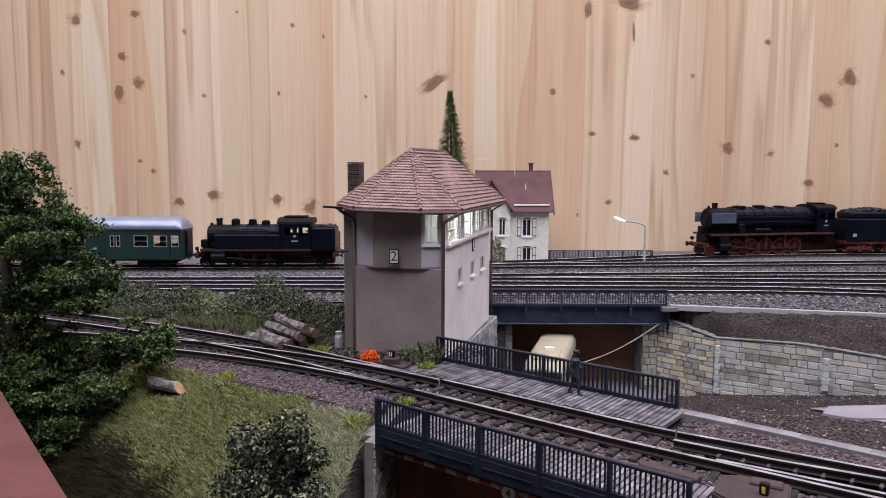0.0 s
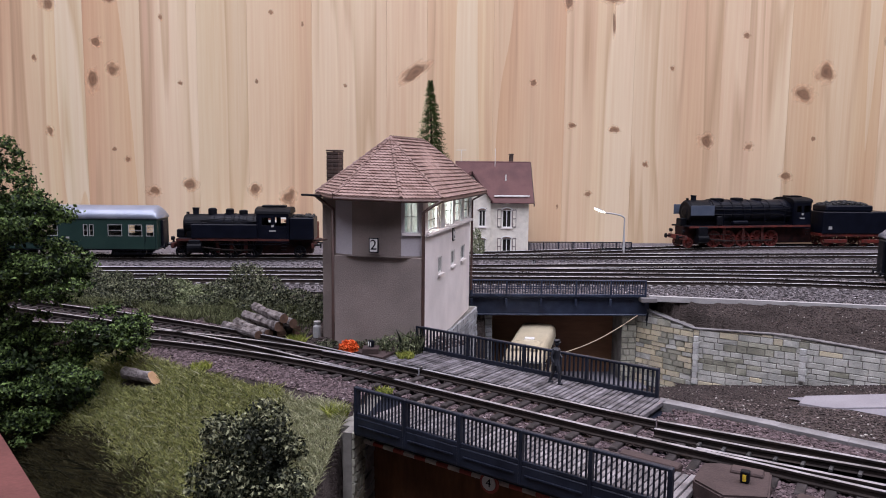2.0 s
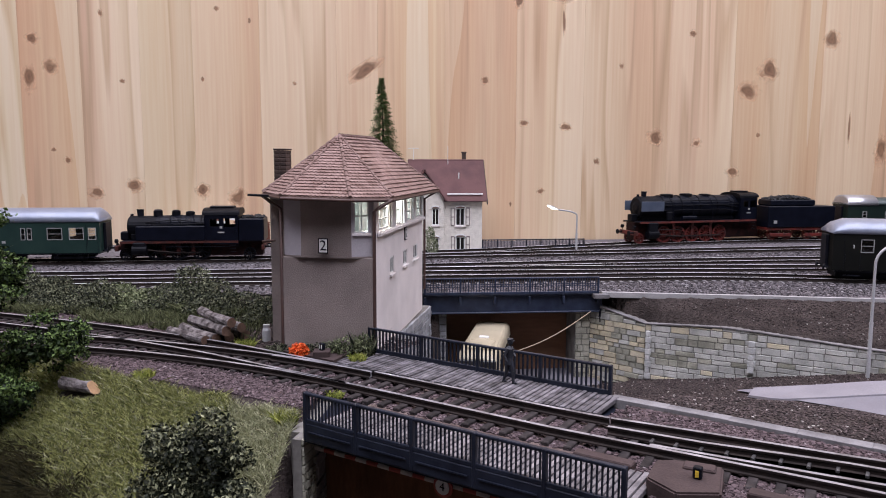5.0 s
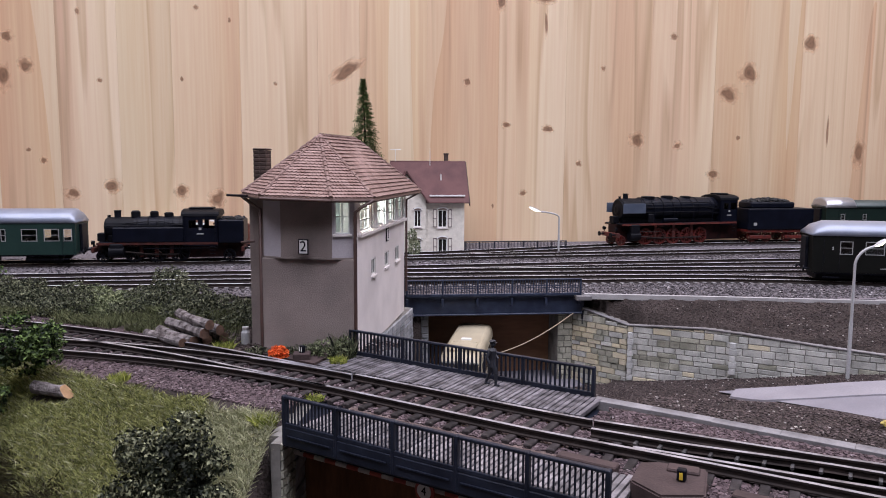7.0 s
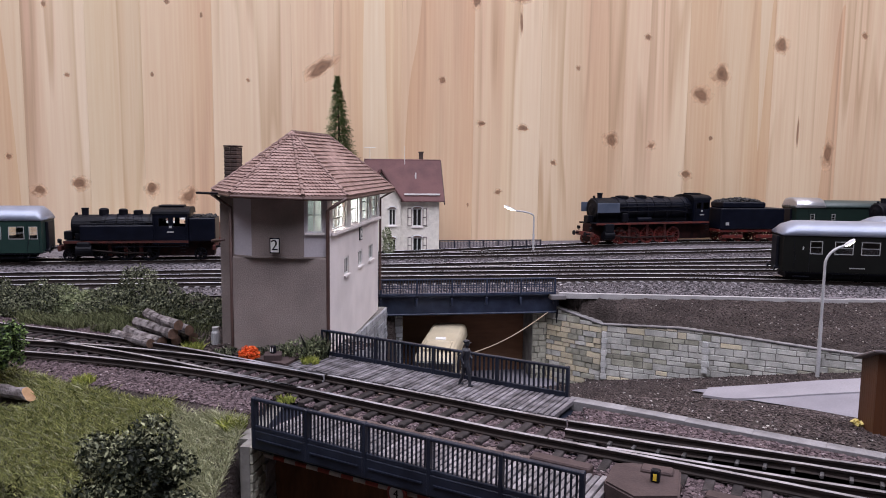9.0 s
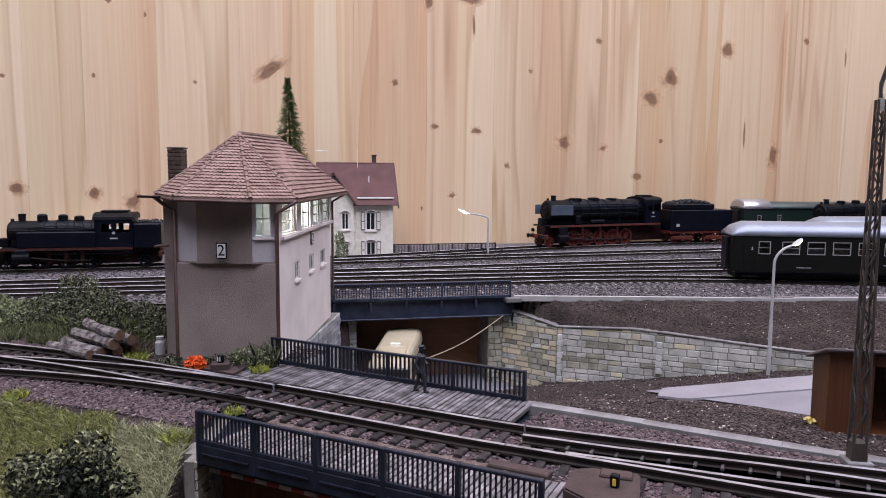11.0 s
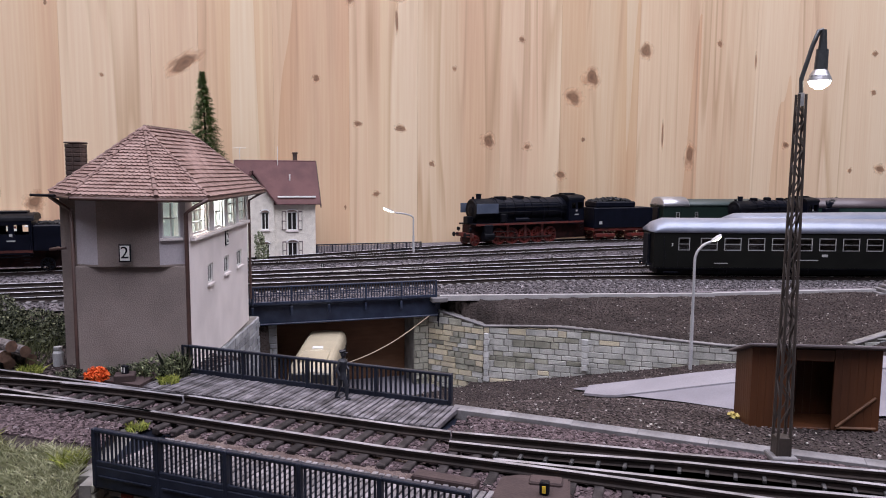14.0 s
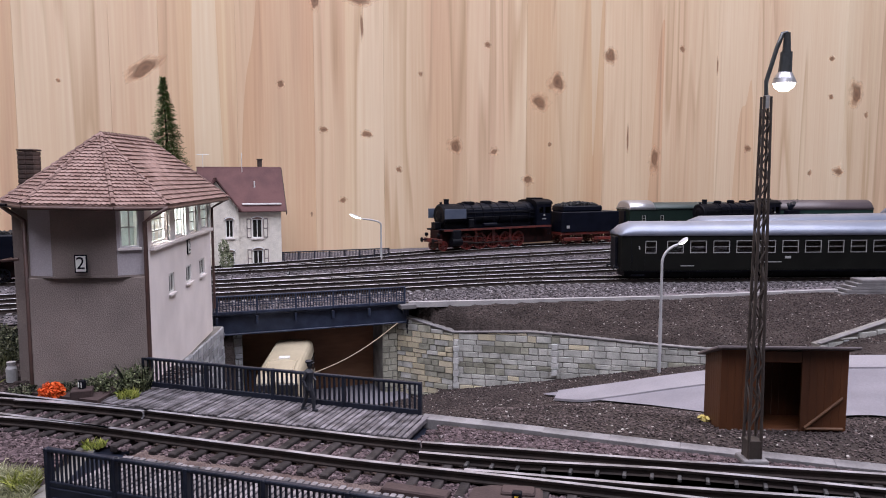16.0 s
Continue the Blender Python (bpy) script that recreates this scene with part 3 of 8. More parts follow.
# ---- signal box ----
BOXM = Matrix.Translation((0.0, 0.3205, 0.0085)) @ Matrix.Rotation(radians(-14.0), 4, "Z") @ Matrix.Scale(0.8977, 4)  # origin: near right corner; x to the right, y along the side wall
BL = 0.128
M_DIMGLASS = mat("dim_glass", (0.010, 0.010, 0.012), (0.016, 0.016, 0.018), 0.12, 0, 60, 900, 0.02, 0.0001)
M_FRAME = mat("pale_window_frame", (0.66, 0.66, 0.67), (0.57, 0.57, 0.58), 0.5, 0, 200, 2000, 0.1, 0.0001)
M_PIPE = mat("brown_downpipe", (0.10, 0.055, 0.045), (0.07, 0.04, 0.035), 0.5, 0.1, 200, 2000, 0.1, 0.0001)
M_BRICKDARK = mat("dark_chimney_brick", (0.085, 0.06, 0.052), (0.05, 0.038, 0.034), 0.9, 0, 300, 2000, 0.4, 0.0003)
M_INTERIOR = mat("pale_interior", (0.62, 0.665, 0.67), (0.54, 0.58, 0.59), 0.8, 0, 60, 900, 0.1, 0.0002)


def wall_with_holes(bm, u0, u1, z0, z1, holes, thick, to):
    """A wall slab in the u-z plane with rectangular holes; to(u, w, z) gives its place, w runs into the wall."""
    us = sorted({u0, u1, *[h[0] for h in holes], *[h[1] for h in holes]})
    zs = sorted({z0, z1, *[h[2] for h in holes], *[h[3] for h in holes]})
    solid = lambda u, z: u0 < u < u1 and z0 < z < z1 and not any(h[0] < u < h[1] and h[2] < z < h[3] for h in holes)
    for a, b in zip(us, us[1:]):
        for c, d in zip(zs, zs[1:]):
            if not solid((a + b) / 2, (c + d) / 2):
                continue
            q = lambda pts: bm.faces.new([bm.verts.new(to(*p)) for p in pts])
            q(((a, 0, c), (b, 0, c), (b, 0, d), (a, 0, d)))
            q(((a, thick, d), (b, thick, d), (b, thick, c), (a, thick, c)))
            e = 1e-6
            if not solid(a - e, (c + d) / 2):
                q(((a, 0, d), (a, thick, d), (a, thick, c), (a, 0, c)))
            if not solid(b + e, (c + d) / 2):
                q(((b, 0, c), (b, thick, c), (b, thick, d), (b, 0, d)))
            if not solid((a + b) / 2, c - e):
                q(((a, 0, c), (a, thick, c), (b, thick, c), (b, 0, c)))
            if not solid((a + b) / 2, d + e):
                q(((a, 0, d), (b, 0, d), (b, thick, d), (a, thick, d)))


def window(parent, u0, u1, z0, z1, to, bars_u, bars_z, frame_mat, bar=0.0006, depth=0.001, name="window", back=None, sill=True):
    """A window part with frame bars, its pane and sill as sub-parts."""
    bm = bmesh.new()
    loops = [[bm.verts.new(to(u, w_, z)) for u, z in ((u0 + i, z0 + i), (u1 - i, z0 + i), (u1 - i, z1 - i), (u0 + i, z1 - i))] for i, w_ in ((0, depth), (bar, depth), (bar, depth + bar), (0, depth + bar))]
    for p, q in zip(loops, loops[1:] + loops[:1]):
        for i in range(4):
            bm.faces.new((p[i], p[(i + 1) % 4], q[(i + 1) % 4], q[i]))
    w = part(name, bm, frame_mat, parent)
    cells = [(u0 + (u1 - u0) * k / bars_u - bar * 0.4, u0 + (u1 - u0) * k / bars_u + bar * 0.4, z0 + bar, z1 - bar, 0.0) for k in range(1, bars_u)]
    cells += [(u0 + bar, u1 - bar, z0 + (z1 - z0) * k / bars_z - bar * 0.4, z0 + (z1 - z0) * k / bars_z + bar * 0.4, 0.0001) for k in range(1, bars_z)]
    for a, b, c, d, e in cells:
        bm = bmesh.new()
        vs = [bm.verts.new(to(u, w_, z)) for u in (a, b) for w_ in (depth + e, depth + bar - e) for z in (c, d)]
        for f in ((0, 1, 3, 2), (4, 6, 7, 5), (0, 4, 5, 1), (2, 3, 7, 6), (0, 2, 6, 4), (1, 5, 7, 3)):
            bm.faces.new([vs[i] for i in f])
        part("glazing_bar", bm, frame_mat, w)
    bm = bmesh.new()
    q = depth + bar * 0.6
    bm.faces.new([bm.verts.new(to(*p)) for p in ((u0, q, z0), (u1, q, z0), (u1, q, z1), (u0, q, z1))])
    pane = part("pane", bm, back or M_GLASS, w)
    if not back:
        pane.visible_shadow = False
    if sill:
        bm = bmesh.new()
        m = bar * 1.2
        vs = [bm.verts.new(to(u, ww, z)) for u in (u0 - m, u1 + m) for ww in (-0.0012, 0.0008) for z in (z0 - 0.0011, z0 - 0.0001)]
        for f in ((0, 1, 3, 2), (4, 6, 7, 5), (0, 4, 5, 1), (2, 3, 7, 6), (0, 2, 6, 4), (1, 5, 7, 3)):
            bm.faces.new([vs[i] for i in f])
        part("sill", bm, M_PLASTER, w)
    return w


def roof_tiles(bm, corners, rows, tile, th=0.0007, scallop=False, seed=1):
    """Overlapping tiles on a roof plane: corners are eave a, eave b, ridge b, ridge a (ridge points may be equal)."""
    rnd = random.Random(seed)
    ea, eb, rb, ra = [Vector(c) for c in corners]
    nrm = (eb - ea).cross(ra - ea).normalized()
    for i in range(rows):
        f0, f1 = i / rows, min(1.0, (i + 1.18) / rows)
        a0, b0, a1, b1 = ea.lerp(ra, f0), eb.lerp(rb, f0), ea.lerp(ra, f1), eb.lerp(rb, f1)
        width = (b0 - a0).length
        n = max(1, round(width / tile))
        sh = 0.5 if i % 2 and scallop else 0.0
        cuts = [0.0] + [(k + sh) / n for k in range(0 if sh else 1, n)] + [1.0]
        cuts = sorted({min(1, max(0, c)) for c in cuts})
        for c, d in zip(cuts, cuts[1:]):
            if d - c < 1e-4:
                continue
            g = 0.03 * (d - c)
            lift = th * rnd.uniform(0.85, 1.25)
            p0, p1 = a0.lerp(b0, c + g), a0.lerp(b0, d - g)
            q0, q1 = a1.lerp(b1, c + g), a1.lerp(b1, d - g)
            up = (q0 - p0) * 0.22
            if scallop:
                lower = [p0 + up + nrm * lift, p0.lerp(p1, 0.25) + up * 0.25 + nrm * lift, p0.lerp(p1, 0.5) + nrm * lift, p0.lerp(p1, 0.75) + up * 0.25 + nrm * lift, p1 + up + nrm * lift]
            else:
                lower = [p0 + nrm * lift, p1 + nrm * lift]
            top = [q1 + nrm * 0.0001, q0 + nrm * 0.0001]
            vt = [bm.verts.new(v) for v in lower + top]
            bm.faces.new(vt)
            base = [bm.verts.new(v - nrm * lift * 0.98) for v in lower]
            for k in range(len(lower) - 1):
                bm.faces.new((base[k], base[k + 1], vt[k + 1], vt[k]))


def tube_line(pts, r, name, material, parent, n=8):
    bm = bmesh.new()
    sweep(bm, pts, r, n)
    return part(name, bm, material, parent, smooth=True)


def text_part(name, body, size, m, material, parent):
    c = bpy.data.curves.new(name, "FONT")
    c.body, c.size, c.extrude, c.align_x, c.align_y = body, size, 0.00008, "CENTER", "CENTER"
    tmp = bpy.data.objects.new(name, c)
    scene.collection.objects.link(tmp)
    me = bpy.data.meshes.new_from_object(tmp.evaluated_get(bpy.context.evaluated_depsgraph_get()))
    bpy.data.objects.remove(tmp)
    me.materials.clear()
    me.materials.append(material)
    ob = new(name, me)
    ob.parent = parent
    ob.matrix_basis = m
    return ob


sb = empty("signal_box", BOXM, "tall plastered railway signal box with tiled hip roof", "signal box")
side = lambda u, w, z: (-w, u, z)
UP = [(0.0101, 0.0345, 0.0488, 0.0642), (0.0458, 0.0651, 0.0488, 0.0642), (0.074, 0.0922, 0.0488, 0.0642), (0.101, 0.1217, 0.0488, 0.0642)]
LOW = [(0.0345, 0.0442, 0.0235, 0.0328), (0.0678, 0.0790, 0.0237, 0.0325), (0.0982, 0.1110, 0.0233, 0.0325)]
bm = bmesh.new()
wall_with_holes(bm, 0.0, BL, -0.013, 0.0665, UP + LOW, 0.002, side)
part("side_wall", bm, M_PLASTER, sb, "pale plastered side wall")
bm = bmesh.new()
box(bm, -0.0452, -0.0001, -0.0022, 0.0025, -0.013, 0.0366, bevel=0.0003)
part("front_wall", bm, M_PLASTER_SHADED, sb, "plastered front wall, taupe with shade put into its colour")
bm = bmesh.new()
box(bm, -0.045, -0.002, BL - 0.002, BL, -0.013, 0.0665)
part("back_wall", bm, M_PLASTER, sb)
bm = bmesh.new()
box(bm, -0.045, -0.0430, 0.0026, BL - 0.0022, -0.013, 0.0665)
part("left_wall", bm, M_PLASTER, sb)
bm = bmesh.new()
box(bm, -0.0428, -0.0022, 0.0028, BL - 0.0024, 0.0365, 0.0378)
part("upper_floor", bm, M_INTERIOR, sb)
bm = bmesh.new()
box(bm, -0.0425, -0.0415, 0.004, BL - 0.004, 0.0379, 0.066)
part("inner_wall", bm, M_INTERIOR, sb, "pale inner wall")
# bay over the front wall
BAY = [(-0.045, 0.0), (-0.0350, -0.0040), (-0.0099, -0.0040), (0.0, 0.0)]


def bay_side(p, q):
    p, q = Vector((*p, 0)), Vector((*q, 0))
    t = (q - p).normalized()
    inn = Vector((-t.y, t.x, 0))
    return (lambda u, w, z: tuple(p + t * u + inn * w + Vector((0, 0, z)))), (q - p).length


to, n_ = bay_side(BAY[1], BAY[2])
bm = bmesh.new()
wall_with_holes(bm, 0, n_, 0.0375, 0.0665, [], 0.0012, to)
part("bay_front", bm, M_PLASTER_SHADED, sb, "front panel of the bay, taupe with shade put into its colour")
to, n_ = bay_side(BAY[0], BAY[1])
bm = bmesh.new()
wall_with_holes(bm, 0, n_, 0.0375, 0.0665, [], 0.0012, to)
part("bay_cheek", bm, M_PANEL, sb, "pale slanting panel")
to, n_ = bay_side(BAY[2], BAY[3])
hole = (0.0012, n_ - 0.0022, 0.0488, 0.0652)
bm = bmesh.new()
wall_with_holes(bm, 0, n_, 0.0375, 0.0665, [hole], 0.0012, to)
part("bay_cheek", bm, M_PANEL, sb, "pale slanting panel")
window(sb, *hole, to, 2, 2, M_FRAME, bar=0.0007, depth=0.0003)
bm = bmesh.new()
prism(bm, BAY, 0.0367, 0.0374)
part("bay_underside", bm, M_PLASTER_SHADED, sb)
for h, (bu, bz) in zip(UP, ((3, 3), (2, 2), (2, 3), (2, 3))):
    window(sb, *h, side, bu, bz, M_FRAME, bar=0.0007)
for h in LOW:
    window(sb, *h, side, 2, 1, M_WHITE, bar=0.0009, depth=0.0004, back=M_DIMGLASS)
bm = bmesh.new()
box(bm, 0.0002, 0.0022, 0.006, 0.127, 0.0464, 0.0482, bevel=0.0003)
part("sill_band", bm, M_PLASTER, sb)
for a, b in ((0.0345, 0.0458), (0.0651, 0.074), (0.0922, 0.101), (0.1217, BL)):
    bm = bmesh.new()
    box(bm, 0.0002, 0.0012, a + 0.001, b - 0.001, 0.0483, 0.0658, bevel=0.0002)
    part("window_post", bm, M_FRAME, sb)
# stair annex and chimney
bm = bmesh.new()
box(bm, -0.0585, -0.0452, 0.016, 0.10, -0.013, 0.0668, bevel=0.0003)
part("annex", bm, M_PLASTER_SHADED, sb)
bm = bmesh.new()
rnd = random.Random(4)
for k in range(13):
    z = 0.062 + k * 0.0021
    for j in range(2):
        box(bm, -0.0655 + j * 0.0037, -0.0621 + j * 0.0037, 0.040, 0.0480, z, z + 0.0017, bevel=0.0002)
box(bm, -0.0652, -0.0586, 0.0403, 0.0477, 0.02, 0.0885)
box(bm, -0.0658, -0.0580, 0.0397, 0.0483, 0.0891, 0.0899, bevel=0.0003)
part("chimney", bm, M_BRICKDARK, sb, "dark brick chimney")
# roof
EV = [(-0.064, BL + 0.010, 0.0672), (-0.0605, 0.012, 0.0672), (-0.0405, -0.0150, 0.0668), (-0.0070, -0.0150, 0.0660), (0.0085, 0.004, 0.0655), (0.0090, BL + 0.010, 0.0655)]
AP, FR = (-0.0245, 0.027, 0.0960), (-0.0215, 0.087, 0.0968)
bm = bmesh.new()
ev = [bm.verts.new(p) for p in EV]
lo = [bm.verts.new((x, y, z - 0.0012)) for x, y, z in EV]
ap, fr = bm.verts.new(AP), bm.verts.new(FR)
for f in ((ev[0], ev[1], ap, fr), (ev[1], ev[2], ap), (ev[2], ev[3], ap), (ev[3], ev[4], ap), (ev[4], ev[5], fr, ap), (ev[5], ev[0], fr), tuple(lo)):
    bm.faces.new(f)
for i in range(6):
    bm.faces.new((ev[i], lo[i], lo[(i + 1) % 6], ev[(i + 1) % 6]))
roof = part("roof", bm, M_TILE, sb, "reddish brown tiled hip roof")
for k, (cs, rows, w, sc) in enumerate((((EV[0], EV[1], AP, FR), 18, 0.0026, False), ((EV[1], EV[2], AP, AP), 22, 0.0021, True), ((EV[2], EV[3], AP, AP), 22, 0.0021, True), ((EV[3], EV[4], AP, AP), 22, 0.0021, True), ((EV[4], EV[5], FR, AP), 16, 0.0030, False), ((EV[5], EV[0], FR, FR), 15, 0.003, True))):
    bm = bmesh.new()
    roof_tiles(bm, cs, rows, w, 0.0009 if not sc else 0.0006, sc, k)
    t = part("roof_tiles", bm, M_TILE, roof)
    t["kind"] = "stuff"
bm = bmesh.new()
for a, b in ((EV[1], AP), (EV[2], AP), (EV[3], AP), (EV[4], AP), (AP, FR), (EV[5], FR), (EV[0], FR)):
    a, b = Vector(a), Vector(b)
    n_ = max(3, round((b - a).length / 0.0042))
    for k in range(n_):
        p, q = a.lerp(b, k / n_), a.lerp(b, (k + 1.12) / n_)
        cyl(bm, p + Vector((0, 0, 0.0004)), q + Vector((0, 0, 0.0002)), 0.0010, 0.0007, 8)
part("ridge_tiles", bm, M_TILE, roof)
for a, b in zip(EV, EV[1:]):
    tube_line([Vector(a) - Vector((0, 0, 0.0012)), Vector(b) - Vector((0, 0, 0.0012))], 0.0008, "gutter", M_PIPE, sb)
tube_line([(-0.0600, 0.011, 0.0655), (-0.0535, 0.006, 0.0625), (-0.0462, -0.0006, 0.0600), (-0.0462, -0.0012, -0.008)], 0.0009, "downpipe", M_PIPE, sb)
tube_line([(0.0085, 0.003, 0.0645), (0.0040, -0.001, 0.0615), (0.0006, -0.0014, 0.0590), (0.0006, -0.0014, -0.008)], 0.0009, "downpipe", M_PIPE, sb)
tube_line([(0.0088, BL + 0.008, 0.0645), (0.0012, BL + 0.0015, 0.0595), (0.0012, BL + 0.0015, 0.0)], 0.0008, "downpipe", M_PIPE, sb)
tube_line([(-0.0655, 0.006, 0.0662), (-0.052, -0.002, 0.0662)], 0.0006, "bracket", M_BLACK, sb)
tube_line([(-0.0585, 0.014, 0.043), (-0.0585, 0.006, 0.0430), (-0.052, 0.006, 0.0436)], 0.0006, "lamp_bracket", M_PIPE, sb)
# number plates
fsign = Matrix.Translation((-0.0231, -0.0064, 0.0428)) @ Matrix.Rotation(radians(90), 4, "X")
bm = bmesh.new()
box(bm, -0.0024, 0.0024, -0.0036, 0.0036, -0.0004, 0.0002)
pl = part("number_plate", bm, M_BLACK, sb, "black-edged white plate with the figure 2")
pl.matrix_basis = fsign
bm = bmesh.new()
box(bm, -0.0019, 0.0019, -0.0031, 0.0031, 0.0002, 0.0004)
part("plate_face", bm, M_WHITE, pl)
text_part("figure", "2", 0.0070, Matrix.Translation((0, 0, 0.0005)), M_BLACK, pl)
ssign = Matrix.Translation((0.0002, 0.0737, 0.0420)) @ Matrix.Rotation(radians(90), 4, "Z") @ Matrix.Rotation(radians(90), 4, "X")
bm = bmesh.new()
box(bm, -0.0030, 0.0030, -0.0038, 0.0038, -0.0002, 0.0004)
pl = part("number_plate", bm, M_BLACK, sb, "black-edged white plate with the figure 2")
pl.matrix_basis = ssign
bm = bmesh.new()
box(bm, -0.0024, 0.0024, -0.0032, 0.0032, 0.0004, 0.0006)
part("plate_face", bm, M_WHITE, pl)
text_part("figure", "2", 0.0070, Matrix.Translation((0, 0, 0.0007)), M_BLACK, pl)
# small lamp inside the upper room, seen through its lit windows
pl_ = bpy.data.lights.new("signal_room_lamp", "POINT")
pl_.energy, pl_.shadow_soft_size, pl_.color = 0.11, 0.004, (0.90, 1.0, 0.95)
lo_ = new("signal_room_lamp", pl_)
lo_.matrix_world = BOXM @ Matrix.Translation((-0.012, 0.03, 0.0600))

# ---- stone work ----


def ashlar(name, p, q, z_top, z_bot, thick, mats, row_h, blk, label, seed, coping=None, proud=0.0008, parent=None, base_mat=None, tilt=0.0, patchy=False):
    """A wall of coursed blocks from plan point p to q; z_top and z_bot give heights along it (0 to 1). The face looks to the right of p to q."""
    rnd = random.Random(seed)
    p, q = Vector((*p, 0)), Vector((*q, 0))
    n_len = (q - p).length
    t = (q - p).normalized()
    out = Vector((t.y, -t.x, 0))
    bm = bmesh.new()
    steps = max(2, int(n_len / 0.01))
    for i in range(steps):
        f0, f1 = i / steps, (i + 1) / steps
        a, b = p.lerp(q, f0), p.lerp(q, f1)
        vs = [bm.verts.new((*(o + out * w).xy, z)) for o, f in ((a, f0), (b, f1)) for w in (0, -thick) for z in (z_bot(f) - 0.004, z_top(f) - 0.0003)]
        for f in ((0, 1, 3, 2), (4, 6, 7, 5), (0, 4, 5, 1), (2, 3, 7, 6), (1, 5, 7, 3)):
            bm.faces.new([vs[k] for k in f])
    wall = part(name, bm, base_mat or M_MORTAR, parent)
    if not parent:
        tagged(wall, label, "wall", kind="structure")
    zmin, zmax = min(z_bot(f / 10) for f in range(11)), max(z_top(f / 10) for f in range(11))
    z = zmax
    while z > zmin - row_h - tilt:
        h = row_h * rnd.uniform(0.72, 1.25)
        u = -blk * rnd.random()
        while u < n_len:
            w = blk * rnd.uniform(0.6, 1.5)
            a, b = max(0.0, u), min(n_len, u + w)
            u += w
            if b - a < blk * 0.12:
                continue
            fm = (a + b) / 2 / n_len
            zr = z + tilt * fm
            zt, zb = min(zr, z_top(a / n_len) - 0.0002, z_top(b / n_len) - 0.0002), max(zr - h, z_bot(fm) - 0.003)
            if zt - zb < row_h * 0.15:
                continue
            bm = bmesh.new()
            g = 0.00016
            pr = proud * rnd.uniform(0.7, 1.4)
            i_ = min(0.00022, (b - a) * 0.2, (zt - zb) * 0.2)
            lo_r = [(a + g, 0, zb + g), (b - g, 0, zb + g), (b - g, 0, zt - g), (a + g, 0, zt - g)]
            hi_r = [(a + g + i_, pr, zb + g + i_), (b - g - i_, pr * rnd.uniform(0.8, 1.2), zb + g + i_), (b - g - i_, pr, zt - g - i_), (a + g + i_, pr * rnd.uniform(0.8, 1.2), zt - g - i_)]
            va = [bm.verts.new(p + t * x + out * y + Vector((0, 0, zz))) for x, y, zz in lo_r]
            vb = [bm.verts.new(p + t * x + out * y + Vector((0, 0, zz))) for x, y, zz in hi_r]
            for k in range(4):
                bm.faces.new((va[k], va[(k + 1) % 4], vb[(k + 1) % 4], vb[k]))
            bm.faces.new(vb)
            tone = 0.5 + 0.9 * noise.noise((a * 28, z * 110, seed)) + rnd.uniform(-0.3, 0.3)
            part("stone", bm, mats[min(len(mats) - 1, max(0, int(tone * len(mats))))] if patchy else rnd.choice(mats), wall)
        z -= h
    if coping:
        n_ = max(2, int(n_len / coping))
        for i in range(n_):
            f0, f1 = i / n_, (i + 1) / n_
            bm = bmesh.new()
            a, b = p.lerp(q, f0 + 0.0006), p.lerp(q, f1 - 0.0006)
            vs = [bm.verts.new((*(o + out * w).xy, z_top(f) + dz)) for o, f in ((a, f0), (b, f1)) for w in (0.0009, -thick * 0.35) for dz in (0.0, 0.0006)]
            for f in ((0, 1, 3, 2), (4, 6, 7, 5), (0, 4, 5, 1), (2, 3, 7, 6), (1, 5, 7, 3), (0, 2, 6, 4)):
                bm.faces.new([vs[k] for k in f])
            part("coping_stone", bm, M_KERB, wall)
    return wall


def ramp(xs, ys):
    return lambda f: lerp(f, xs, ys)


W0, W1 = Vector((0.1418, 0.4705)), sd(0, 0).xy
ashlar("retaining_wall_1", W0, W1, ramp((0, 1), (-0.009, -0.0165)), ramp((0, 1), (-0.058, -0.053)), 0.008, (M_STONE_Y, M_STONE_Y, M_STONE, M_STONE_OLIVE), 0.0038, 0.0072, "short wing wall of coursed yellow and grey stone", 2, coping=0.022)
wall_long = ashlar("retaining_wall_2", W1, sd(0.2, 0).xy, ramp((0, 0.25, 0.6, 0.8, 1), (-0.0165, -0.0130, -0.0160, -0.0165, -0.0165)), ramp((0, 0.27, 0.6, 0.75, 1), (-0.053, -0.042, -0.029, -0.024, -0.016)), 0.008, (M_STONE_OLIVE, M_STONE_OLIVE, M_STONE, M_STONE, M_STONE, M_STONE, M_STONE, M_STONE_Y), 0.0037, 0.0082, "long retaining wall of coursed grey ashlar blocks", 3, coping=0.022, proud=0.0004, tilt=0.0045, patchy=True)
# pale quoins at the bend and a narrow pilaster
M_QUOIN = mat("pale_quoin", (0.46, 0.465, 0.46), (0.57, 0.565, 0.545), 0.9, 0, 120, 1200, 0.6, 0.0006, vary=0.12)
for s_, w_, z0_, n_ in ((0.0008, 0.0026, -0.0205, 8), (0.0607, 0.0034, -0.0190, 5)):
    for k in range(n_):
        bm = bmesh.new()
        e_ = 0.0006 * (k % 2)
        box(bm, s_ - e_ * 0.5, s_ + w_ + e_, -0.0021, 0.0, z0_ - 0.0038 * (k + 1) + 0.0002, z0_ - 0.0038 * k, SD, bevel=0.0003)
        part("stone", bm, M_QUOIN, wall_long)
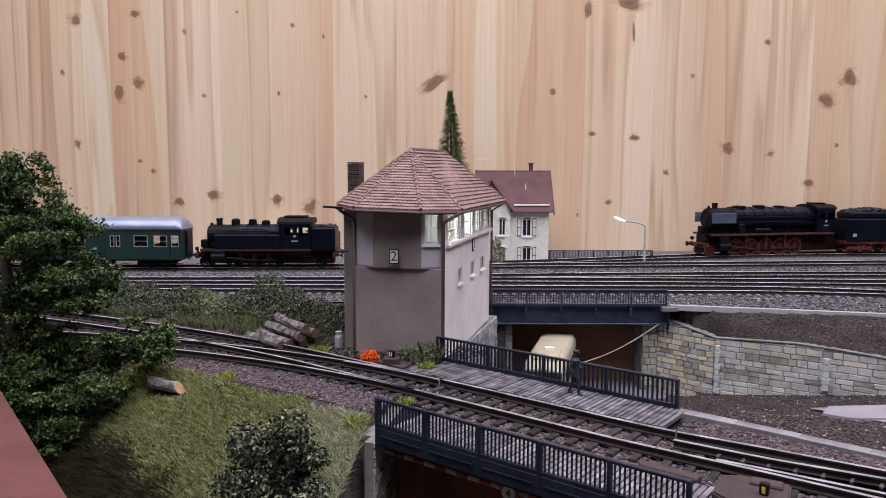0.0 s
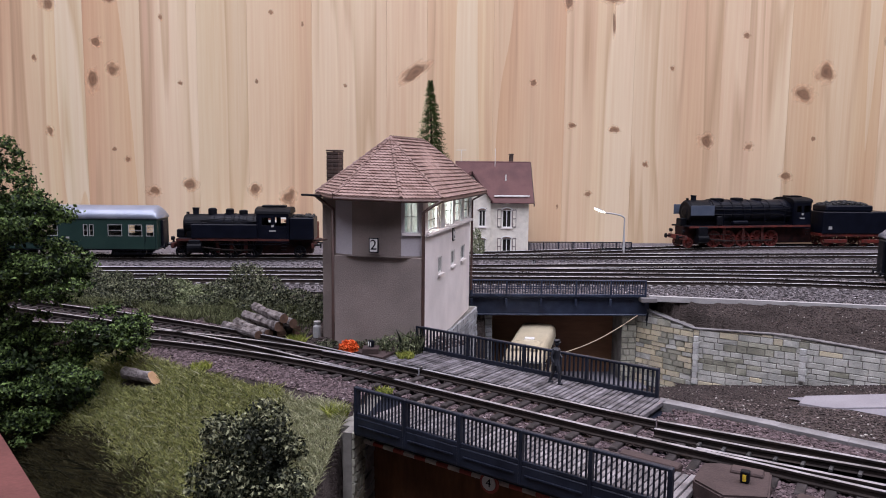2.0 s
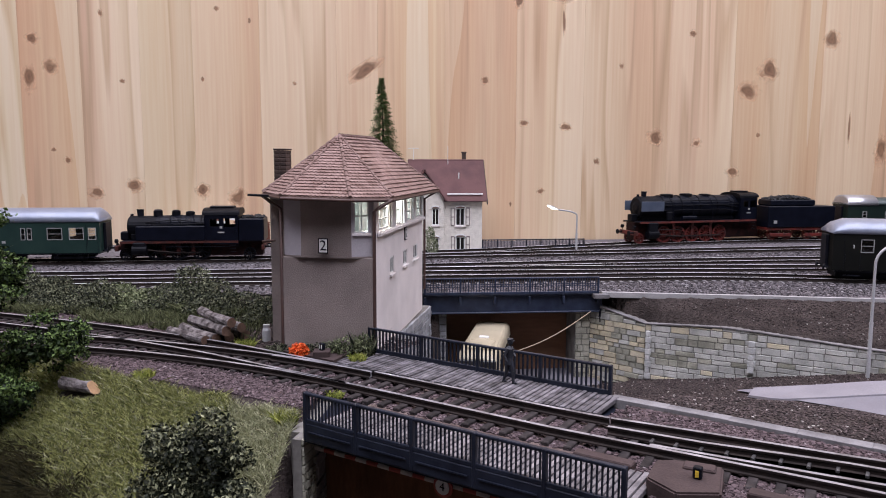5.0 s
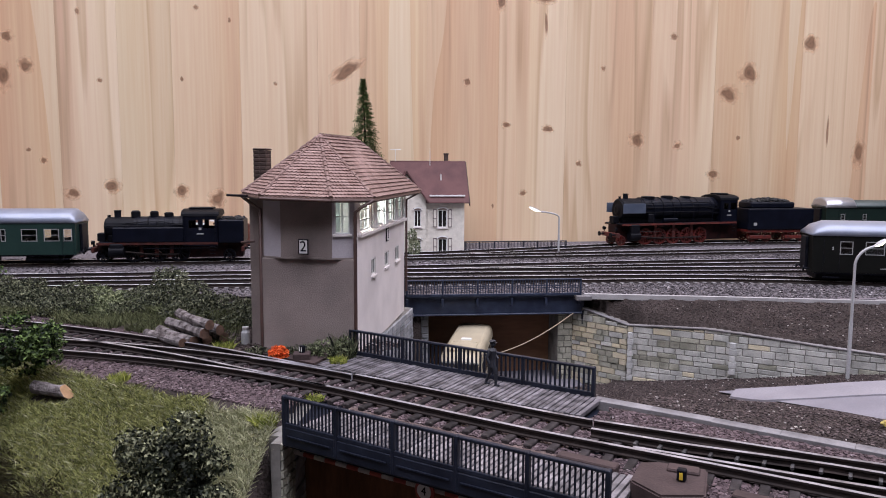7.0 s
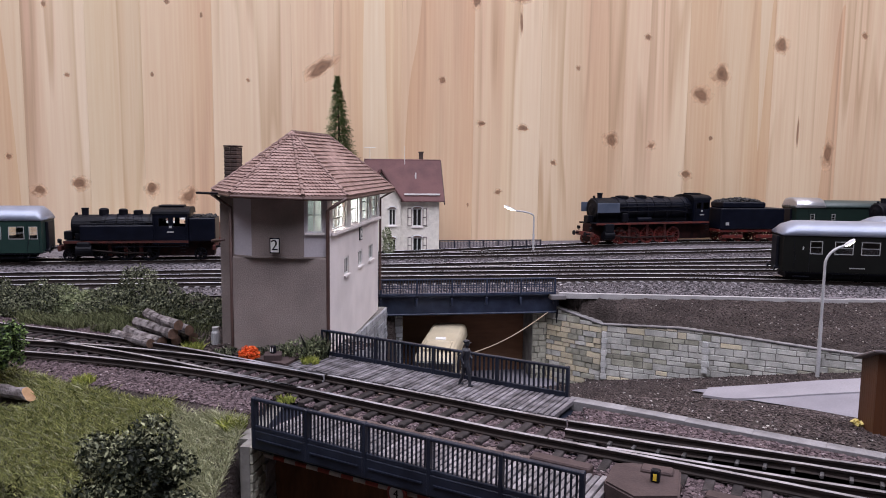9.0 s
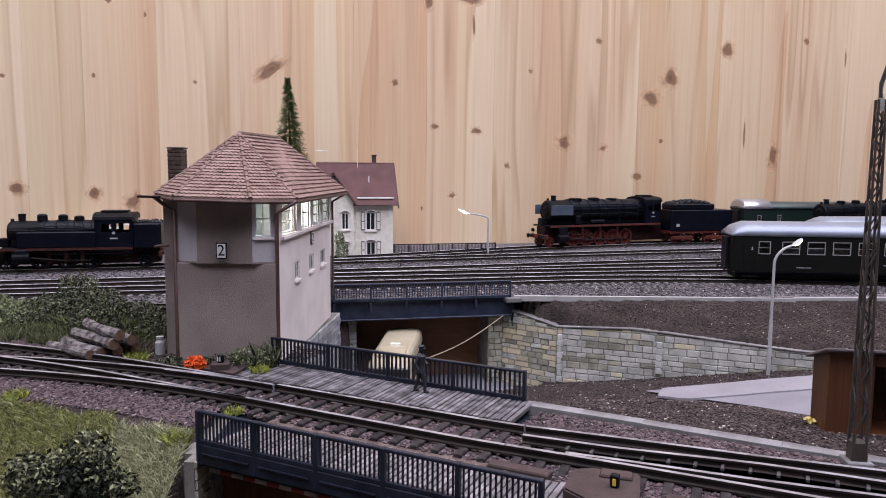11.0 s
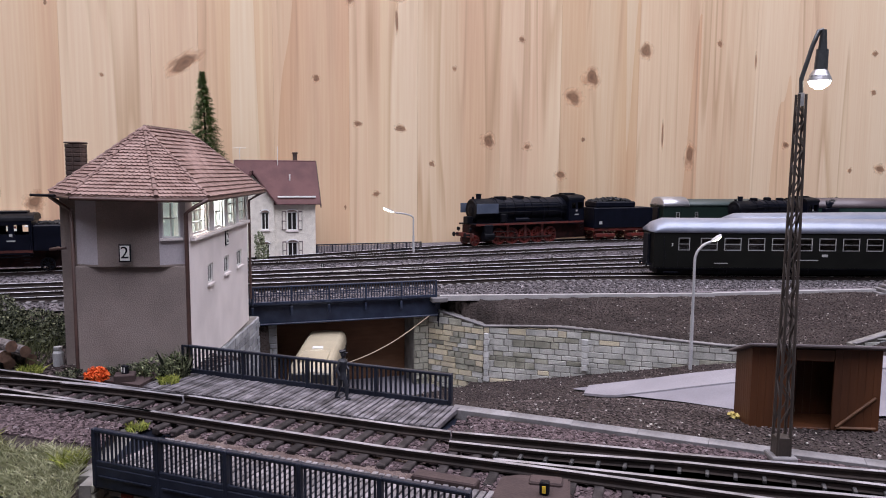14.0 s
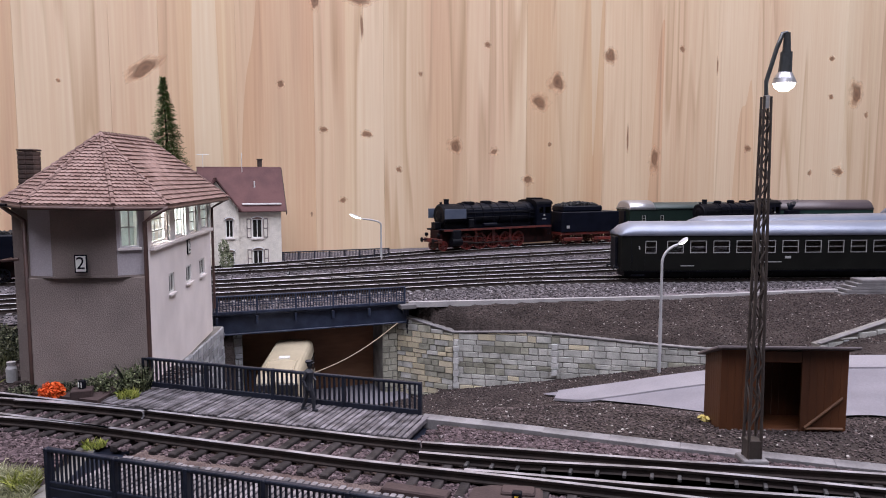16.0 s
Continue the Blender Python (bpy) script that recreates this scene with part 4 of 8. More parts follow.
# left side of the cutting, under the signal box
E_DIR = Vector((math.sin(radians(14)), math.cos(radians(14))))
BXO = Vector((0.0004, 0.3205))
ashlar("abutment_wall_1", tuple(BXO + E_DIR * -0.006), tuple(BXO + E_DIR * 0.1390), ramp((0, 0.10, 0.85, 1), (0.0005, -0.0005, -0.0050, -0.0056)), ramp((0, 1), (-0.066, -0.066)), 0.010, (M_STONE_DARK,), 0.0041, 0.0085, "weathered grey stone base wall beside the road", 5)
# piers under the rear bridge
ashlar("abutment_wall_2", (0.034, 0.470), (0.046, 0.470), ramp((0, 1), (-0.012, -0.012)), ramp((0, 1), (-0.066, -0.066)), 0.09, (M_STONE_DARK,), 0.0040, 0.0075, "dark stone pier under the rear bridge", 6)
ashlar("abutment_wall_3", (0.1315, 0.470), (0.1414, 0.470), ramp((0, 1), (-0.012, -0.012)), ramp((0, 1), (-0.066, -0.066)), 0.09, (M_STONE_OLIVE,), 0.0040, 0.0065, "dark stone pier under the rear bridge", 7)
bm = bmesh.new()
box(bm, 0.046, 0.1313, 0.492, 0.497, -0.08, -0.0112)
tagged(part("tunnel_wall", bm, M_TUNNEL), "brown wooden board closing the underpass", "wall", kind="structure")

# front bridge abutments and the board behind them
ashlar("abutment_wall_4", (-0.0225, 0.2285), (-0.0195, 0.238), ramp((0, 1), (-0.0035, -0.0035)), ramp((0, 1), (-0.075, -0.075)), 0.0030, (M_STONE_OLIVE,), 0.0030, 0.0045, "grey stone wing wall beside the front bridge", 8)
ashlar("abutment_wall_5", (-0.021, 0.236), (-0.004, 0.318), ramp((0, 1), (-0.004, -0.004)), ramp((0, 1), (-0.075, -0.075)), 0.006, (M_STONE_DARK,), 0.0055, 0.010, "dark stone abutment under the front bridge", 9)
ashlar("abutment_wall_6", (0.0865, 0.256), (0.061, 0.168), ramp((0, 1), (-0.004, -0.004)), ramp((0, 1), (-0.075, -0.075)), 0.006, (M_STONE_DARK,), 0.0055, 0.010, "dark stone abutment under the front bridge", 10)

# brown board behind the height bar, under the front bridge
bm = bmesh.new()
box(bm, -0.030, 0.092, -0.262, -0.258, -0.075, -0.0065, SD)
tagged(part("cutting_board", bm, mat("brown_fibre_board", (0.26, 0.12, 0.06), (0.13, 0.06, 0.032), 0.85, 0, 90, 900, 0.6, 0.0008, stretch=(1.0, 1.0, 0.25))), "rough brown fibre board under the front bridge", "board", kind="structure")

# ---- bridges ----


def railing(parent, p, q, z0, z1, posts, bars, bar_r=0.00028, post_w=0.0011, lattice=False, top=0.0009, base=0.0016, low=None, steel=None):
    """A railing between two points of the parent's frame: posts, rails and thin bars."""
    p, q = Vector((*p, 0)), Vector((*q, 0))
    t = (q - p).normalized()
    ang = math.atan2(t.y, t.x)
    L = (q - p).length
    M = Matrix.Translation(p) @ Matrix.Rotation(ang, 4, "Z")
    low = z0 if low is None else low
    steel = steel or M_STEEL
    rl = part("railing", bmesh.new(), steel, parent)
    for nm, a, b, w in (("top_rail", z1 - top, z1, 0.0007), ("bottom_rail", z0, z0 + base, 0.0006)):
        bm = bmesh.new()
        box(bm, 0, L, -w, w, a, b, M, bevel=0.0002)
        part(nm, bm, steel, rl)
    for k in range(posts):
        x = L * k / (posts - 1)
        bm = bmesh.new()
        box(bm, x - post_w / 2, x + post_w / 2, -0.0010, 0.0008, low, z1 + 0.0001, M, bevel=0.0002)
        part("post", bm, steel, rl)
    per = max(1, round(bars / (posts - 1)))
    for k in range(posts - 1):
        a = L * k / (posts - 1)
        w = L / (posts - 1)
        for j in range(1, per):
            x = a + w * j / per
            bm = bmesh.new()
            box(bm, x - bar_r, x + bar_r, -bar_r, bar_r, z0 + base, z1 - top, M)
            part("bar", bm, steel, rl)
        if lattice:
            bm = bmesh.new()
            for zz in (0.42, 0.58):
                z = z0 + base + (z1 - top - z0 - base) * zz
                box(bm, a, a + w, -0.00022, 0.00022, z - 0.00022, z + 0.00022, M)
            part("middle_rail", bm, steel, rl)
    return rl


rb = empty("rear_bridge", Matrix(), "blue-grey steel plate girder bridge with fine railing", "bridge")
bm = bmesh.new()
box(bm, 0.029, 0.146, 0.4640, 0.4655, -0.0125, -0.0005, bevel=0.0003)
part("girder", bm, M_STEELPALE, rb)
bm = bmesh.new()
box(bm, 0.029, 0.146, 0.4625, 0.4662, -0.0018, -0.0006, bevel=0.0003)
part("flange", bm, M_STEELPALE, rb)
bm = bmesh.new()
box(bm, 0.029, 0.146, 0.4626, 0.4662, -0.0132, -0.0122, bevel=0.0003)
part("flange", bm, M_STEELPALE, rb)
bm = bmesh.new()
box(bm, 0.028, 0.148, 0.4664, 0.566, -0.0110, -0.0012)
part("deck", bm, M_STEELPALE, rb)
for k in range(6):
    bm = bmesh.new()
    x = 0.0315 + k * 0.0224
    box(bm, x - 0.0007, x + 0.0007, 0.4608, 0.4638, -0.0068, -0.0020, bevel=0.0002)
    part("bracket", bm, M_STEELPALE, rb)
railing(rb, (0.0315, 0.4610), (0.1435, 0.4610), -0.0004, 0.0104, 6, 65, bar_r=0.00025, lattice=True, steel=M_STEELPALE)
railing(rb, (0.0240, 0.4700), (0.0315, 0.4610), -0.0004, 0.0104, 2, 5, bar_r=0.00025, steel=M_STEELPALE)

fb = empty("front_bridge", SD, "dark blue-grey steel bridge with railings on both sides", "bridge")
bm = bmesh.new()
box(bm, -0.016, 0.0860, -0.2845, -0.2830, -0.0036, 0.0022, bevel=0.0003)
part("girder", bm, M_STEEL, fb)
bm = bmesh.new()
for k in range(6):
    a = -0.0152 + k * 0.0202 + 0.0016
    box(bm, a, a + 0.0168, -0.2850, -0.2845, -0.0006, -0.0002)
part("panel_edges", bm, M_STEEL, fb)
bm = bmesh.new()
prism(bm, [(-0.017, -0.2828), (0.0868, -0.2828), (0.0530, -0.1995), (-0.058, -0.1995)], -0.0048, -0.0028)
part("deck", bm, M_STEEL, fb)
railing(fb, (-0.0152, -0.2838), (0.0858, -0.2838), 0.0022, 0.0118, 6, 75, bar_r=0.00022, base=0.0013, low=-0.0034)
bm = bmesh.new()
box(bm, 0.0790, 0.0860, -0.2852, -0.2846, -0.0036, 0.0022, bevel=0.0003)
part("end_plate", bm, M_STEEL, fb)
railing(fb, (-0.0580, -0.2000), (0.0512, -0.2000), 0.0000, 0.0112, 5, 60, bar_r=0.00032, base=0.0022)
bm = bmesh.new()
box(bm, -0.016, 0.0600, -0.2582, -0.2222, -0.0027, -0.0012)
part("ballast_bed", bm, M_BALLAST, fb)
# walkway of single boards
ww = empty("walkway", SD, "walkway of worn grey boards beside the track", "walkway")
rnd = random.Random(11)
s = -0.060
while s < 0.0535:
    bm = bmesh.new()
    box(bm, s, s + 0.00150, -0.2215 + rnd.uniform(-0.0004, 0.0004), -0.2005, -0.0010, 0.0005 + rnd.uniform(-0.00015, 0.00015), bevel=0.00015)
    part("board", bm, M_PLANKWALK, ww)
    s += 0.00195
bm = bmesh.new()
box(bm, -0.060, 0.0535, -0.2212, -0.2008, -0.0028, -0.0017)
part("bearer", bm, M_BLACK, ww)
ww = empty("walkway", SD, "narrow board walkway behind the front bridge railing", "walkway")
s = -0.015
while s < 0.0845:
    bm = bmesh.new()
    box(bm, s, s + 0.00150, -0.2822, -0.2585 + rnd.uniform(-0.0004, 0.0004), -0.0010, 0.0006 + rnd.uniform(-0.00015, 0.00015), bevel=0.00015)
    part("board", bm, M_PLANKPALE, ww)
    s += 0.00195
bm = bmesh.new()
box(bm, -0.015, 0.0850, -0.2820, -0.2590, -0.0026, -0.0011)
part("bearer", bm, M_BLACK, ww)

# kerbs
def kerb(name, pts, w, h, step, label, stuff=None):
    k = empty(name, Matrix(), label, "kerb", kind="structure")
    for x, y, a in resample(pts, step):
        bm = bmesh.new()
        box(bm, 0, step * 0.999, -w / 2 - random.uniform(0, 0.0005), w / 2 + random.uniform(0, 0.0005), -0.003, h + random.uniform(-0.00004, 0.00004), bevel=0.00012)
        ob = part("kerb_stone", bm, stuff or M_KERB, k)
        ob.matrix_basis = Matrix.Translation((x, y, 0)) @ Matrix.Rotation(a, 4, "Z")
    return k


kerb("front_kerb", [tuple(sd(s, -0.2015 + 0.0010 * math.sin(s * 30)).xy) for s in np.linspace(0.052, 0.34, 40)], 0.0044, 0.0003, 0.020, "pale concrete kerb strip beside the front track")
kerb("upper_kerb", [(x, lerp(x, KX, KY) - 0.001) for x in np.linspace(0.146, 0.437, 30)], 0.0021, 0.0005, 0.06, "pale concrete edging along the embankment top", mat("pale_edging", (0.32, 0.31, 0.31), (0.40, 0.385, 0.385), 0.8, 0, 90, 1500, 0.2, 0.0003))
bm = bmesh.new()
box(bm, 0.140, 0.150, 0.4565, 0.4655, -0.0035, -0.0005, bevel=0.0004)
tagged(part("bridge_seat", bm, M_KERB), "pale stone block at the bridge end", "stone block", kind="structure")

# road surface: a strip laid over the ground
bm = bmesh.new()
rows = []
for s in np.linspace(0.062, 0.42, 70):
    z = lerp(s, ROAD_S, ROAD_Z) + 0.0011
    near = lerp(s, (0.062, 0.10, 0.145, 0.19, 0.30, 0.42), (-0.034, -0.060, -0.090, -0.108, -0.124, -0.13))
    far = lerp(s, (0.062, 0.10, 0.15, 0.24, 0.42), (-0.0325, -0.028, -0.020, -0.010, -0.010))
    rows.append([bm.verts.new(sd(s, d, z)) for d in (near, near * 0.6 + far * 0.4, far)])
for a, b in zip(rows, rows[1:]):
    for k in range(2):
        bm.faces.new((a[k], b[k], b[k + 1], a[k + 1]))
tagged(part("road", bm, M_ROAD), "smooth pale grey model road surface", "road", kind="structure")
bm = bmesh.new()
rows = []
for s in np.linspace(0.070, 0.42, 60):
    z = lerp(s, ROAD_S, ROAD_Z) + 0.0011
    edge = lerp(s, (0.070, 0.0854, 0.1135, 0.1415, 0.24, 0.42), (-0.047, -0.0563, -0.053, -0.0464, -0.034, -0.03))
    far = lerp(s, (0.062, 0.103, 0.1415, 0.24, 0.42), (-0.0325, -0.028, -0.020, -0.010, -0.010))
    rows.append([bm.verts.new(sd(s, d, z + h)) for d, h in ((edge, -0.0004), (edge + 0.0002, 0.0008), (edge * 0.5 + far * 0.5, 0.0009), (far, 0.0008), (far + 0.0002, -0.0006))])
for a, b in zip(rows, rows[1:]):
    for k in range(4):
        bm.faces.new((a[k], b[k], b[k + 1], a[k + 1]))
tagged(part("pavement", bm, mat("pale_footway", (0.20, 0.188, 0.208), (0.25, 0.238, 0.258), 0.8, 0, 30, 1500, 0.2, 0.0004)), "raised pale grey footway beside the road", "pavement", kind="structure")
# lower road under the bridges
bm = bmesh.new()
vs = [bm.verts.new((x, y, -0.0585)) for x, y in ((0.0, 0.26), (0.0875, 0.26), (0.145, 0.40), (0.146, 0.566), (0.036, 0.566), (0.0, 0.33))]
bm.faces.new(vs)
tagged(part("road_2", bm, M_ROAD), "pale grey road passing under both bridges", "road", kind="structure")

# ---- rolling stock ----
M_COAL = mat("black_coal", (0.006, 0.006, 0.007), (0.018, 0.018, 0.02), 0.6, 0, 400, 1500, 0.9, 0.001)
M_BOILER = mat("blue_black_boiler", (0.0021, 0.0028, 0.0066), (0.0042, 0.0054, 0.0115), 0.38, 0.0, 120, 1500, 0.15, 0.0002, spec=0.14)
M_SOOT = mat("sooty_metal", (0.0024, 0.0027, 0.0045), (0.0060, 0.0062, 0.0090), 0.5, 0.0, 150, 1500, 0.3, 0.0003, spec=0.11)
M_RUSTRED = mat("dusty_red_frame", (0.07, 0.018, 0.014), (0.03, 0.012, 0.011), 0.7, 0, 200, 1500, 0.2, 0.0002)
M_FRAMEDARK = mat("grimy_frame", (0.026, 0.0075, 0.0065), (0.010, 0.005, 0.005), 0.7, 0, 200, 1500, 0.2, 0.0002, spec=0.15)
M_DULLRED = mat("dull_red_frame", (0.13, 0.020, 0.013), (0.05, 0.011, 0.009), 0.6, 0, 150, 1500, 0.2, 0.0002)
# lighter than the boiler paint: a reflection on the deflectors put into colour
M_DEFLECT = mat("blue_grey_deflector_sheen", (0.050, 0.064, 0.095), (0.070, 0.086, 0.120), 0.4, 0, 100, 1500, 0.05, 0.0001)
M_BLUESIGN = mat("blue_plate", (0.03, 0.12, 0.40), (0.03, 0.10, 0.34), 0.4, 0, 100, 1000, 0.0)
M_SILVER = mat("silver_roof", (0.45, 0.45, 0.47), (0.40, 0.40, 0.42), 0.3, 0.6, 60, 900, 0.05, 0.0001)
M_DEEPGREEN = mat("deep_green_paint", (0.009, 0.019, 0.015), (0.007, 0.014, 0.012), 0.42, 0, 60, 2000, 0.05, 0.0001, spec=0.25)
M_GREENROOF = mat("dark_green_roof", (0.040, 0.058, 0.055), (0.030, 0.044, 0.042), 0.45, 0, 60, 900, 0.05, 0.0001)
M_BROWNROOF = mat("brown_coach_roof", (0.10, 0.08, 0.085), (0.08, 0.065, 0.07), 0.4, 0.1, 60, 900, 0.05, 0.0001)
M_SEAT = mat("coach_interior", (0.05, 0.04, 0.033), (0.03, 0.025, 0.022), 0.8, 0, 100, 900, 0.1, 0.0001)
M_GREYFRAME = mat("grey_window_frame", (0.42, 0.42, 0.42), (0.36, 0.36, 0.36), 0.4, 0.3, 100, 1000, 0.0)


def at_track(pts, x, z=0.0):
    """A pose on a rear track at plan x, turned along it."""
    ys = np.interp([x - 0.002, x, x + 0.002], [p[0] for p in pts], [p[1] for p in pts])
    return Matrix.Translation((x, ys[1], yard_z(ys[1]) + RAIL_H + 0.0005 + z)) @ Matrix.Rotation(math.atan2(ys[2] - ys[0], 0.004), 4, "Z")


def arc_roof(bm, L, w, z0, h, taper=0.0, over=0.0006, n=14):
    """A rounded roof with its ends drawn down by taper."""
    rows = []
    stations = [(-over, 0.35), (taper * 0.3, 0.75), (taper, 1.0), (L - taper, 1.0), (L - taper * 0.3, 0.75), (L + over, 0.35)] if taper else [(-over, 1), (L + over, 1)]
    for x, k in stations:
        row = []
        for i in range(n + 1):
            a = math.pi * i / n
            row.append(bm.verts.new((x, -math.cos(a) * (w / 2 + over), z0 + math.sin(a) ** 0.8 * h * k)))
        rows.append(row)
    for r, q in zip(rows, rows[1:]):
        for i in range(n):
            bm.faces.new((r[i], q[i], q[i + 1], r[i + 1]))
    bm.faces.new(rows[0])
    bm.faces.new(rows[-1][::-1])
    bm.faces.new([rows[k][0] for k in range(len(rows))][::-1] + [rows[k][-1] for k in range(len(rows))])


def wheel(parent, x, y, r, mat_rim, name="wheel", spokes=8, w=0.0022):
    """A railway wheel facing along y: hub, rim and spokes in one casting."""
    bm = bmesh.new()
    n = 3 * spokes if spokes else 20
    ring = lambda q, v: [bm.verts.new((math.cos(2 * math.pi * i / n) * q, v, math.sin(2 * math.pi * i / n) * q)) for i in range(n)]
    hf, rf, of, hb, rb_, ob_ = [ring(r * q, v) for v in (-w / 2, w / 2) for q in (0.26, 0.80, 1.0)]
    bm.faces.new(hf)
    bm.faces.new(hb[::-1])
    for i in range(n):
        j = (i + 1) % n
        for u, v in ((rf, of), (of, ob_), (ob_, rb_)):
            bm.faces.new((u[i], u[j], v[j], v[i]))
        if not spokes or i % 3 == 0:
            bm.faces.new((hf[i], hf[j], rf[j], rf[i]))
            bm.faces.new((hb[j], hb[i], rb_[i], rb_[j]))
            if spokes:
                bm.faces.new((hf[i], rf[i], rb_[i], hb[i]))
                bm.faces.new((rf[j], hf[j], hb[j], rb_[j]))
        else:
            bm.faces.new((hf[j], hf[i], hb[i], hb[j]))
            bm.faces.new((rf[i], rf[j], rb_[j], rb_[i]))
    ob = part(name, bm, mat_rim, parent)
    ob.matrix_basis = Matrix.Translation((x, y, r))
    return ob


def coach(label, L, wins, paint, roof_mat, doors, frame_mat, w=0.0275, z_bot=0.0072, z_eave=0.0312, h_roof=0.0105, taper=0.004, win_z=(0.43, 0.82), sign=False, dark=False):
    """A passenger coach: sides with window openings, roof, floor, bogies and wheels. Its own x runs from one end to the other."""
    c = empty("railway_coach", Matrix(), label, "railway coach", "railway coaches")
    H = z_eave - z_bot
    holes = [(a * L, b * L, z_bot + H * win_z[0], z_bot + H * win_z[1]) for a, b in wins]
    near = lambda u, t, z: (u, -w / 2 + t, z)
    far = lambda u, t, z: (L - u, w / 2 - t, z)
    for to in (near, far):
        bm = bmesh.new()
        hh = holes if to is near else [(L - b, L - a, c0, c1) for a, b, c0, c1 in holes]
        wall_with_holes(bm, 0, L, z_bot, z_eave, hh, 0.0008, to)
        part("side", bm, paint, c)
        for h in hh:
            window(c, *h, to, 1, 2, frame_mat, bar=0.00045, depth=-0.00015, sill=False)
    for x0 in (0.0, L - 0.0008):
        bm = bmesh.new()
        box(bm, x0, x0 + 0.0008, -w / 2 + 0.0009, w / 2 - 0.0009, z_bot, z_eave)
        part("end_wall", bm, paint, c)
        bm = bmesh.new()
        xx = -0.0022 if x0 == 0 else L
        box(bm, xx, xx + 0.0022, -0.006, 0.006, z_bot + 0.001, z_eave - 0.001, bevel=0.0005)
        part("gangway", bm, M_BLACK, c)
        for sy in (-1, 1):
            bm = bmesh.new()
            e = -1 if x0 == 0 else 1
            xb = 0.0 if x0 == 0 else L
            cyl(bm, (xb, sy * 0.0085, 0.0086), (xb + e * 0.0035, sy * 0.0085, 0.0086), 0.0006, 0.0006, 8)
            cyl(bm, (xb + e * 0.0035, sy * 0.0085, 0.0086), (xb + e * 0.0042, sy * 0.0085, 0.0086), 0.0020, 0.0018, 12)
            part("buffer", bm, M_BLACK, c)
    bm = bmesh.new()
    arc_roof(bm, L, w, z_eave + 0.0001, h_roof, taper)
    part("roof", bm, roof_mat, c, smooth=True)
    bm = bmesh.new()
    box(bm, 0.001, L - 0.001, -w / 2 + 0.001, w / 2 - 0.001, z_bot + 0.0002, z_bot + 0.0012)
    part("floor", bm, M_SEAT, c)
    if dark:
        bm = bmesh.new()
        box(bm, 0.002, L - 0.002, -0.002, -0.001, z_bot + 0.0014, z_eave - 0.001)
        part("partition", bm, M_SEAT, c)
        # solid dark box added for the truss work and the shadow beneath the coach
        bm = bmesh.new()
        box(bm, 0.004, L - 0.004, -0.0095, 0.0095, 0.0016, z_bot - 0.0013, bevel=0.0004)
        part("underframe", bm, M_SOOT, c)
    else:
        bm = bmesh.new()
        n_ = max(4, int(L / 0.014))
        for k in range(n_):
            x = L * (k + 0.5) / n_
            box(bm, x - 0.0008, x + 0.0008, -w / 2 + 0.002, w / 2 - 0.002, z_bot + 0.0014, z_bot + H * 0.52)
        s_ = part("seats", bm, M_SEAT, c)
        s_["kind"] = "stuff"
    bm = bmesh.new()
    box(bm, 0.002, L - 0.002, -w / 2 + 0.0006, w / 2 - 0.0006, z_bot - 0.0012, z_bot - 0.0001)
    part("solebar", bm, M_BLACK, c)
    for a, b in doors:
        bm = bmesh.new()
        for x in (a * L, b * L):
            box(bm, x - 0.00012, x + 0.00012, -w / 2 - 0.00012, -w / 2 + 0.0002, z_bot + 0.0004, z_bot + H * 0.9)
        box(bm, a * L + 0.0008, a * L + 0.0010, -w / 2 - 0.0004, -w / 2, z_bot + H * 0.25, z_bot + H * 0.45)
        part("door_edges", bm, M_BLACK, c)
        bm = bmesh.new()
        box(bm, a * L, b * L, -w / 2 - 0.0016, -w / 2 + 0.0004, z_bot - 0.0036, z_bot - 0.0030)
        part("step", bm, M_BLACK, c)
    for xb in (L * 0.17, L * 0.83):
        bm = bmesh.new()
        box(bm, xb - 0.0135, xb + 0.0135, -0.0112, -0.0100, 0.0022, 0.0050, bevel=0.0005)
        box(bm, xb - 0.0135, xb + 0.0135, 0.0100, 0.0112, 0.0022, 0.0050, bevel=0.0005)
        box(bm, xb - 0.003, xb + 0.003, -0.0095, 0.0095, 0.0035, z_bot - 0.001)
        for dx in (-0.009, 0.009):
            box(bm, xb + dx - 0.0018, xb + dx + 0.0018, -0.0120, -0.0104, 0.0026, 0.0056, bevel=0.0004)
        bg = part("bogie", bm, M_SOOT, c)
        for dx in (-0.009, 0.009):
            for sy in (-0.0082, 0.0082):
                wheel(bg, xb + dx, sy, 0.0046, M_SOOT, spokes=0)
    bm = bmesh.new()
    box(bm, L * 0.40, L * 0.47, -w / 2 + 0.003, w / 2 - 0.003, 0.0028, z_bot - 0.0013, bevel=0.0006)
    part("battery_box", bm, M_SOOT, c)
    bm = bmesh.new()
    cyl(bm, (L * 0.52, -0.007, 0.0045), (L * 0.60, -0.007, 0.0045), 0.0018, 0.0018, 10)
    part("air_tank", bm, M_SOOT, c)
    # small lettering of the coach side, as plain bars
    for u, z, a, b in ((0.42, 0.22, 0.020, 0.0006), (0.50, 0.33, 0.0026, 0.0018), (0.18, 0.12, 0.006, 0.0006)):
        bm = bmesh.new()
        box(bm, u * L, u * L + a * L / 0.144 * (0.5 if a > 0.01 else 1), -w / 2 - 0.00012, -w / 2 + 0.0001, z_bot + H * z, z_bot + H * z + b)
        part("marking", bm, M_GREYFRAME, c)
    if sign:
        bm = bmesh.new()
        box(bm, 0.275 * L, 0.335 * L, -w / 2 - 0.0003, -w / 2 + 0.0001, z_bot + H * 0.255, z_bot + H * 0.39)
        part("destination_plate", bm, M_BLUESIGN, c, "small blue plate")
    return c


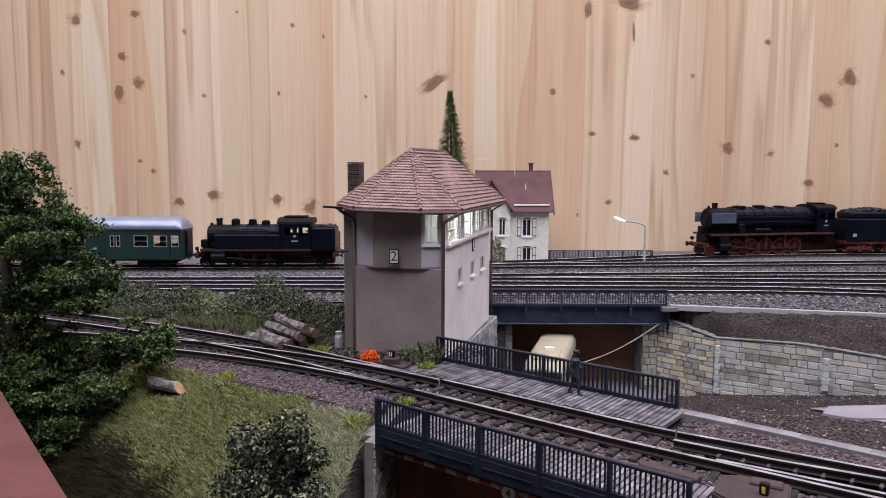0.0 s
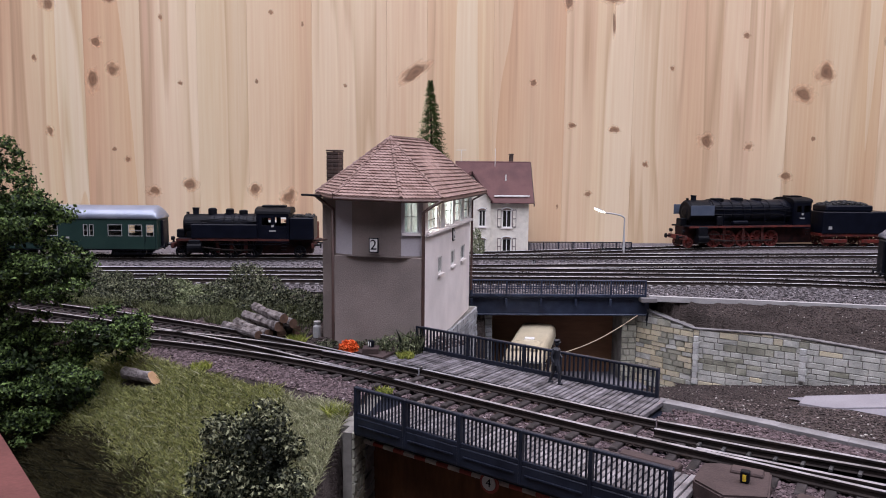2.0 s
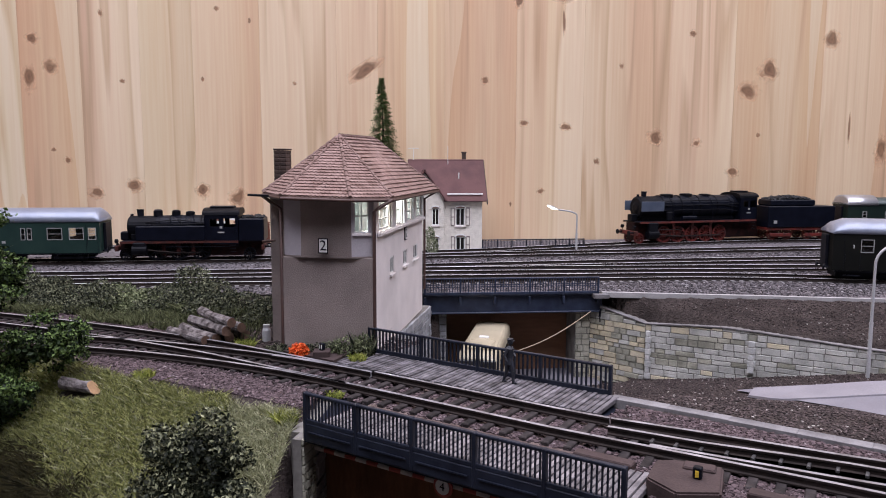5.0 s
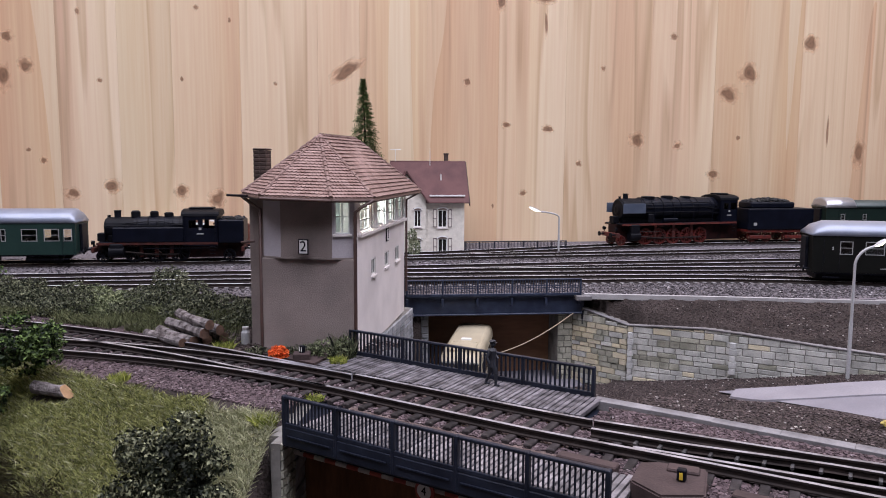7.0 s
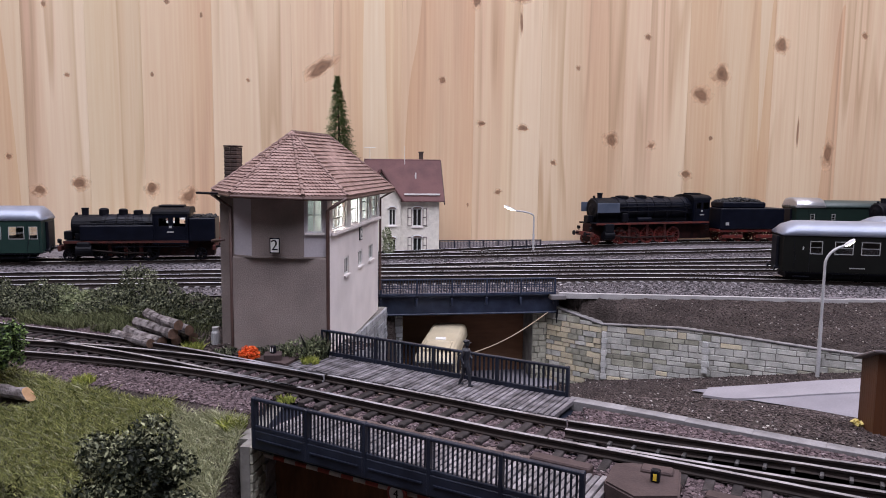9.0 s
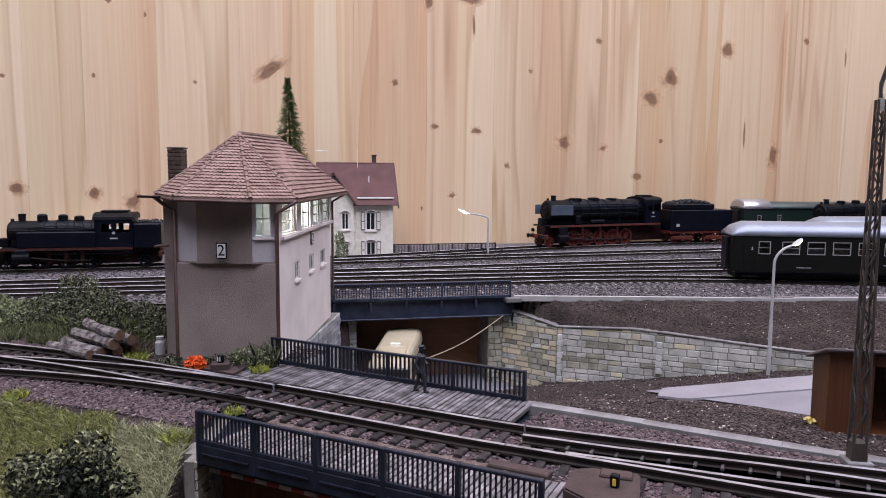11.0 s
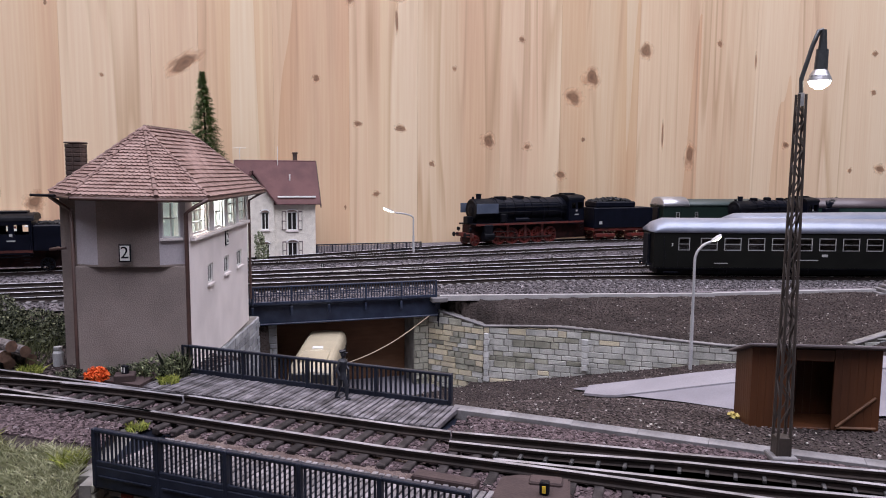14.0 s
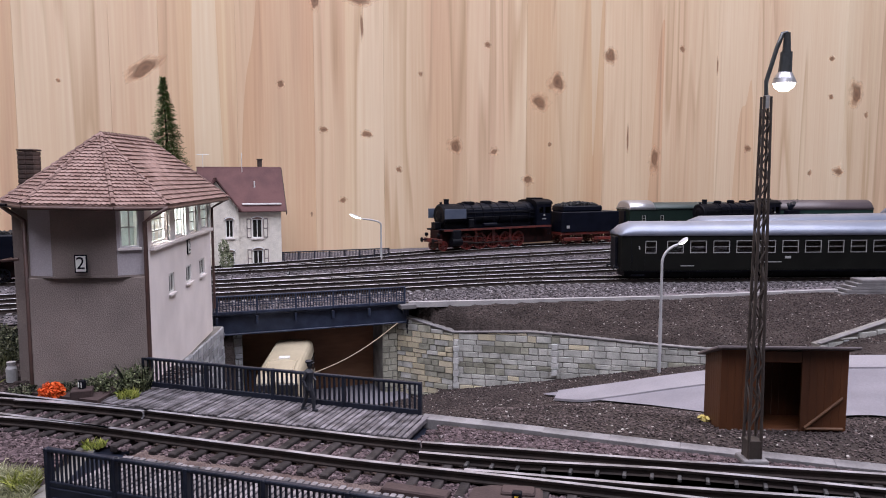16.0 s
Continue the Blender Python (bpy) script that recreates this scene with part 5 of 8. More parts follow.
def loco(label, L, height, deflectors, tender, cab_back, running, wheel_mat, wheels, wr, tanks, boiler_r, boiler_z, frame_mat, domes, deflect_mat=None):
    """A steam locomotive, smokebox end at x = 0, x towards the cab."""
    k = empty("steam_locomotive", Matrix(), label, "steam locomotive", "steam locomotives")
    cab0, cab1 = cab_back
    bm = bmesh.new()
    cyl(bm, (0.009, 0, boiler_z), (0.030, 0, boiler_z), boiler_r, boiler_r, 24)
    cyl(bm, (0.0078, 0, boiler_z), (0.009, 0, boiler_z), boiler_r * 0.86, boiler_r * 0.97, 24)
    cyl(bm, (0.0070, 0, boiler_z), (0.0078, 0, boiler_z), boiler_r * 0.30, boiler_r * 0.55, 16)
    part("smokebox", bm, M_SOOT, k, smooth=False)
    bm = bmesh.new()
    cyl(bm, (0.030, 0, boiler_z), (cab0, 0, boiler_z), boiler_r * 1.03, boiler_r * 1.06, 28)
    b_ = part("boiler", bm, M_BOILER, k, smooth=False)
    for i in range(5):
        x = 0.032 + (cab0 - 0.036) * i / 4
        bm = bmesh.new()
        cyl(bm, (x, 0, boiler_z), (x + 0.0009, 0, boiler_z), boiler_r * 1.09, boiler_r * 1.09, 28)
        part("boiler_band", bm, M_SOOT, b_)
    bm = bmesh.new()
    top = height - (0.0025 if tanks else 0.0)
    cyl(bm, (0.0165, 0, boiler_z + boiler_r * 0.8), (0.0165, 0, top), 0.0024, 0.0026, 16)
    cyl(bm, (0.0165, 0, top - 0.001), (0.0165, 0, top), 0.0028, 0.0028, 16)
    part("chimney", bm, M_BLACK, k)
    for x, r, h in domes:
        bm = bmesh.new()
        cyl(bm, (x, 0, boiler_z + boiler_r * 0.8), (x, 0, boiler_z + boiler_r + h * 0.8), r, r * 0.98, 16)
        cyl(bm, (x, 0, boiler_z + boiler_r + h * 0.8), (x, 0, boiler_z + boiler_r + h), r * 0.98, r * 0.6, 16)
        part("dome", bm, M_SOOT, k)
    for sy in (-1, 1):
        for i, (za, zb) in enumerate(((0.45, 0.62), (0.1, 0.2), (-0.25, -0.2))):
            bm = bmesh.new()
            y = sy * boiler_r * 1.12
            sweep(bm, [(0.022, y * 0.9, boiler_z + boiler_r * za), (0.04 + i * 0.006, y, boiler_z + boiler_r * zb), (cab0 - 0.016, y, boiler_z + boiler_r * zb), (cab0, y, boiler_z + boiler_r * (za - 0.15))], 0.00045, 6)
            part("pipe", bm, M_SOOT, k)
        bm = bmesh.new()
        box(bm, 0.034, 0.040, min(sy * boiler_r, sy * (boiler_r + 0.0035)), max(sy * boiler_r, sy * (boiler_r + 0.0035)), running + 0.001, running + 0.010, bevel=0.0008)
        part("pump", bm, M_SOOT, k)
        bm = bmesh.new()
        sweep(bm, [(0.010, sy * (boiler_r + 0.0014), boiler_z + 0.002), (cab0, sy * (boiler_r + 0.0014), boiler_z + 0.003)], 0.0003, 5)
        part("handrail", bm, M_SOOT, k)
    bm = bmesh.new()
    box(bm, 0.004, cab1, -0.0145, 0.0145, running, running + 0.0009, bevel=0.0003)
    part("running_board", bm, M_BLACK, k)
    for sy in (-1, 1):
        bm = bmesh.new()
        box(bm, 0.004, cab1, sy * 0.0147 - 0.0003, sy * 0.0147 + 0.0003, running - 0.0009, running + 0.0009)
        part("valance", bm, frame_mat, k)
    bm = bmesh.new()
    box(bm, 0.002, L - 0.002, -0.0062, 0.0062, 0.0030, running - 0.0002, bevel=0.0004)
    part("frame", bm, M_FRAMEDARK, k)
    bm = bmesh.new()
    box(bm, 0.010, cab0, -0.0070, 0.0070, running + 0.0010, boiler_z - boiler_r * 0.6, bevel=0.0006)
    part("saddle", bm, M_SOOT, k)
    bm = bmesh.new()
    box(bm, 0.0, 0.0022, -0.0148, 0.0148, 0.0080, 0.0120, bevel=0.0004)
    part("buffer_beam", bm, frame_mat, k)
    for sy in (-1, 1):
        bm = bmesh.new()
        cyl(bm, (0.0, sy * 0.0098, 0.0104), (-0.0048, sy * 0.0098, 0.0104), 0.0008, 0.0007, 8)
        cyl(bm, (-0.0048, sy * 0.0098, 0.0104), (-0.0056, sy * 0.0098, 0.0104), 0.0024, 0.0022, 14)
        part("buffer", bm, M_SOOT, k)
        bm = bmesh.new()
        cyl(bm, (0.0006, sy * 0.0100, 0.0128), (0.0006, sy * 0.0100, 0.0150), 0.0004, 0.0004, 6)
        cyl(bm, (-0.0008, sy * 0.0100, 0.0156), (0.0014, sy * 0.0100, 0.0156), 0.0017, 0.0015, 12)
        part("headlight", bm, M_SOOT, k)
        bm = bmesh.new()
        cyl(bm, (0.013, sy * 0.0132, wr + 0.0008), (0.024, sy * 0.0132, wr + 0.0008), 0.0040, 0.0040, 16)
        box(bm, 0.0135, 0.0235, sy * 0.0132 - 0.0028, sy * 0.0132 + 0.0028, wr + 0.003, running, bevel=0.0008)
        part("cylinder", bm, M_SOOT, k)
        for x in wheels:
            wheel(k, x, sy * 0.0084, wr, wheel_mat, "driving_wheel", 12)
        bm = bmesh.new()
        box(bm, wheels[0], wheels[-1], sy * 0.0108 - 0.0004, sy * 0.0108 + 0.0004, wr - 0.0024, wr - 0.0012, bevel=0.0002)
        part("coupling_rod", bm, M_RAILSIDE, k)
        bm = bmesh.new()
        sweep(bm, [(0.023, sy * 0.0122, wr + 0.0008), (wheels[1], sy * 0.0118, wr - 0.0018)], 0.0006, 6)
        sweep(bm, [(0.026, sy * 0.0122, wr + 0.005), (wheels[1], sy * 0.0118, wr + 0.0045), (wheels[1] + 0.004, sy * 0.0118, wr - 0.001)], 0.0004, 6)
        part("valve_rod", bm, M_RAILSIDE, k)
        wheel(k, 0.0068, sy * 0.0084, wr * 0.62, wheel_mat, "pilot_wheel", 9)
        for i in range(3):
            x = wheels[0] + (wheels[-1] - wheels[0]) * (i + 0.5) / 3
            bm = bmesh.new()
            box(bm, x - 0.0015, x + 0.0015, sy * 0.0098 - 0.0005, sy * 0.0098 + 0.0005, wr * 0.5, running - 0.001, bevel=0.0003)
            part("brake_hanger", bm, frame_mat, k)
        if deflectors:
            bm = bmesh.new()
            box(bm, 0.0050, 0.0300, sy * 0.0142 - 0.0003, sy * 0.0142 + 0.0003, boiler_z - 0.0030, boiler_z + boiler_r * 0.58, bevel=0.0002)
            part("smoke_deflector", bm, deflect_mat or M_BOILER, k)
        if tanks:
            bm = bmesh.new()
            box(bm, tanks[0], cab0 + 0.001, sy * 0.0125 - 0.0028, sy * 0.0125 + 0.0028, running + 0.0011, boiler_z + 0.0012, bevel=0.0006)
            part("side_tank", bm, M_BOILER, k)
            bm = bmesh.new()
            cyl(bm, (tanks[0] + 0.01, sy * 0.0125, boiler_z + 0.0010), (tanks[0] + 0.01, sy * 0.0125, boiler_z + 0.0024), 0.0022, 0.0020, 12)
            part("tank_lid", bm, M_BLACK, k)
            bm = bmesh.new()
            box(bm, tanks[0] + 0.022, cab1, sy * 0.0150 - 0.0003, sy * 0.0150 + 0.0003, running - 0.0040, running - 0.0034)
            part("step_board", bm, M_SOOT, k)
    bm = bmesh.new()
    box(bm, 0.0015, 0.008, -0.004, 0.004, running + 0.001, running + 0.0075, bevel=0.0006)
    part("front_steps", bm, M_SOOT, k)
    # cab with window openings
    ct = height - 0.0065
    for sy in (-1, 1):
        to = (lambda u, t, z: (u, -0.0148 + t, z)) if sy < 0 else (lambda u, t, z: (cab0 + cab1 - u, 0.0148 - t, z))
        n_ = cab1 - cab0
        hs = [(cab0 + n_ * 0.16, cab0 + n_ * 0.46, ct - 0.0095, ct - 0.0028), (cab0 + n_ * 0.58, cab0 + n_ * 0.92, ct - 0.0095, ct - 0.0028)]
        if sy > 0:
            hs = [(cab0 + cab1 - b, cab0 + cab1 - a, c, d) for a, b, c, d in hs]
        bm = bmesh.new()
        wall_with_holes(bm, cab0, cab1, running - 0.002, ct, hs, 0.0007, to)
        part("cab_side", bm, M_BOILER, k)
        window(k, *hs[0], to, 1, 1, M_SOOT, bar=0.0005, depth=0.0001, sill=False)
    for x in (cab0, cab1 - 0.0007):
        bm = bmesh.new()
        box(bm, x, x + 0.0007, -0.0140, 0.0140, running, ct, bevel=0)
        part("cab_end", bm, M_BOILER, k)
    bm = bmesh.new()
    n = 12
    rows = []
    for x in (cab0 - 0.0012, cab1 + 0.0014):
        rows.append([bm.verts.new((x, -0.0152 * math.cos(math.pi * i / n), ct + math.sin(math.pi * i / n) ** 0.7 * 0.0052)) for i in range(n + 1)])
    for i in range(n):
        bm.faces.new((rows[0][i], rows[1][i], rows[1][i + 1], rows[0][i + 1]))
    for r in rows:
        bm.faces.new(r)
    part("cab_roof", bm, M_SOOT, k)
    bm = bmesh.new()
    box(bm, cab0 + 0.003, cab1 - 0.004, -0.006, 0.006, ct + 0.0050, ct + 0.0064, bevel=0.0004)
    part("roof_vent", bm, M_SOOT, k)
    if not tender:
        bm = bmesh.new()
        box(bm, cab1, L, -0.0140, 0.0140, running, ct - 0.0030, bevel=0.0008)
        bunker = part("bunker", bm, M_BOILER, k)
        bm = bmesh.new()
        rc = random.Random(8)
        for _ in range(40):
            q = rc.uniform(0.0007, 0.0014)
            box(bm, -q, q, -q, q, -q * 0.8, q * 0.8, Matrix.Translation((rc.uniform(cab1 + 0.0015, L - 0.0015), rc.uniform(-0.0115, 0.0115), ct - 0.0026)) @ Euler((rc.random() * 3, rc.random() * 3, rc.random() * 3)).to_matrix().to_4x4())
        part("coal", bm, M_COAL, bunker)
        bm = bmesh.new()
        box(bm, L - 0.0022, L, -0.0148, 0.0148, 0.0080, 0.0120, bevel=0.0004)
        part("buffer_beam", bm, frame_mat, k)
        for sy in (-1, 1):
            bm = bmesh.new()
            cyl(bm, (L, sy * 0.0098, 0.0104), (L + 0.0048, sy * 0.0098, 0.0104), 0.0008, 0.0007, 8)
            cyl(bm, (L + 0.0048, sy * 0.0098, 0.0104), (L + 0.0056, sy * 0.0098, 0.0104), 0.0024, 0.0022, 14)
            part("buffer", bm, M_SOOT, k)
            wheel(k, L - 0.012, sy * 0.0084, wr * 0.62, wheel_mat, "trailing_wheel", 9)
    for sy in (-1, 1):
        y = sy * 0.0156
        bm = bmesh.new()
        sweep(bm, [(cab0 + 0.0012, y, running + 0.001), (cab0 + 0.0012, y, ct - 0.002)], 0.00025, 5)
        part("grab_rail", bm, M_BOILER, k)
        bm = bmesh.new()
        sweep(bm, [(cab1 - 0.0012, y, running + 0.001), (cab1 - 0.0012, y, ct - 0.002)], 0.00025, 5)
        part("grab_rail", bm, M_BOILER, k)
        for i in range(3):
            bm = bmesh.new()
            x = cab1 - 0.004
            box(bm, x - 0.002, x + 0.002, y - 0.0006, y + 0.0006, running - 0.0030 - i * 0.0026, running - 0.0025 - i * 0.0026)
            part("cab_step", bm, M_SOOT, k)
        for i in range(4):
            x = 0.040 + (cab0 - 0.05) * i / 3
            bm = bmesh.new()
            sweep(bm, [(x, sy * boiler_r * 0.35, boiler_z + boiler_r * 1.02), (x + 0.001, sy * boiler_r * 0.85, boiler_z + boiler_r * 0.72), (x + 0.002, sy * boiler_r * 1.12, boiler_z + boiler_r * 0.15), (x + 0.002, sy * boiler_r * 1.12, running + 0.002)], 0.00035, 5)
            part("feed_pipe", bm, M_BOILER, k)
        bm = bmesh.new()
        cyl(bm, (0.052, sy * 0.0118, running + 0.0035), (0.068, sy * 0.0118, running + 0.0035), 0.0021, 0.0021, 12)
        if not tanks:
            part("air_tank", bm, M_BOILER, k)
        else:
            bm.free()
    bm = bmesh.new()
    cyl(bm, (0.010, 0, boiler_z + boiler_r * 0.98), (0.010, 0, boiler_z + boiler_r * 1.18), 0.0012, 0.0012, 10)
    part("bell", bm, M_SOOT, k)
    # number plates as plain bars
    for sy in (-1,):
        for dz, a, b in ((0.008, 0.0052, 0.0009), (0.0115, 0.0020, 0.0018)):
            bm = bmesh.new()
            xm = (cab0 + cab1) / 2
            box(bm, xm - a / 2, xm + a / 2, -0.0151, -0.0147, running + dz - 0.001, running + dz - 0.001 + b)
            part("plate", bm, M_GREYFRAME, k)
    return k


def make_tender(label, L, h):
    k = empty("coal_tender", Matrix(), label, "tender")
    bm = bmesh.new()
    box(bm, 0, L, -0.0145, 0.0145, 0.0125, h, bevel=0.0008)
    part("water_tank", bm, M_BOILER, k)
    bm = bmesh.new()
    box(bm, 0.004, L - 0.020, -0.0120, 0.0120, h, h + 0.0062, bevel=0.0012)
    part("coal_bunker", bm, M_BOILER, k)
    rnd = random.Random(5)
    bm = bmesh.new()
    for i in range(170):
        x, y = rnd.uniform(0.006, L - 0.023), rnd.uniform(-0.010, 0.010)
        z = h + 0.0058 + 0.003 * math.sin(math.pi * (x - 0.004) / (L - 0.024)) * (1 - (y / 0.014) ** 2) + rnd.uniform(-0.0006, 0.0006)
        r = rnd.uniform(0.0007, 0.0014)
        box(bm, -r, r, -r, r, -r, r, Matrix.Translation((x, y, z)) @ Euler((rnd.random() * 3, rnd.random() * 3, rnd.random() * 3)).to_matrix().to_4x4())
    c = part("coal", bm, M_COAL, k, "heap of black coal")
    c["kind"] = "stuff"
    bm = bmesh.new()
    box(bm, 0, L, -0.0130, 0.0130, 0.0095, 0.0123, bevel=0.0004)
    part("frame", bm, M_RED, k)
    for xb in (L * 0.22, L * 0.75):
        bm = bmesh.new()
        box(bm, xb - 0.012, xb + 0.012, -0.0118, -0.0106, 0.0030, 0.0068, bevel=0.0006)
        box(bm, xb - 0.012, xb + 0.012, 0.0106, 0.0118, 0.0030, 0.0068, bevel=0.0006)
        bg = part("bogie", bm, M_RED, k)
        for dx in (-0.008, 0.008):
            for sy in (-0.0084, 0.0084):
                wheel(bg, xb + dx, sy, 0.0052, M_RED, spokes=9)
    for sy in (-1, 1):
        bm = bmesh.new()
        cyl(bm, (L, sy * 0.0098, 0.0104), (L + 0.0048, sy * 0.0098, 0.0104), 0.0008, 0.0007, 8)
        cyl(bm, (L + 0.0048, sy * 0.0098, 0.0104), (L + 0.0056, sy * 0.0098, 0.0104), 0.0024, 0.0022, 14)
        part("buffer", bm, M_SOOT, k)
    bm = bmesh.new()
    box(bm, 0.006, 0.0095, -0.0148, -0.0144, 0.0165, 0.0195)
    part("plate", bm, M_GREYFRAME, k)
    return k


# the train with the tank engine, on the middle yard track
tank = loco("black tank engine with side tanks on the yard track", 0.114, 0.0425, False, False, (0.068, 0.094), 0.0148, M_SOOT, (0.030, 0.047, 0.064), 0.0078, (0.016, 0.07), 0.0086, 0.0262, M_RUSTRED, ((0.030, 0.0036, 0.0050), (0.044, 0.0034, 0.0046), (0.055, 0.0036, 0.0036)))
tank.matrix_world = at_track(TRAIN, -0.203)
PAT1 = [(0.032, 0.085), (0.13, 0.21), (0.256, 0.34), (0.375, 0.457), (0.596, 0.62), (0.629, 0.653), (0.73, 0.808), (0.842, 0.918), (0.94, 0.982)]
PAT2 = [(0.025, 0.070)] + [(0.115 + i * 0.115, 0.185 + i * 0.115) for i in range(7)] + [(0.935, 0.98)]
c1 = coach("bottle green railway coach with grey roof behind the tank engine", 0.144, PAT1, M_GREEN, M_ROOFGREY, ((0.022, 0.095), (0.93, 0.99)), M_GREYFRAME, sign=True)
c1.matrix_world = at_track(TRAIN, -0.357)
c2 = coach("bottle green railway coach with a row of windows", 0.144, PAT2, M_GREEN, M_ROOFGREY, ((0.015, 0.08), (0.925, 0.988)), M_GREYFRAME)
c2.matrix_world = at_track(TRAIN, -0.507)

# the goods engine with red wheels, near the wall
GOODS = REAR[4][1]
big = loco("black goods engine with red wheels and smoke deflectors", 0.150, 0.0490, True, True, (0.118, 0.138), 0.0200, M_RED, (0.034, 0.050, 0.066, 0.082, 0.098), 0.0080, None, 0.0108, 0.0336, M_DULLRED, ((0.042, 0.0066, 0.0020), (0.064, 0.0060, 0.0024), (0.086, 0.0054, 0.0018)), M_DEFLECT)
big.matrix_world = at_track(GOODS, 0.240, 0.0)
td = make_tender("black coal tender with red frame behind the goods engine", 0.072, 0.0335)
td.matrix_world = at_track(GOODS, 0.384, 0.0)
bag = coach("dark green luggage coach with silver roof end", 0.125, [(0.12, 0.155), (0.30, 0.33)], M_DEEPGREEN, M_GREENROOF, ((0.1, 0.17),), M_GREYFRAME, h_roof=0.0075, taper=0.001, win_z=(0.5, 0.75))
bm = bmesh.new()
arc_roof(bm, 0.030, 0.0282, 0.0316, 0.0098, 0.0005)
part("lookout_roof", bm, M_SILVER, bag, "raised silver roof end", smooth=True)
bag.matrix_world = at_track(GOODS, 0.468, 0.003)
LOCO2 = curve((0.40, 0.55, 0.8, 1.1), (0.628, 0.655, 0.665, 0.665))
track("rear_track", LOCO2, yz, False, "rear yard railway track with thin shiny rails, glint coloured white")
l2 = loco("black tender engine standing far back in the yard", 0.130, 0.0455, False, True, (0.100, 0.118), 0.0190, M_SOOT, (0.034, 0.050, 0.066, 0.082), 0.0080, None, 0.0090, 0.0320, M_SOOT, ((0.036, 0.0040, 0.0030), (0.056, 0.0040, 0.0034), (0.075, 0.0040, 0.0028)))
l2.matrix_world = at_track(LOCO2, 0.517, 0.002)
td2 = copy_thing(td, at_track(LOCO2, 0.642, 0.001))
td2["label"] = "black coal tender behind the far tender engine"
br = coach("dark railway coach with brown roof beside the wall", 0.110, [(0.1 + i * 0.16, 0.2 + i * 0.16) for i in range(5)], M_GREEN, M_BROWNROOF, ((0.02, 0.08),), M_GREYFRAME, taper=0.001)
br.matrix_world = at_track(GOODS, 0.640, 0.003)
gr = copy_thing(c2, at_track(GOODS, 0.770, -0.003))
gr["label"] = "green railway coach far back beside the wall"

# the express coaches in front
PATD = [(0.072, 0.106)] + [(0.138 + i * 0.0705, 0.188 + i * 0.0705) for i in range(11)] + [(0.93, 0.96)]
ex = coach("very dark olive express coach with grey roof", 0.245, PATD, M_OLIVE, M_ROOFGREY, ((0.03, 0.072), (0.92, 0.97)), M_GREYFRAME, w=0.0290, z_bot=0.0068, z_eave=0.0322, h_roof=0.0100, taper=0.010, win_z=(0.50, 0.86), dark=True)
ex.matrix_world = at_track(EXPRESS, 0.3205)
ex.matrix_world = Matrix.Translation(ex.matrix_world.translation) @ Matrix.Rotation(math.atan2(-0.319, 1), 4, "Z")
copy_thing(ex, Matrix.Translation((0.3205 + 0.2405, ex.matrix_world.translation.y - 0.0767, ex.matrix_world.translation.z)) @ Matrix.Rotation(math.atan2(-0.319, 1), 4, "Z"))
copy_thing(ex, Matrix.Translation((0.430, 0.546, yard_z(0.55) + 0.0010)) @ Matrix.Rotation(math.atan2(-0.10, 1), 4, "Z"))
text_part("class_number", "2", 0.0030, Matrix.Translation((0.0132, -0.0147, 0.0235)) @ Matrix.Rotation(radians(90), 4, "X"), M_WHITE, ex)

# ---- house by the wall ----
M_HOUSE = mat("white_house_plaster", (0.76, 0.72, 0.64), (0.65, 0.615, 0.545), 0.9, 0, 250, 1600, 0.8, 0.0006)
M_HROOF = mat("dull_red_roof", (0.120, 0.060, 0.058), (0.088, 0.045, 0.045), 0.72, 0, 80, 1500, 0.2, 0.0002)
M_SHUT = mat("brown_shutter", (0.20, 0.16, 0.16), (0.15, 0.12, 0.12), 0.7, 0, 100, 1500, 0.1, 0.0001)
M_LINTEL = mat("brown_brick_lintel", (0.25, 0.18, 0.15), (0.19, 0.14, 0.12), 0.8, 0, 300, 1500, 0.3, 0.0002)
house = empty("house", Matrix.Translation((0, 0.655, yard_z(0.655) - 0.004)), "white plastered house with dull red gable roof", "house")
front = lambda u, w, z: (u, w, z)
wing = lambda u, w, z: (u, -0.004 + w, z)


def arch_head(h, y):
    """A pale arched moulding over a window opening of a front wall at y."""
    bm = bmesh.new()
    c, r = (h[0] + h[1]) / 2, (h[1] - h[0]) / 2
    rows = [[bm.verts.new((c - (r + k) * math.cos(a), y + w, h[3] - 0.0002 + (0.0016 + k) * math.sin(a))) for k, w in ((0.0002, -0.0010), (0.0012, -0.0010), (0.0012, 0.0002), (0.0002, 0.0002))] for a in np.linspace(0, math.pi, 11)]
    for p, q in zip(rows, rows[1:]):
        for i in range(4):
            bm.faces.new((p[i], q[i], q[(i + 1) % 4], p[(i + 1) % 4]))
    bm.faces.new(rows[0])
    bm.faces.new(rows[-1][::-1])
    part("arch", bm, M_WHITE, house, "pale arched moulding")


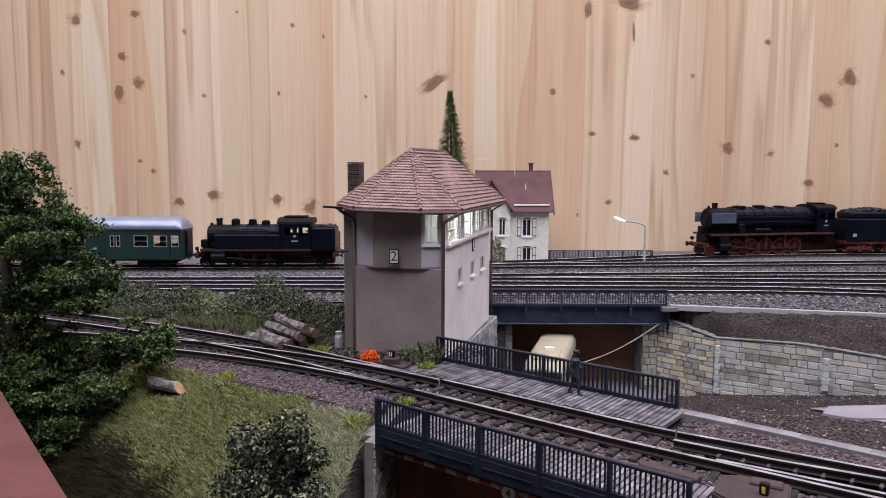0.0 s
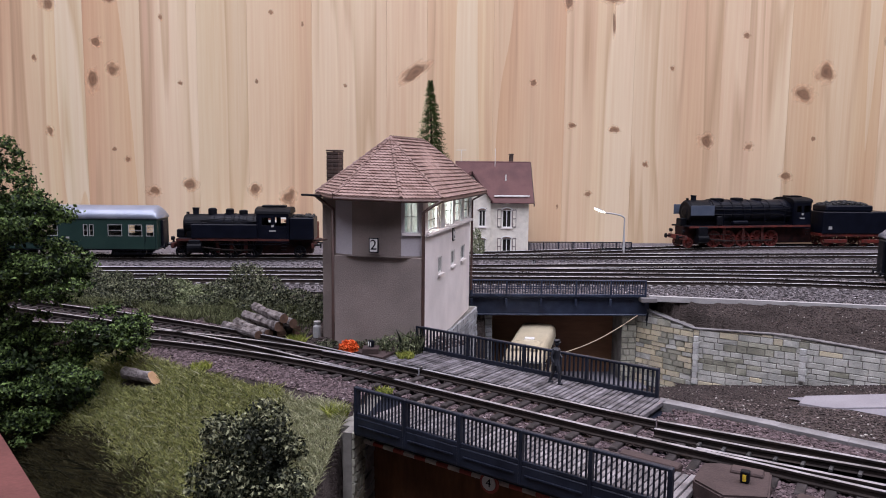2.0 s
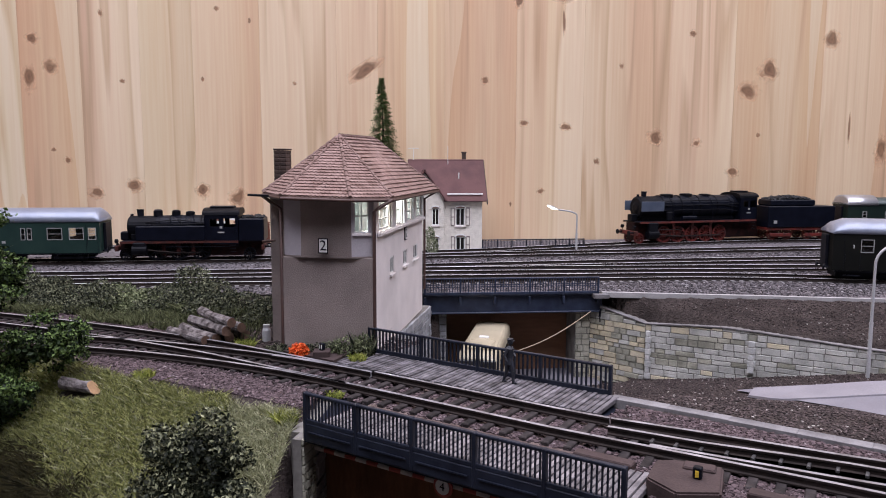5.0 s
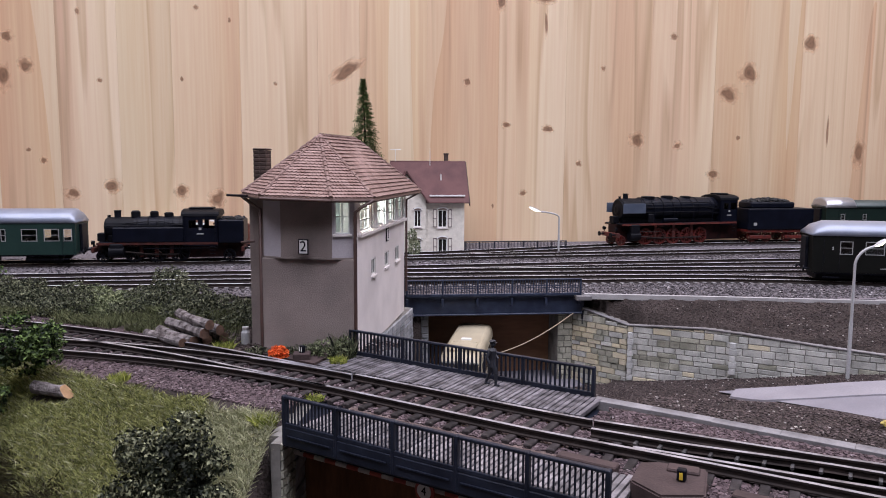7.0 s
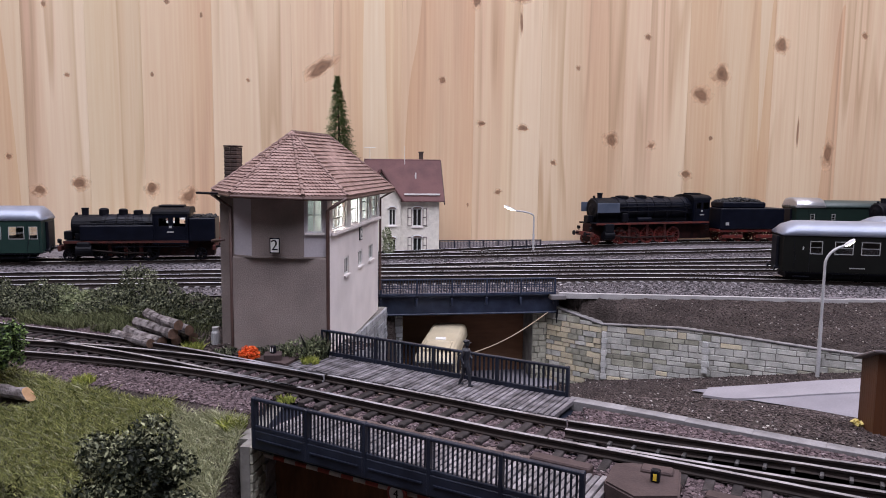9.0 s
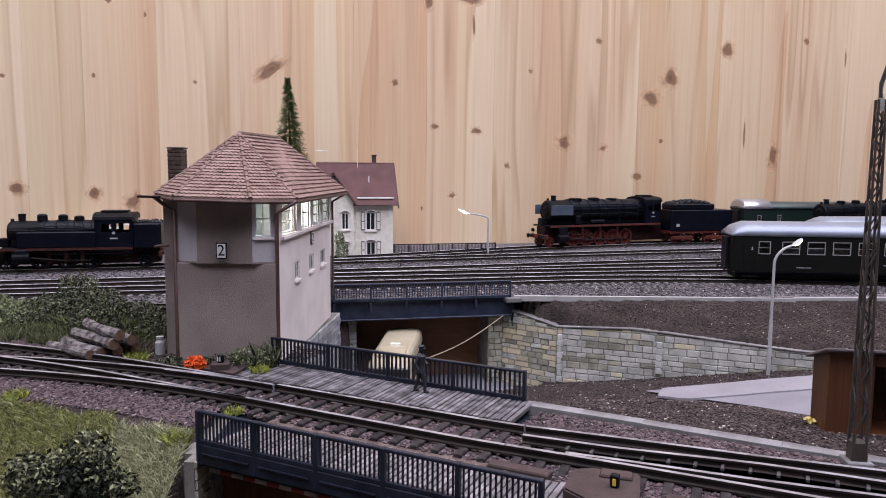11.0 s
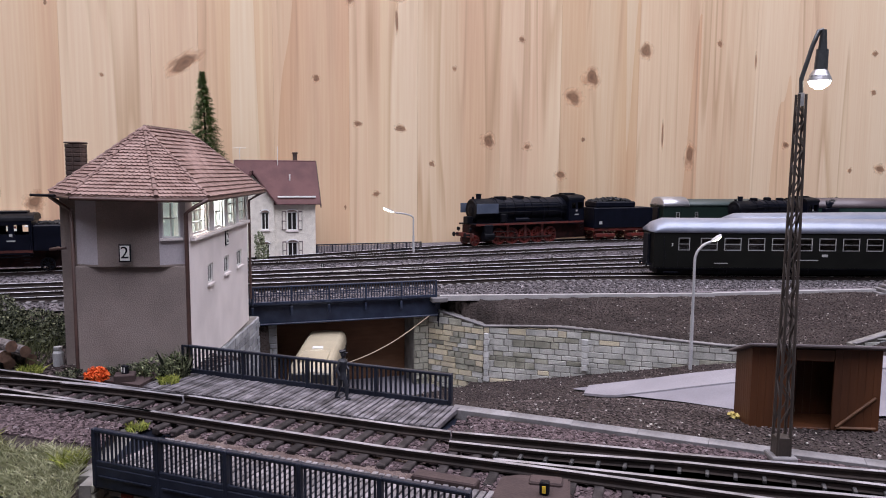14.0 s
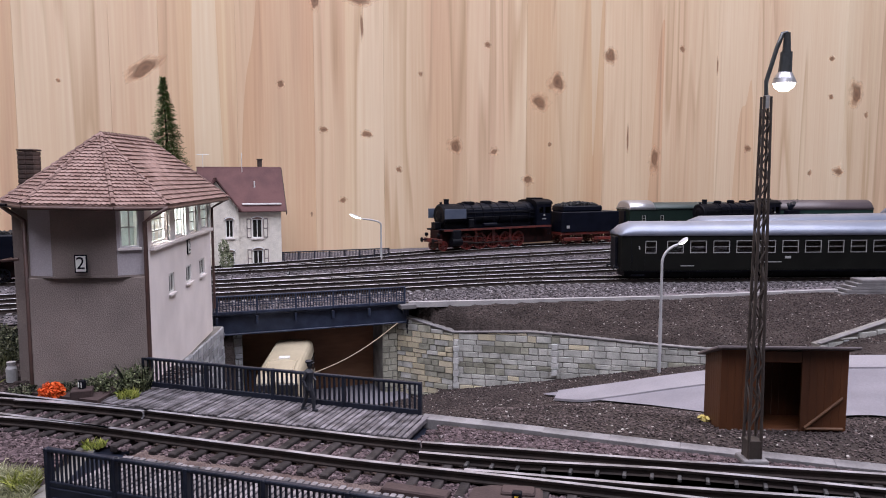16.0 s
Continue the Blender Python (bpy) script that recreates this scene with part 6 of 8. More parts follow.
mainw = [(0.0716, 0.0799, 0.0272, 0.0430), (0.0718, 0.0801, 0.0026, 0.0172)]
bm = bmesh.new()
wall_with_holes(bm, 0.0605, 0.0955, -0.004, 0.053, mainw, 0.0012, front)
part("wall", bm, M_HOUSE, house)
for h in mainw:
    window(house, *h, front, 2, 1, M_WHITE, bar=0.0008, depth=0.0004, back=M_DARK)
    bm = bmesh.new()
    box(bm, h[0] - 0.0004, h[1] + 0.0004, -0.0006, 0.0002, h[3], h[3] + 0.0018, bevel=0.0003)
    part("lintel", bm, M_LINTEL, house)
    arch_head(h, 0.0)
    for x in (h[0] - 0.0044, h[1] + 0.0008):
        bm = bmesh.new()
        box(bm, x, x + 0.0036, -0.0006, -0.0001, h[2] + 0.0002, h[3] + 0.0006, bevel=0.0001)
        sh = part("shutter", bm, M_SHUT, house)
        bm = bmesh.new()
        box(bm, x + 0.0006, x + 0.0030, -0.0008, -0.0006, h[2] + 0.001, (h[2] + h[3]) / 2 - 0.0004)
        box(bm, x + 0.0006, x + 0.0030, -0.0008, -0.0006, (h[2] + h[3]) / 2 + 0.0004, h[3] - 0.0004)
        part("panel", bm, M_HOUSE, sh)
wingw = [(0.0501, 0.0564, 0.0282, 0.0430), (0.0503, 0.0566, 0.0020, 0.0165), (0.0310, 0.0373, 0.0282, 0.0430)]
bm = bmesh.new()
wall_with_holes(bm, 0.0265, 0.0605, -0.004, 0.053, wingw, 0.0012, wing)
bm.faces.new([bm.verts.new(p) for p in ((0.0265, -0.004, 0.053), (0.0605, -0.004, 0.053), (0.0435, -0.004, 0.074))])
part("wall", bm, M_HOUSE, house)
for h in wingw:
    window(house, *h, wing, 2, 1, M_WHITE, bar=0.0008, depth=0.0004, back=M_DARK)
    bm = bmesh.new()
    box(bm, h[0] - 0.0008, h[1] + 0.0008, -0.0048, -0.0038, h[3], h[3] + 0.0018, bevel=0.0004)
    part("lintel", bm, M_LINTEL, house)
    arch_head(h, -0.004)
bm = bmesh.new()
box(bm, 0.0593, 0.0605, -0.0027, 0.0, -0.004, 0.053)
part("wall", bm, M_HOUSE, house)
bm = bmesh.new()
sidew = [(0.010, 0.016, 0.0272, 0.0430), (0.010, 0.016, 0.002, 0.0172)]
wall_with_holes(bm, 0.0013, 0.050, -0.004, 0.053, sidew, 0.0012, lambda u, w, z: (0.0955 - w, u, z))
bm.faces.new([bm.verts.new(p) for p in ((0.0955, 0.0013, 0.053), (0.0955, 0.050, 0.053), (0.0955, 0.0256, 0.083))])
part("wall", bm, M_HOUSE, house)
for h in sidew:
    window(house, *h, lambda u, w, z: (0.0955 - w, u, z), 2, 1, M_WHITE, bar=0.0008, depth=0.0004, back=M_DARK)
    bm = bmesh.new()
    box(bm, 0.0955, 0.0961, h[1] + 0.0006, h[1] + 0.004, h[2], h[3])
    part("shutter", bm, M_SHUT, house)


def slab_roof(bm, a, b, c, d, th):
    """A thick roof plane through four points, outer side up."""
    a, b, c, d = [Vector(p) for p in (a, b, c, d)]
    n_ = (b - a).cross(d - a).normalized() * th
    vs = [bm.verts.new(p) for p in (a, b, c, d)] + [bm.verts.new(p - n_) for p in (a, b, c, d)]
    for f in ((0, 1, 2, 3), (7, 6, 5, 4), (0, 4, 5, 1), (1, 5, 6, 2), (2, 6, 7, 3), (3, 7, 4, 0)):
        bm.faces.new([vs[i] for i in f])


bm = bmesh.new()
slab_roof(bm, (0.030, -0.0035, 0.0500), (0.0995, -0.0035, 0.0500), (0.0995, 0.0256, 0.0866), (0.030, 0.0256, 0.0866), 0.0012)
part("roof", bm, M_HROOF, house)
bm = bmesh.new()
slab_roof(bm, (0.0995, 0.0547, 0.0500), (0.030, 0.0547, 0.0500), (0.030, 0.0256, 0.0866), (0.0995, 0.0256, 0.0866), 0.0012)
part("roof", bm, M_HROOF, house)
bm = bmesh.new()
slab_roof(bm, (0.0630, -0.0075, 0.0505), (0.0630, 0.016, 0.0505), (0.0435, 0.020, 0.0775), (0.0435, -0.0075, 0.0775), 0.0012)
part("roof", bm, M_HROOF, house)
bm = bmesh.new()
slab_roof(bm, (0.0435, -0.0075, 0.0775), (0.0435, 0.020, 0.0775), (0.0240, 0.016, 0.0505), (0.0240, -0.0075, 0.0505), 0.0012)
part("roof", bm, M_HROOF, house)
bm = bmesh.new()
slab_roof(bm, (0.0995, -0.0042, 0.0480), (0.1003, -0.0042, 0.0480), (0.1003, 0.0256, 0.0862), (0.0995, 0.0256, 0.0862), 0.0026)
part("verge_board", bm, M_BRICKDARK, house, "dark brown verge board")
bm = bmesh.new()
box(bm, 0.0640, 0.0960, -0.0012, -0.0002, 0.0548, 0.0562, bevel=0.0002)
part("snow_guard", bm, M_WHITE, house)
bm = bmesh.new()
box(bm, 0.0605, 0.0992, -0.0046, -0.0034, 0.0490, 0.0500, bevel=0.0002)
part("gutter", bm, M_HROOF, house)
bm = bmesh.new()
box(bm, 0.0805, 0.0841, 0.0285, 0.0321, 0.076, 0.0925, bevel=0.0002)
box(bm, 0.0800, 0.0846, 0.0280, 0.0326, 0.0925, 0.0937, bevel=0.0002)
part("chimney", bm, M_BRICKDARK, house)
tube_line([(0.0665, 0.022, 0.082), (0.0665, 0.022, 0.0985)], 0.00025, "aerial", M_WHITE, house)
tube_line([(0.0350, 0.022, 0.086), (0.0350, 0.022, 0.0965)], 0.00025, "aerial", M_WHITE, house)
tube_line([(0.0300, 0.022, 0.0965), (0.0400, 0.022, 0.0965)], 0.00025, "aerial", M_WHITE, house)
tube_line([(0.0755, 0.012, 0.069), (0.0755, 0.012, 0.0745)], 0.0006, "vent_pipe", M_WHITE, house)

# ---- unfinished brick house ----
M_REDBRICK = mat("red_brick", (0.20, 0.080, 0.060), (0.145, 0.058, 0.045), 0.85, 0, 300, 1800, 0.4, 0.0003, vary=0.25)
RA, RB, RC = Vector((-0.2014, 0.675, 0)), Vector((-0.1163, 0.648, 0)), Vector((-0.0985, 0.698, 0))  # front left, corner, side end
RU, RV = (RB - RA).normalized(), (RC - RB).normalized()
ruin = empty("unfinished_house", Matrix.Translation(RB + Vector((0, 0, yard_z(0.655) - 0.005))), "unfinished red brick house on a white base", "building")


def brick_run(p, d, length, top, z0, name, thick=0.0016):
    """Courses of little bricks from p along d, as high as top(f) says along the run."""
    bm = bmesh.new()
    ang = Matrix.Translation(p) @ Matrix.Rotation(math.atan2(d.y, d.x), 4, "Z")
    r = 0
    while r < 14:
        z, x = z0 + r * 0.00172, -(r % 2) * 0.0016
        while x < length:
            x0, x1 = max(0.0, x), min(length, x + 0.0031)
            if x1 - x0 > 0.0006 and z + 0.0015 < z0 + top((x0 + x1) / 2 / length):
                box(bm, x0, x1, 0.0, thick, z, z + 0.00155, ang)
            x += 0.0033
        r += 1
    w = part(name, bm, M_REDBRICK, ruin)
    w["kind"] = "stuff"


bm = bmesh.new()
FRL, SDL = (RB - RA).length, (RC - RB).length
corner = [Vector((0, 0, 0)), RV * SDL, RV * SDL - RU * FRL, -RU * FRL]
prism(bm, [tuple(v.xy) for v in corner], -0.002, 0.0086)
prism(bm, [tuple(v.xy) for v in (-RU * 0.034 - RV * 0.005, -RU * 0.034, -RU * FRL, -RU * FRL - RV * 0.005)], -0.002, 0.0060)
part("base", bm, M_WHITE, ruin, "white base slab with a step")
bm = bmesh.new()
hatch = RV * SDL * 0.62 + Vector((RV.y, -RV.x, 0)) * 0.0002
box(bm, -0.0018, 0.0018, -0.0002, 0.0004, 0.0030, 0.0058, Matrix.Translation(hatch) @ Matrix.Rotation(math.atan2(RV.y, RV.x), 4, "Z"))
part("cellar_hatch", bm, M_DARK, ruin)
brick_run(-RU * FRL, RU, FRL, ramp((0, 0.10, 0.101, 0.15, 0.151, 0.21, 0.27, 0.60, 0.601, 0.72, 0.721, 0.90, 0.901, 1), (0.018, 0.018, 0.003, 0.003, 0.018, 0.018, 0.0095, 0.0095, 0.0118, 0.0118, 0.0095, 0.0095, 0.0145, 0.0160)), 0.0087, "brick_wall")
brick_run(RV * 0.0018, RV, SDL - 0.0018, ramp((0, 0.18, 0.181, 0.40, 0.401, 0.62, 0.621, 0.80, 0.801, 1), (0.0155, 0.0155, 0.0115, 0.0115, 0.0165, 0.0165, 0.0125, 0.0125, 0.0215, 0.0215)), 0.0087, "brick_wall")
brick_run(RV * (SDL - 0.003) - RU * FRL * 0.60, RU, FRL * 0.58, ramp((0, 0.14, 0.141, 0.38, 0.381, 0.72, 0.721, 1), (0.0235, 0.0235, 0.010, 0.010, 0.0215, 0.0215, 0.0150, 0.0215)), 0.0087, "brick_wall")
brick_run(-RU * FRL * 0.72 + RV * 0.02, RU, FRL * 0.16, ramp((0, 0.5, 1), (0.0235, 0.021, 0.012)), 0.0087, "brick_wall")
for f, w_, h_, v_ in ((0.30, 0.007, 0.019, 0.020), (0.52, 0.010, 0.021, 0.040), (0.90, 0.006, 0.021, 0.044)):
    bm = bmesh.new()
    box(bm, -w_ / 2, w_ / 2, 0, 0.0016, 0.0087, 0.0087 + h_, Matrix.Translation(-RU * FRL * (1 - f) + RV * v_) @ Matrix.Rotation(math.atan2(RU.y, RU.x), 4, "Z"), bevel=0.0002)
    part("inner_wall", bm, M_WHITE, ruin)
for f, w_, v_ in ((0.40, 0.024, 0.030), (0.66, 0.012, 0.046), (0.92, 0.012, 0.046)):
    bm = bmesh.new()
    box(bm, -w_ / 2, w_ / 2, -0.0012, 0.0016, 0.0308, 0.0322, Matrix.Translation(-RU * FRL * (1 - f) + RV * v_) @ Matrix.Rotation(math.atan2(RU.y, RU.x), 4, "Z"), bevel=0.0002)
    part("beam", bm, M_WHITE, ruin, "white beam over an opening")
lad = part("ladder", bmesh.new(), M_WHITE, ruin, "small white ladder")
LA, LB = -RU * FRL * 0.70 - RV * 0.0006, -RU * FRL * 0.62 + RV * 0.006
for dx in (0, 0.0046):
    tube_line([LA + RU * dx + Vector((0, 0, 0.0160)), LB + RU * dx + Vector((0, 0, 0.0330))], 0.0004, "ladder_rail", M_WHITE, lad)
for i in range(8):
    o = LA.lerp(LB, 0.05 + i * 0.12) + Vector((0, 0, 0.0160 + 0.0170 * (0.05 + i * 0.12)))
    tube_line([o, o + RU * 0.0046], 0.00028, "rung", M_WHITE, lad)

# rear railing by the house
rf = empty("rear_railing", Matrix.Translation((0, 0, yard_z(0.665) - 0.001)), "thin dark railing on a blue-grey beam by the wall", "railing")
railing(rf, (0.0845, 0.668), (0.1945, 0.672), 0.0010, 0.0100, 9, 80, bar_r=0.00018)
bm = bmesh.new()
box(bm, 0.0845, 0.1945, 0.6675, 0.6715, -0.001, 0.0012, bevel=0.0003)
part("beam", bm, M_STEEL, rf)

# ---- street furniture ----
M_POSTGREY = mat("grey_lamp_post", (0.42, 0.42, 0.43), (0.36, 0.36, 0.37), 0.45, 0.0, 100, 1500, 0.05, 0.0001)
M_MAST = mat("brown_grey_mast", (0.072, 0.057, 0.049), (0.045, 0.036, 0.032), 0.6, 0.3, 150, 1500, 0.2, 0.0002)
M_LIT = glow("lit_lamp_glass", (1.0, 0.90, 0.74), 9.0)
M_LITWHITE = glow("lit_white_glass", (1.0, 0.96, 0.92), 5.0)
M_DARKMETAL = mat("dark_lamp_metal", (0.10, 0.11, 0.115), (0.06, 0.065, 0.07), 0.35, 0.4, 150, 1500, 0.1, 0.0001)


def street_lamp(base, height, arm, label, head_mat, tilt=0.35):
    """A slim post that bends over into a lit head; arm is the head's offset in plan."""
    x, y, z = base
    k = empty("street_lamp", Matrix.Translation(base), label, "street lamp", "street lamps")
    bm = bmesh.new()
    cyl(bm, (0, 0, -0.002), (0, 0, height * 0.42), 0.0010, 0.0010, 16)
    cyl(bm, (0, 0, height * 0.42), (0, 0, height * 0.84), 0.0008, 0.0007, 16)
    part("post", bm, M_POSTGREY, k)
    bow = [(0.60 * (1 - math.cos(a)) / (1 - math.cos(1.3)), math.sin(a) / math.sin(1.3)) for a in np.linspace(0, 1.3, 11)]
    pts = [Vector((arm[0] * f, arm[1] * f, height * (0.84 + 0.14 * g))) for f, g in bow]
    tube_line(pts, 0.0007, "bracket", M_POSTGREY, k)
    d = Vector((arm[0], arm[1], 0)).normalized()
    e = Vector((-d.y, d.x, 0))
    a, b = pts[-1], Vector((arm[0], arm[1], height * 1.02 + tilt * 0.002))
    bm = bmesh.new()
    rows = []
    for f, w, h in ((0, 0.0007, 0.0006), (0.2, 0.0014, 0.0010), (0.6, 0.0020, 0.0013), (0.9, 0.0015, 0.0010), (1.0, 0.0006, 0.0005)):
        o = a.lerp(b, f)
        rows.append([bm.verts.new(o + e * math.cos(t) * w + Vector((0, 0, math.sin(t) * h))) for t in np.linspace(0, math.pi, 7)])
    for r, q in zip(rows, rows[1:]):
        for i in range(6):
            bm.faces.new((r[i], q[i], q[i + 1], r[i + 1]))
    hd = part("head", bm, M_POSTGREY, k, smooth=True)
    bm = bmesh.new()
    rows = []
    for f, w, h in ((0.12, 0.0007, 0.0003), (0.3, 0.0014, 0.0011), (0.6, 0.0019, 0.0016), (0.9, 0.0014, 0.0011), (1.0, 0.0005, 0.0003)):
        o = a.lerp(b, f)
        rows.append([bm.verts.new(o + e * math.cos(t) * w - Vector((0, 0, math.sin(t) * h))) for t in np.linspace(0, math.pi, 7)])
    for r, q in zip(rows, rows[1:]):
        for i in range(6):
            bm.faces.new((r[i], r[i + 1], q[i + 1], q[i]))
    part("glass", bm, head_mat, hd, "glowing lamp glass")
    return k


street_lamp((0.2572, 0.3575, -0.0292), 0.0720, (0.0135, -0.0035), "grey street lamp with lit head beside the road", M_LIT)
street_lamp((0.1835, 0.658, 0.0045), 0.0380, (-0.0290, -0.004), "grey street lamp with lit head beside the yard", M_LITWHITE, 1.5)

# lattice mast with a lit lamp
mast = empty("lattice_mast_lamp", Matrix.Translation((0.1572, 0.1846, 0.0)) @ Matrix.Rotation(radians(-20), 4, "Z"), "tall lattice mast with a lit yard lamp", "yard lamp")
bm = bmesh.new()
box(bm, -0.0034, 0.0034, -0.0034, 0.0034, -0.001, 0.0008, bevel=0.0003)
part("foot", bm, M_KERB, mast)
MH = 0.0985
hw = lambda z: 0.0017 - 0.0008 * z / MH
for sx in (-1, 1):
    for sy in (-1, 1):
        bm = bmesh.new()
        w0, w1 = hw(0), hw(MH)
        for (a, b) in (((sx * w0, sy * w0), (sx * w1, sy * w1)),):
            cyl(bm, (a[0], a[1], 0.0008), (b[0], b[1], MH), 0.00044, 0.00034, 6)
        part("leg", bm, M_MAST, mast)
bm = bmesh.new()
box(bm, -0.0020, 0.0020, -0.0020, 0.0020, 0.0008, 0.0060, bevel=0.0002)
part("base_plate", bm, M_MAST, mast)
z, flip = 0.0095, 1
while z < MH - 0.006:
    w = hw(z)
    n_ = z + w * 3.8
    w2 = hw(n_)
    bm = bmesh.new()
    for sy in (-1, 1):
        cyl(bm, (-flip * w, sy * w, z), (flip * w2, sy * w2, n_), 0.00022, 0.00022, 5)
        cyl(bm, (sy * w, flip * w, z), (sy * w2, -flip * w2, n_), 0.00022, 0.00022, 5)
    part("brace", bm, M_MAST, mast)
    z, flip = n_, -flip
tube_line([(0.0, 0, MH - 0.002), (-0.0002, 0, MH + 0.004), (0.0022, 0, MH + 0.0125), (0.0036, 0, MH + 0.0162), (0.0048, 0, MH + 0.0164)], 0.0006, "bracket", M_DARKMETAL, mast)
bm = bmesh.new()
cyl(bm, (0.0048, 0, MH + 0.0115), (0.0048, 0, MH + 0.0165), 0.0011, 0.0008, 14)
cyl(bm, (0.0046, 0, MH + 0.0062), (0.0048, 0, MH + 0.0115), 0.0017, 0.0015, 14)
part("lamp_neck", bm, M_DARKMETAL, mast, smooth=False)
bm = bmesh.new()
cyl(bm, (0.0045, 0, MH + 0.0034), (0.0045, 0, MH + 0.0046), 0.0030, 0.0026, 24)
cyl(bm, (0.0045, 0, MH + 0.0046), (0.0046, 0, MH + 0.0062), 0.0026, 0.0018, 24)
part("lamp_hood", bm, M_SILVER, mast, "silver lamp hood", smooth=False)
bm = bmesh.new()
cyl(bm, (0.0045, 0, MH + 0.0024), (0.0045, 0, MH + 0.0034), 0.0024, 0.0028, 20)
cyl(bm, (0.0045, 0, MH + 0.0014), (0.0045, 0, MH + 0.0024), 0.0010, 0.0024, 20)
part("lamp_glass", bm, M_LIT, mast, "glowing lamp glass")
bm = bmesh.new()
box(bm, -0.0006, 0.0006, -0.0006, 0.0006, MH - 0.003, MH + 0.0004)
part("socket", bm, M_POSTGREY, mast)

# open wooden shed
SHM = Matrix.Translation((0.1741, 0.2165, -0.0075)) @ Matrix.Rotation(radians(-23.5), 4, "Z")  # near left corner, x along the open front
shed = empty("wooden_shed", SHM, "small open brown wooden shed with flat roof", "shed")
SW, SDp, SH_ = 0.0400, 0.0165, 0.0298
FALL = 0.34
rnd = random.Random(3)


def plank(x0, x1, y0, y1, z0):
    """An upright shed plank whose top follows the roof's fall."""
    bm = bmesh.new()
    box(bm, x0, x1, y0, y1, z0, SH_, bevel=0.00005)
    for v in bm.verts:
        if v.co.z > SH_ * 0.8:
            v.co.z -= FALL * v.co.y
    part("plank", bm, M_BROWNWOOD, shed)


for i in range(7):
    y0 = 0.0009 + (SDp - 0.0018) * i / 7
    for x0 in (0.0, SW - 0.0008):
        plank(x0, x0 + 0.0008, y0, y0 + (SDp - 0.0018) / 7 - 0.00004, 0.0)
for i in range(16):
    x0 = SW * i / 16
    plank(x0, x0 + SW / 16 - (0.00016 if 6 < i < 10 else 0.00004), SDp - 0.0008, SDp, 0.001 + rnd.uniform(0, 0.0006))
for a, b in ((0.0, 0.0135), (0.0255, SW)):
    n_ = 6
    for i in range(n_):
        x0 = a + (b - a) * i / n_
        plank(x0, x0 + (b - a) / n_ - 0.00004, 0.0, 0.0008, 0.0015)
bm = bmesh.new()
box(bm, 0.0136, 0.0254, 0.0, 0.0008, SH_ - 0.004, SH_ - 0.0004, bevel=0.0001)
part("lintel", bm, M_BROWNWOOD, shed)
bm = bmesh.new()
box(bm, 0.0009, SW - 0.0009, 0.0010, SDp - 0.001, 0.0016, 0.0035, bevel=0.0002)
part("floor", bm, M_BROWNWOOD, shed)
M_BRACE = mat("worn_brown_brace", (0.11, 0.048, 0.020), (0.075, 0.032, 0.014), 0.6, 0, 200, 1500, 0.2, 0.0002)
tube_line([(0.0268, -0.0005, 0.0045), (SW - 0.0015, -0.0005, 0.0145)], 0.0006, "brace", M_BRACE, shed, 4)
tube_line([(0.0268, -0.0005, 0.0042), (SW - 0.0012, -0.0005, 0.0042)], 0.0006, "brace", M_BRACE, shed, 4)
bm = bmesh.new()
box(bm, -0.0022, SW + 0.0024, -0.0030, SDp + 0.0020, SH_ + 0.0001, SH_ + 0.0010, bevel=0.0002)
for v in bm.verts:
    v.co.z -= FALL * v.co.y
part("roof", bm, mat("grey_felt_roof", (0.21, 0.18, 0.185), (0.15, 0.13, 0.135), 0.85, 0, 80, 1500, 0.3, 0.0003), shed, "grey felt roof")
bm = bmesh.new()
for i in range(9):
    a = Euler((rnd.random() * 3, rnd.random() * 3, rnd.random() * 3)).to_matrix().to_4x4()
    r = rnd.uniform(0.0004, 0.0009)
    box(bm, -r, r, -r, r, -r * 0.6, r * 0.6, Matrix.Translation((rnd.uniform(-0.002, 0.001), rnd.uniform(-0.001, 0.001), 0.0007 + rnd.uniform(0, 0.001))) @ a)
yl = part("yellow_sponge", bm, mat("yellow_flock", (0.68, 0.57, 0.20), (0.60, 0.48, 0.16), 0.9, 0, 300, 2000, 0.3, 0.0003))
yl.matrix_world = Matrix.Translation(SHM @ Vector((-0.0011, 0.0105, 0.002)))
tagged(yl, "crumbs of yellow flock beside the shed", "debris", kind="stuff")

# ---- model figure on the walkway ----
M_FIG = mat("dark_blue_uniform", (0.022, 0.024, 0.034), (0.012, 0.013, 0.019), 0.6, 0, 200, 1500, 0.1, 0.0001)
bm = bmesh.new()
for hip, knee, foot in (((-0.0005, 0.0002, 0.0090), (-0.0009, 0.0002, 0.0046), (-0.0024, 0.0003, 0.0008)), ((0.0006, -0.0002, 0.0090), (0.0018, -0.0002, 0.0048), (0.0020, -0.0003, 0.0006))):
    cyl(bm, foot, knee, 0.00055, 0.00075, 8)
    cyl(bm, knee, hip, 0.00075, 0.00095, 8)
    cyl(bm, (foot[0] - 0.0004, foot[1], 0.0004), (foot[0] + 0.0014, foot[1], 0.0004), 0.00055, 0.00040, 8)
cyl(bm, (0, 0, 0.0072), (0.0001, 0, 0.0098), 0.00165, 0.00135, 12)
cyl(bm, (0.0001, 0, 0.0098), (0.0002, 0, 0.0132), 0.00135, 0.00165, 12)
cyl(bm, (0.0002, 0, 0.0132), (0.0003, 0, 0.0142), 0.00165, 0.00055, 12)
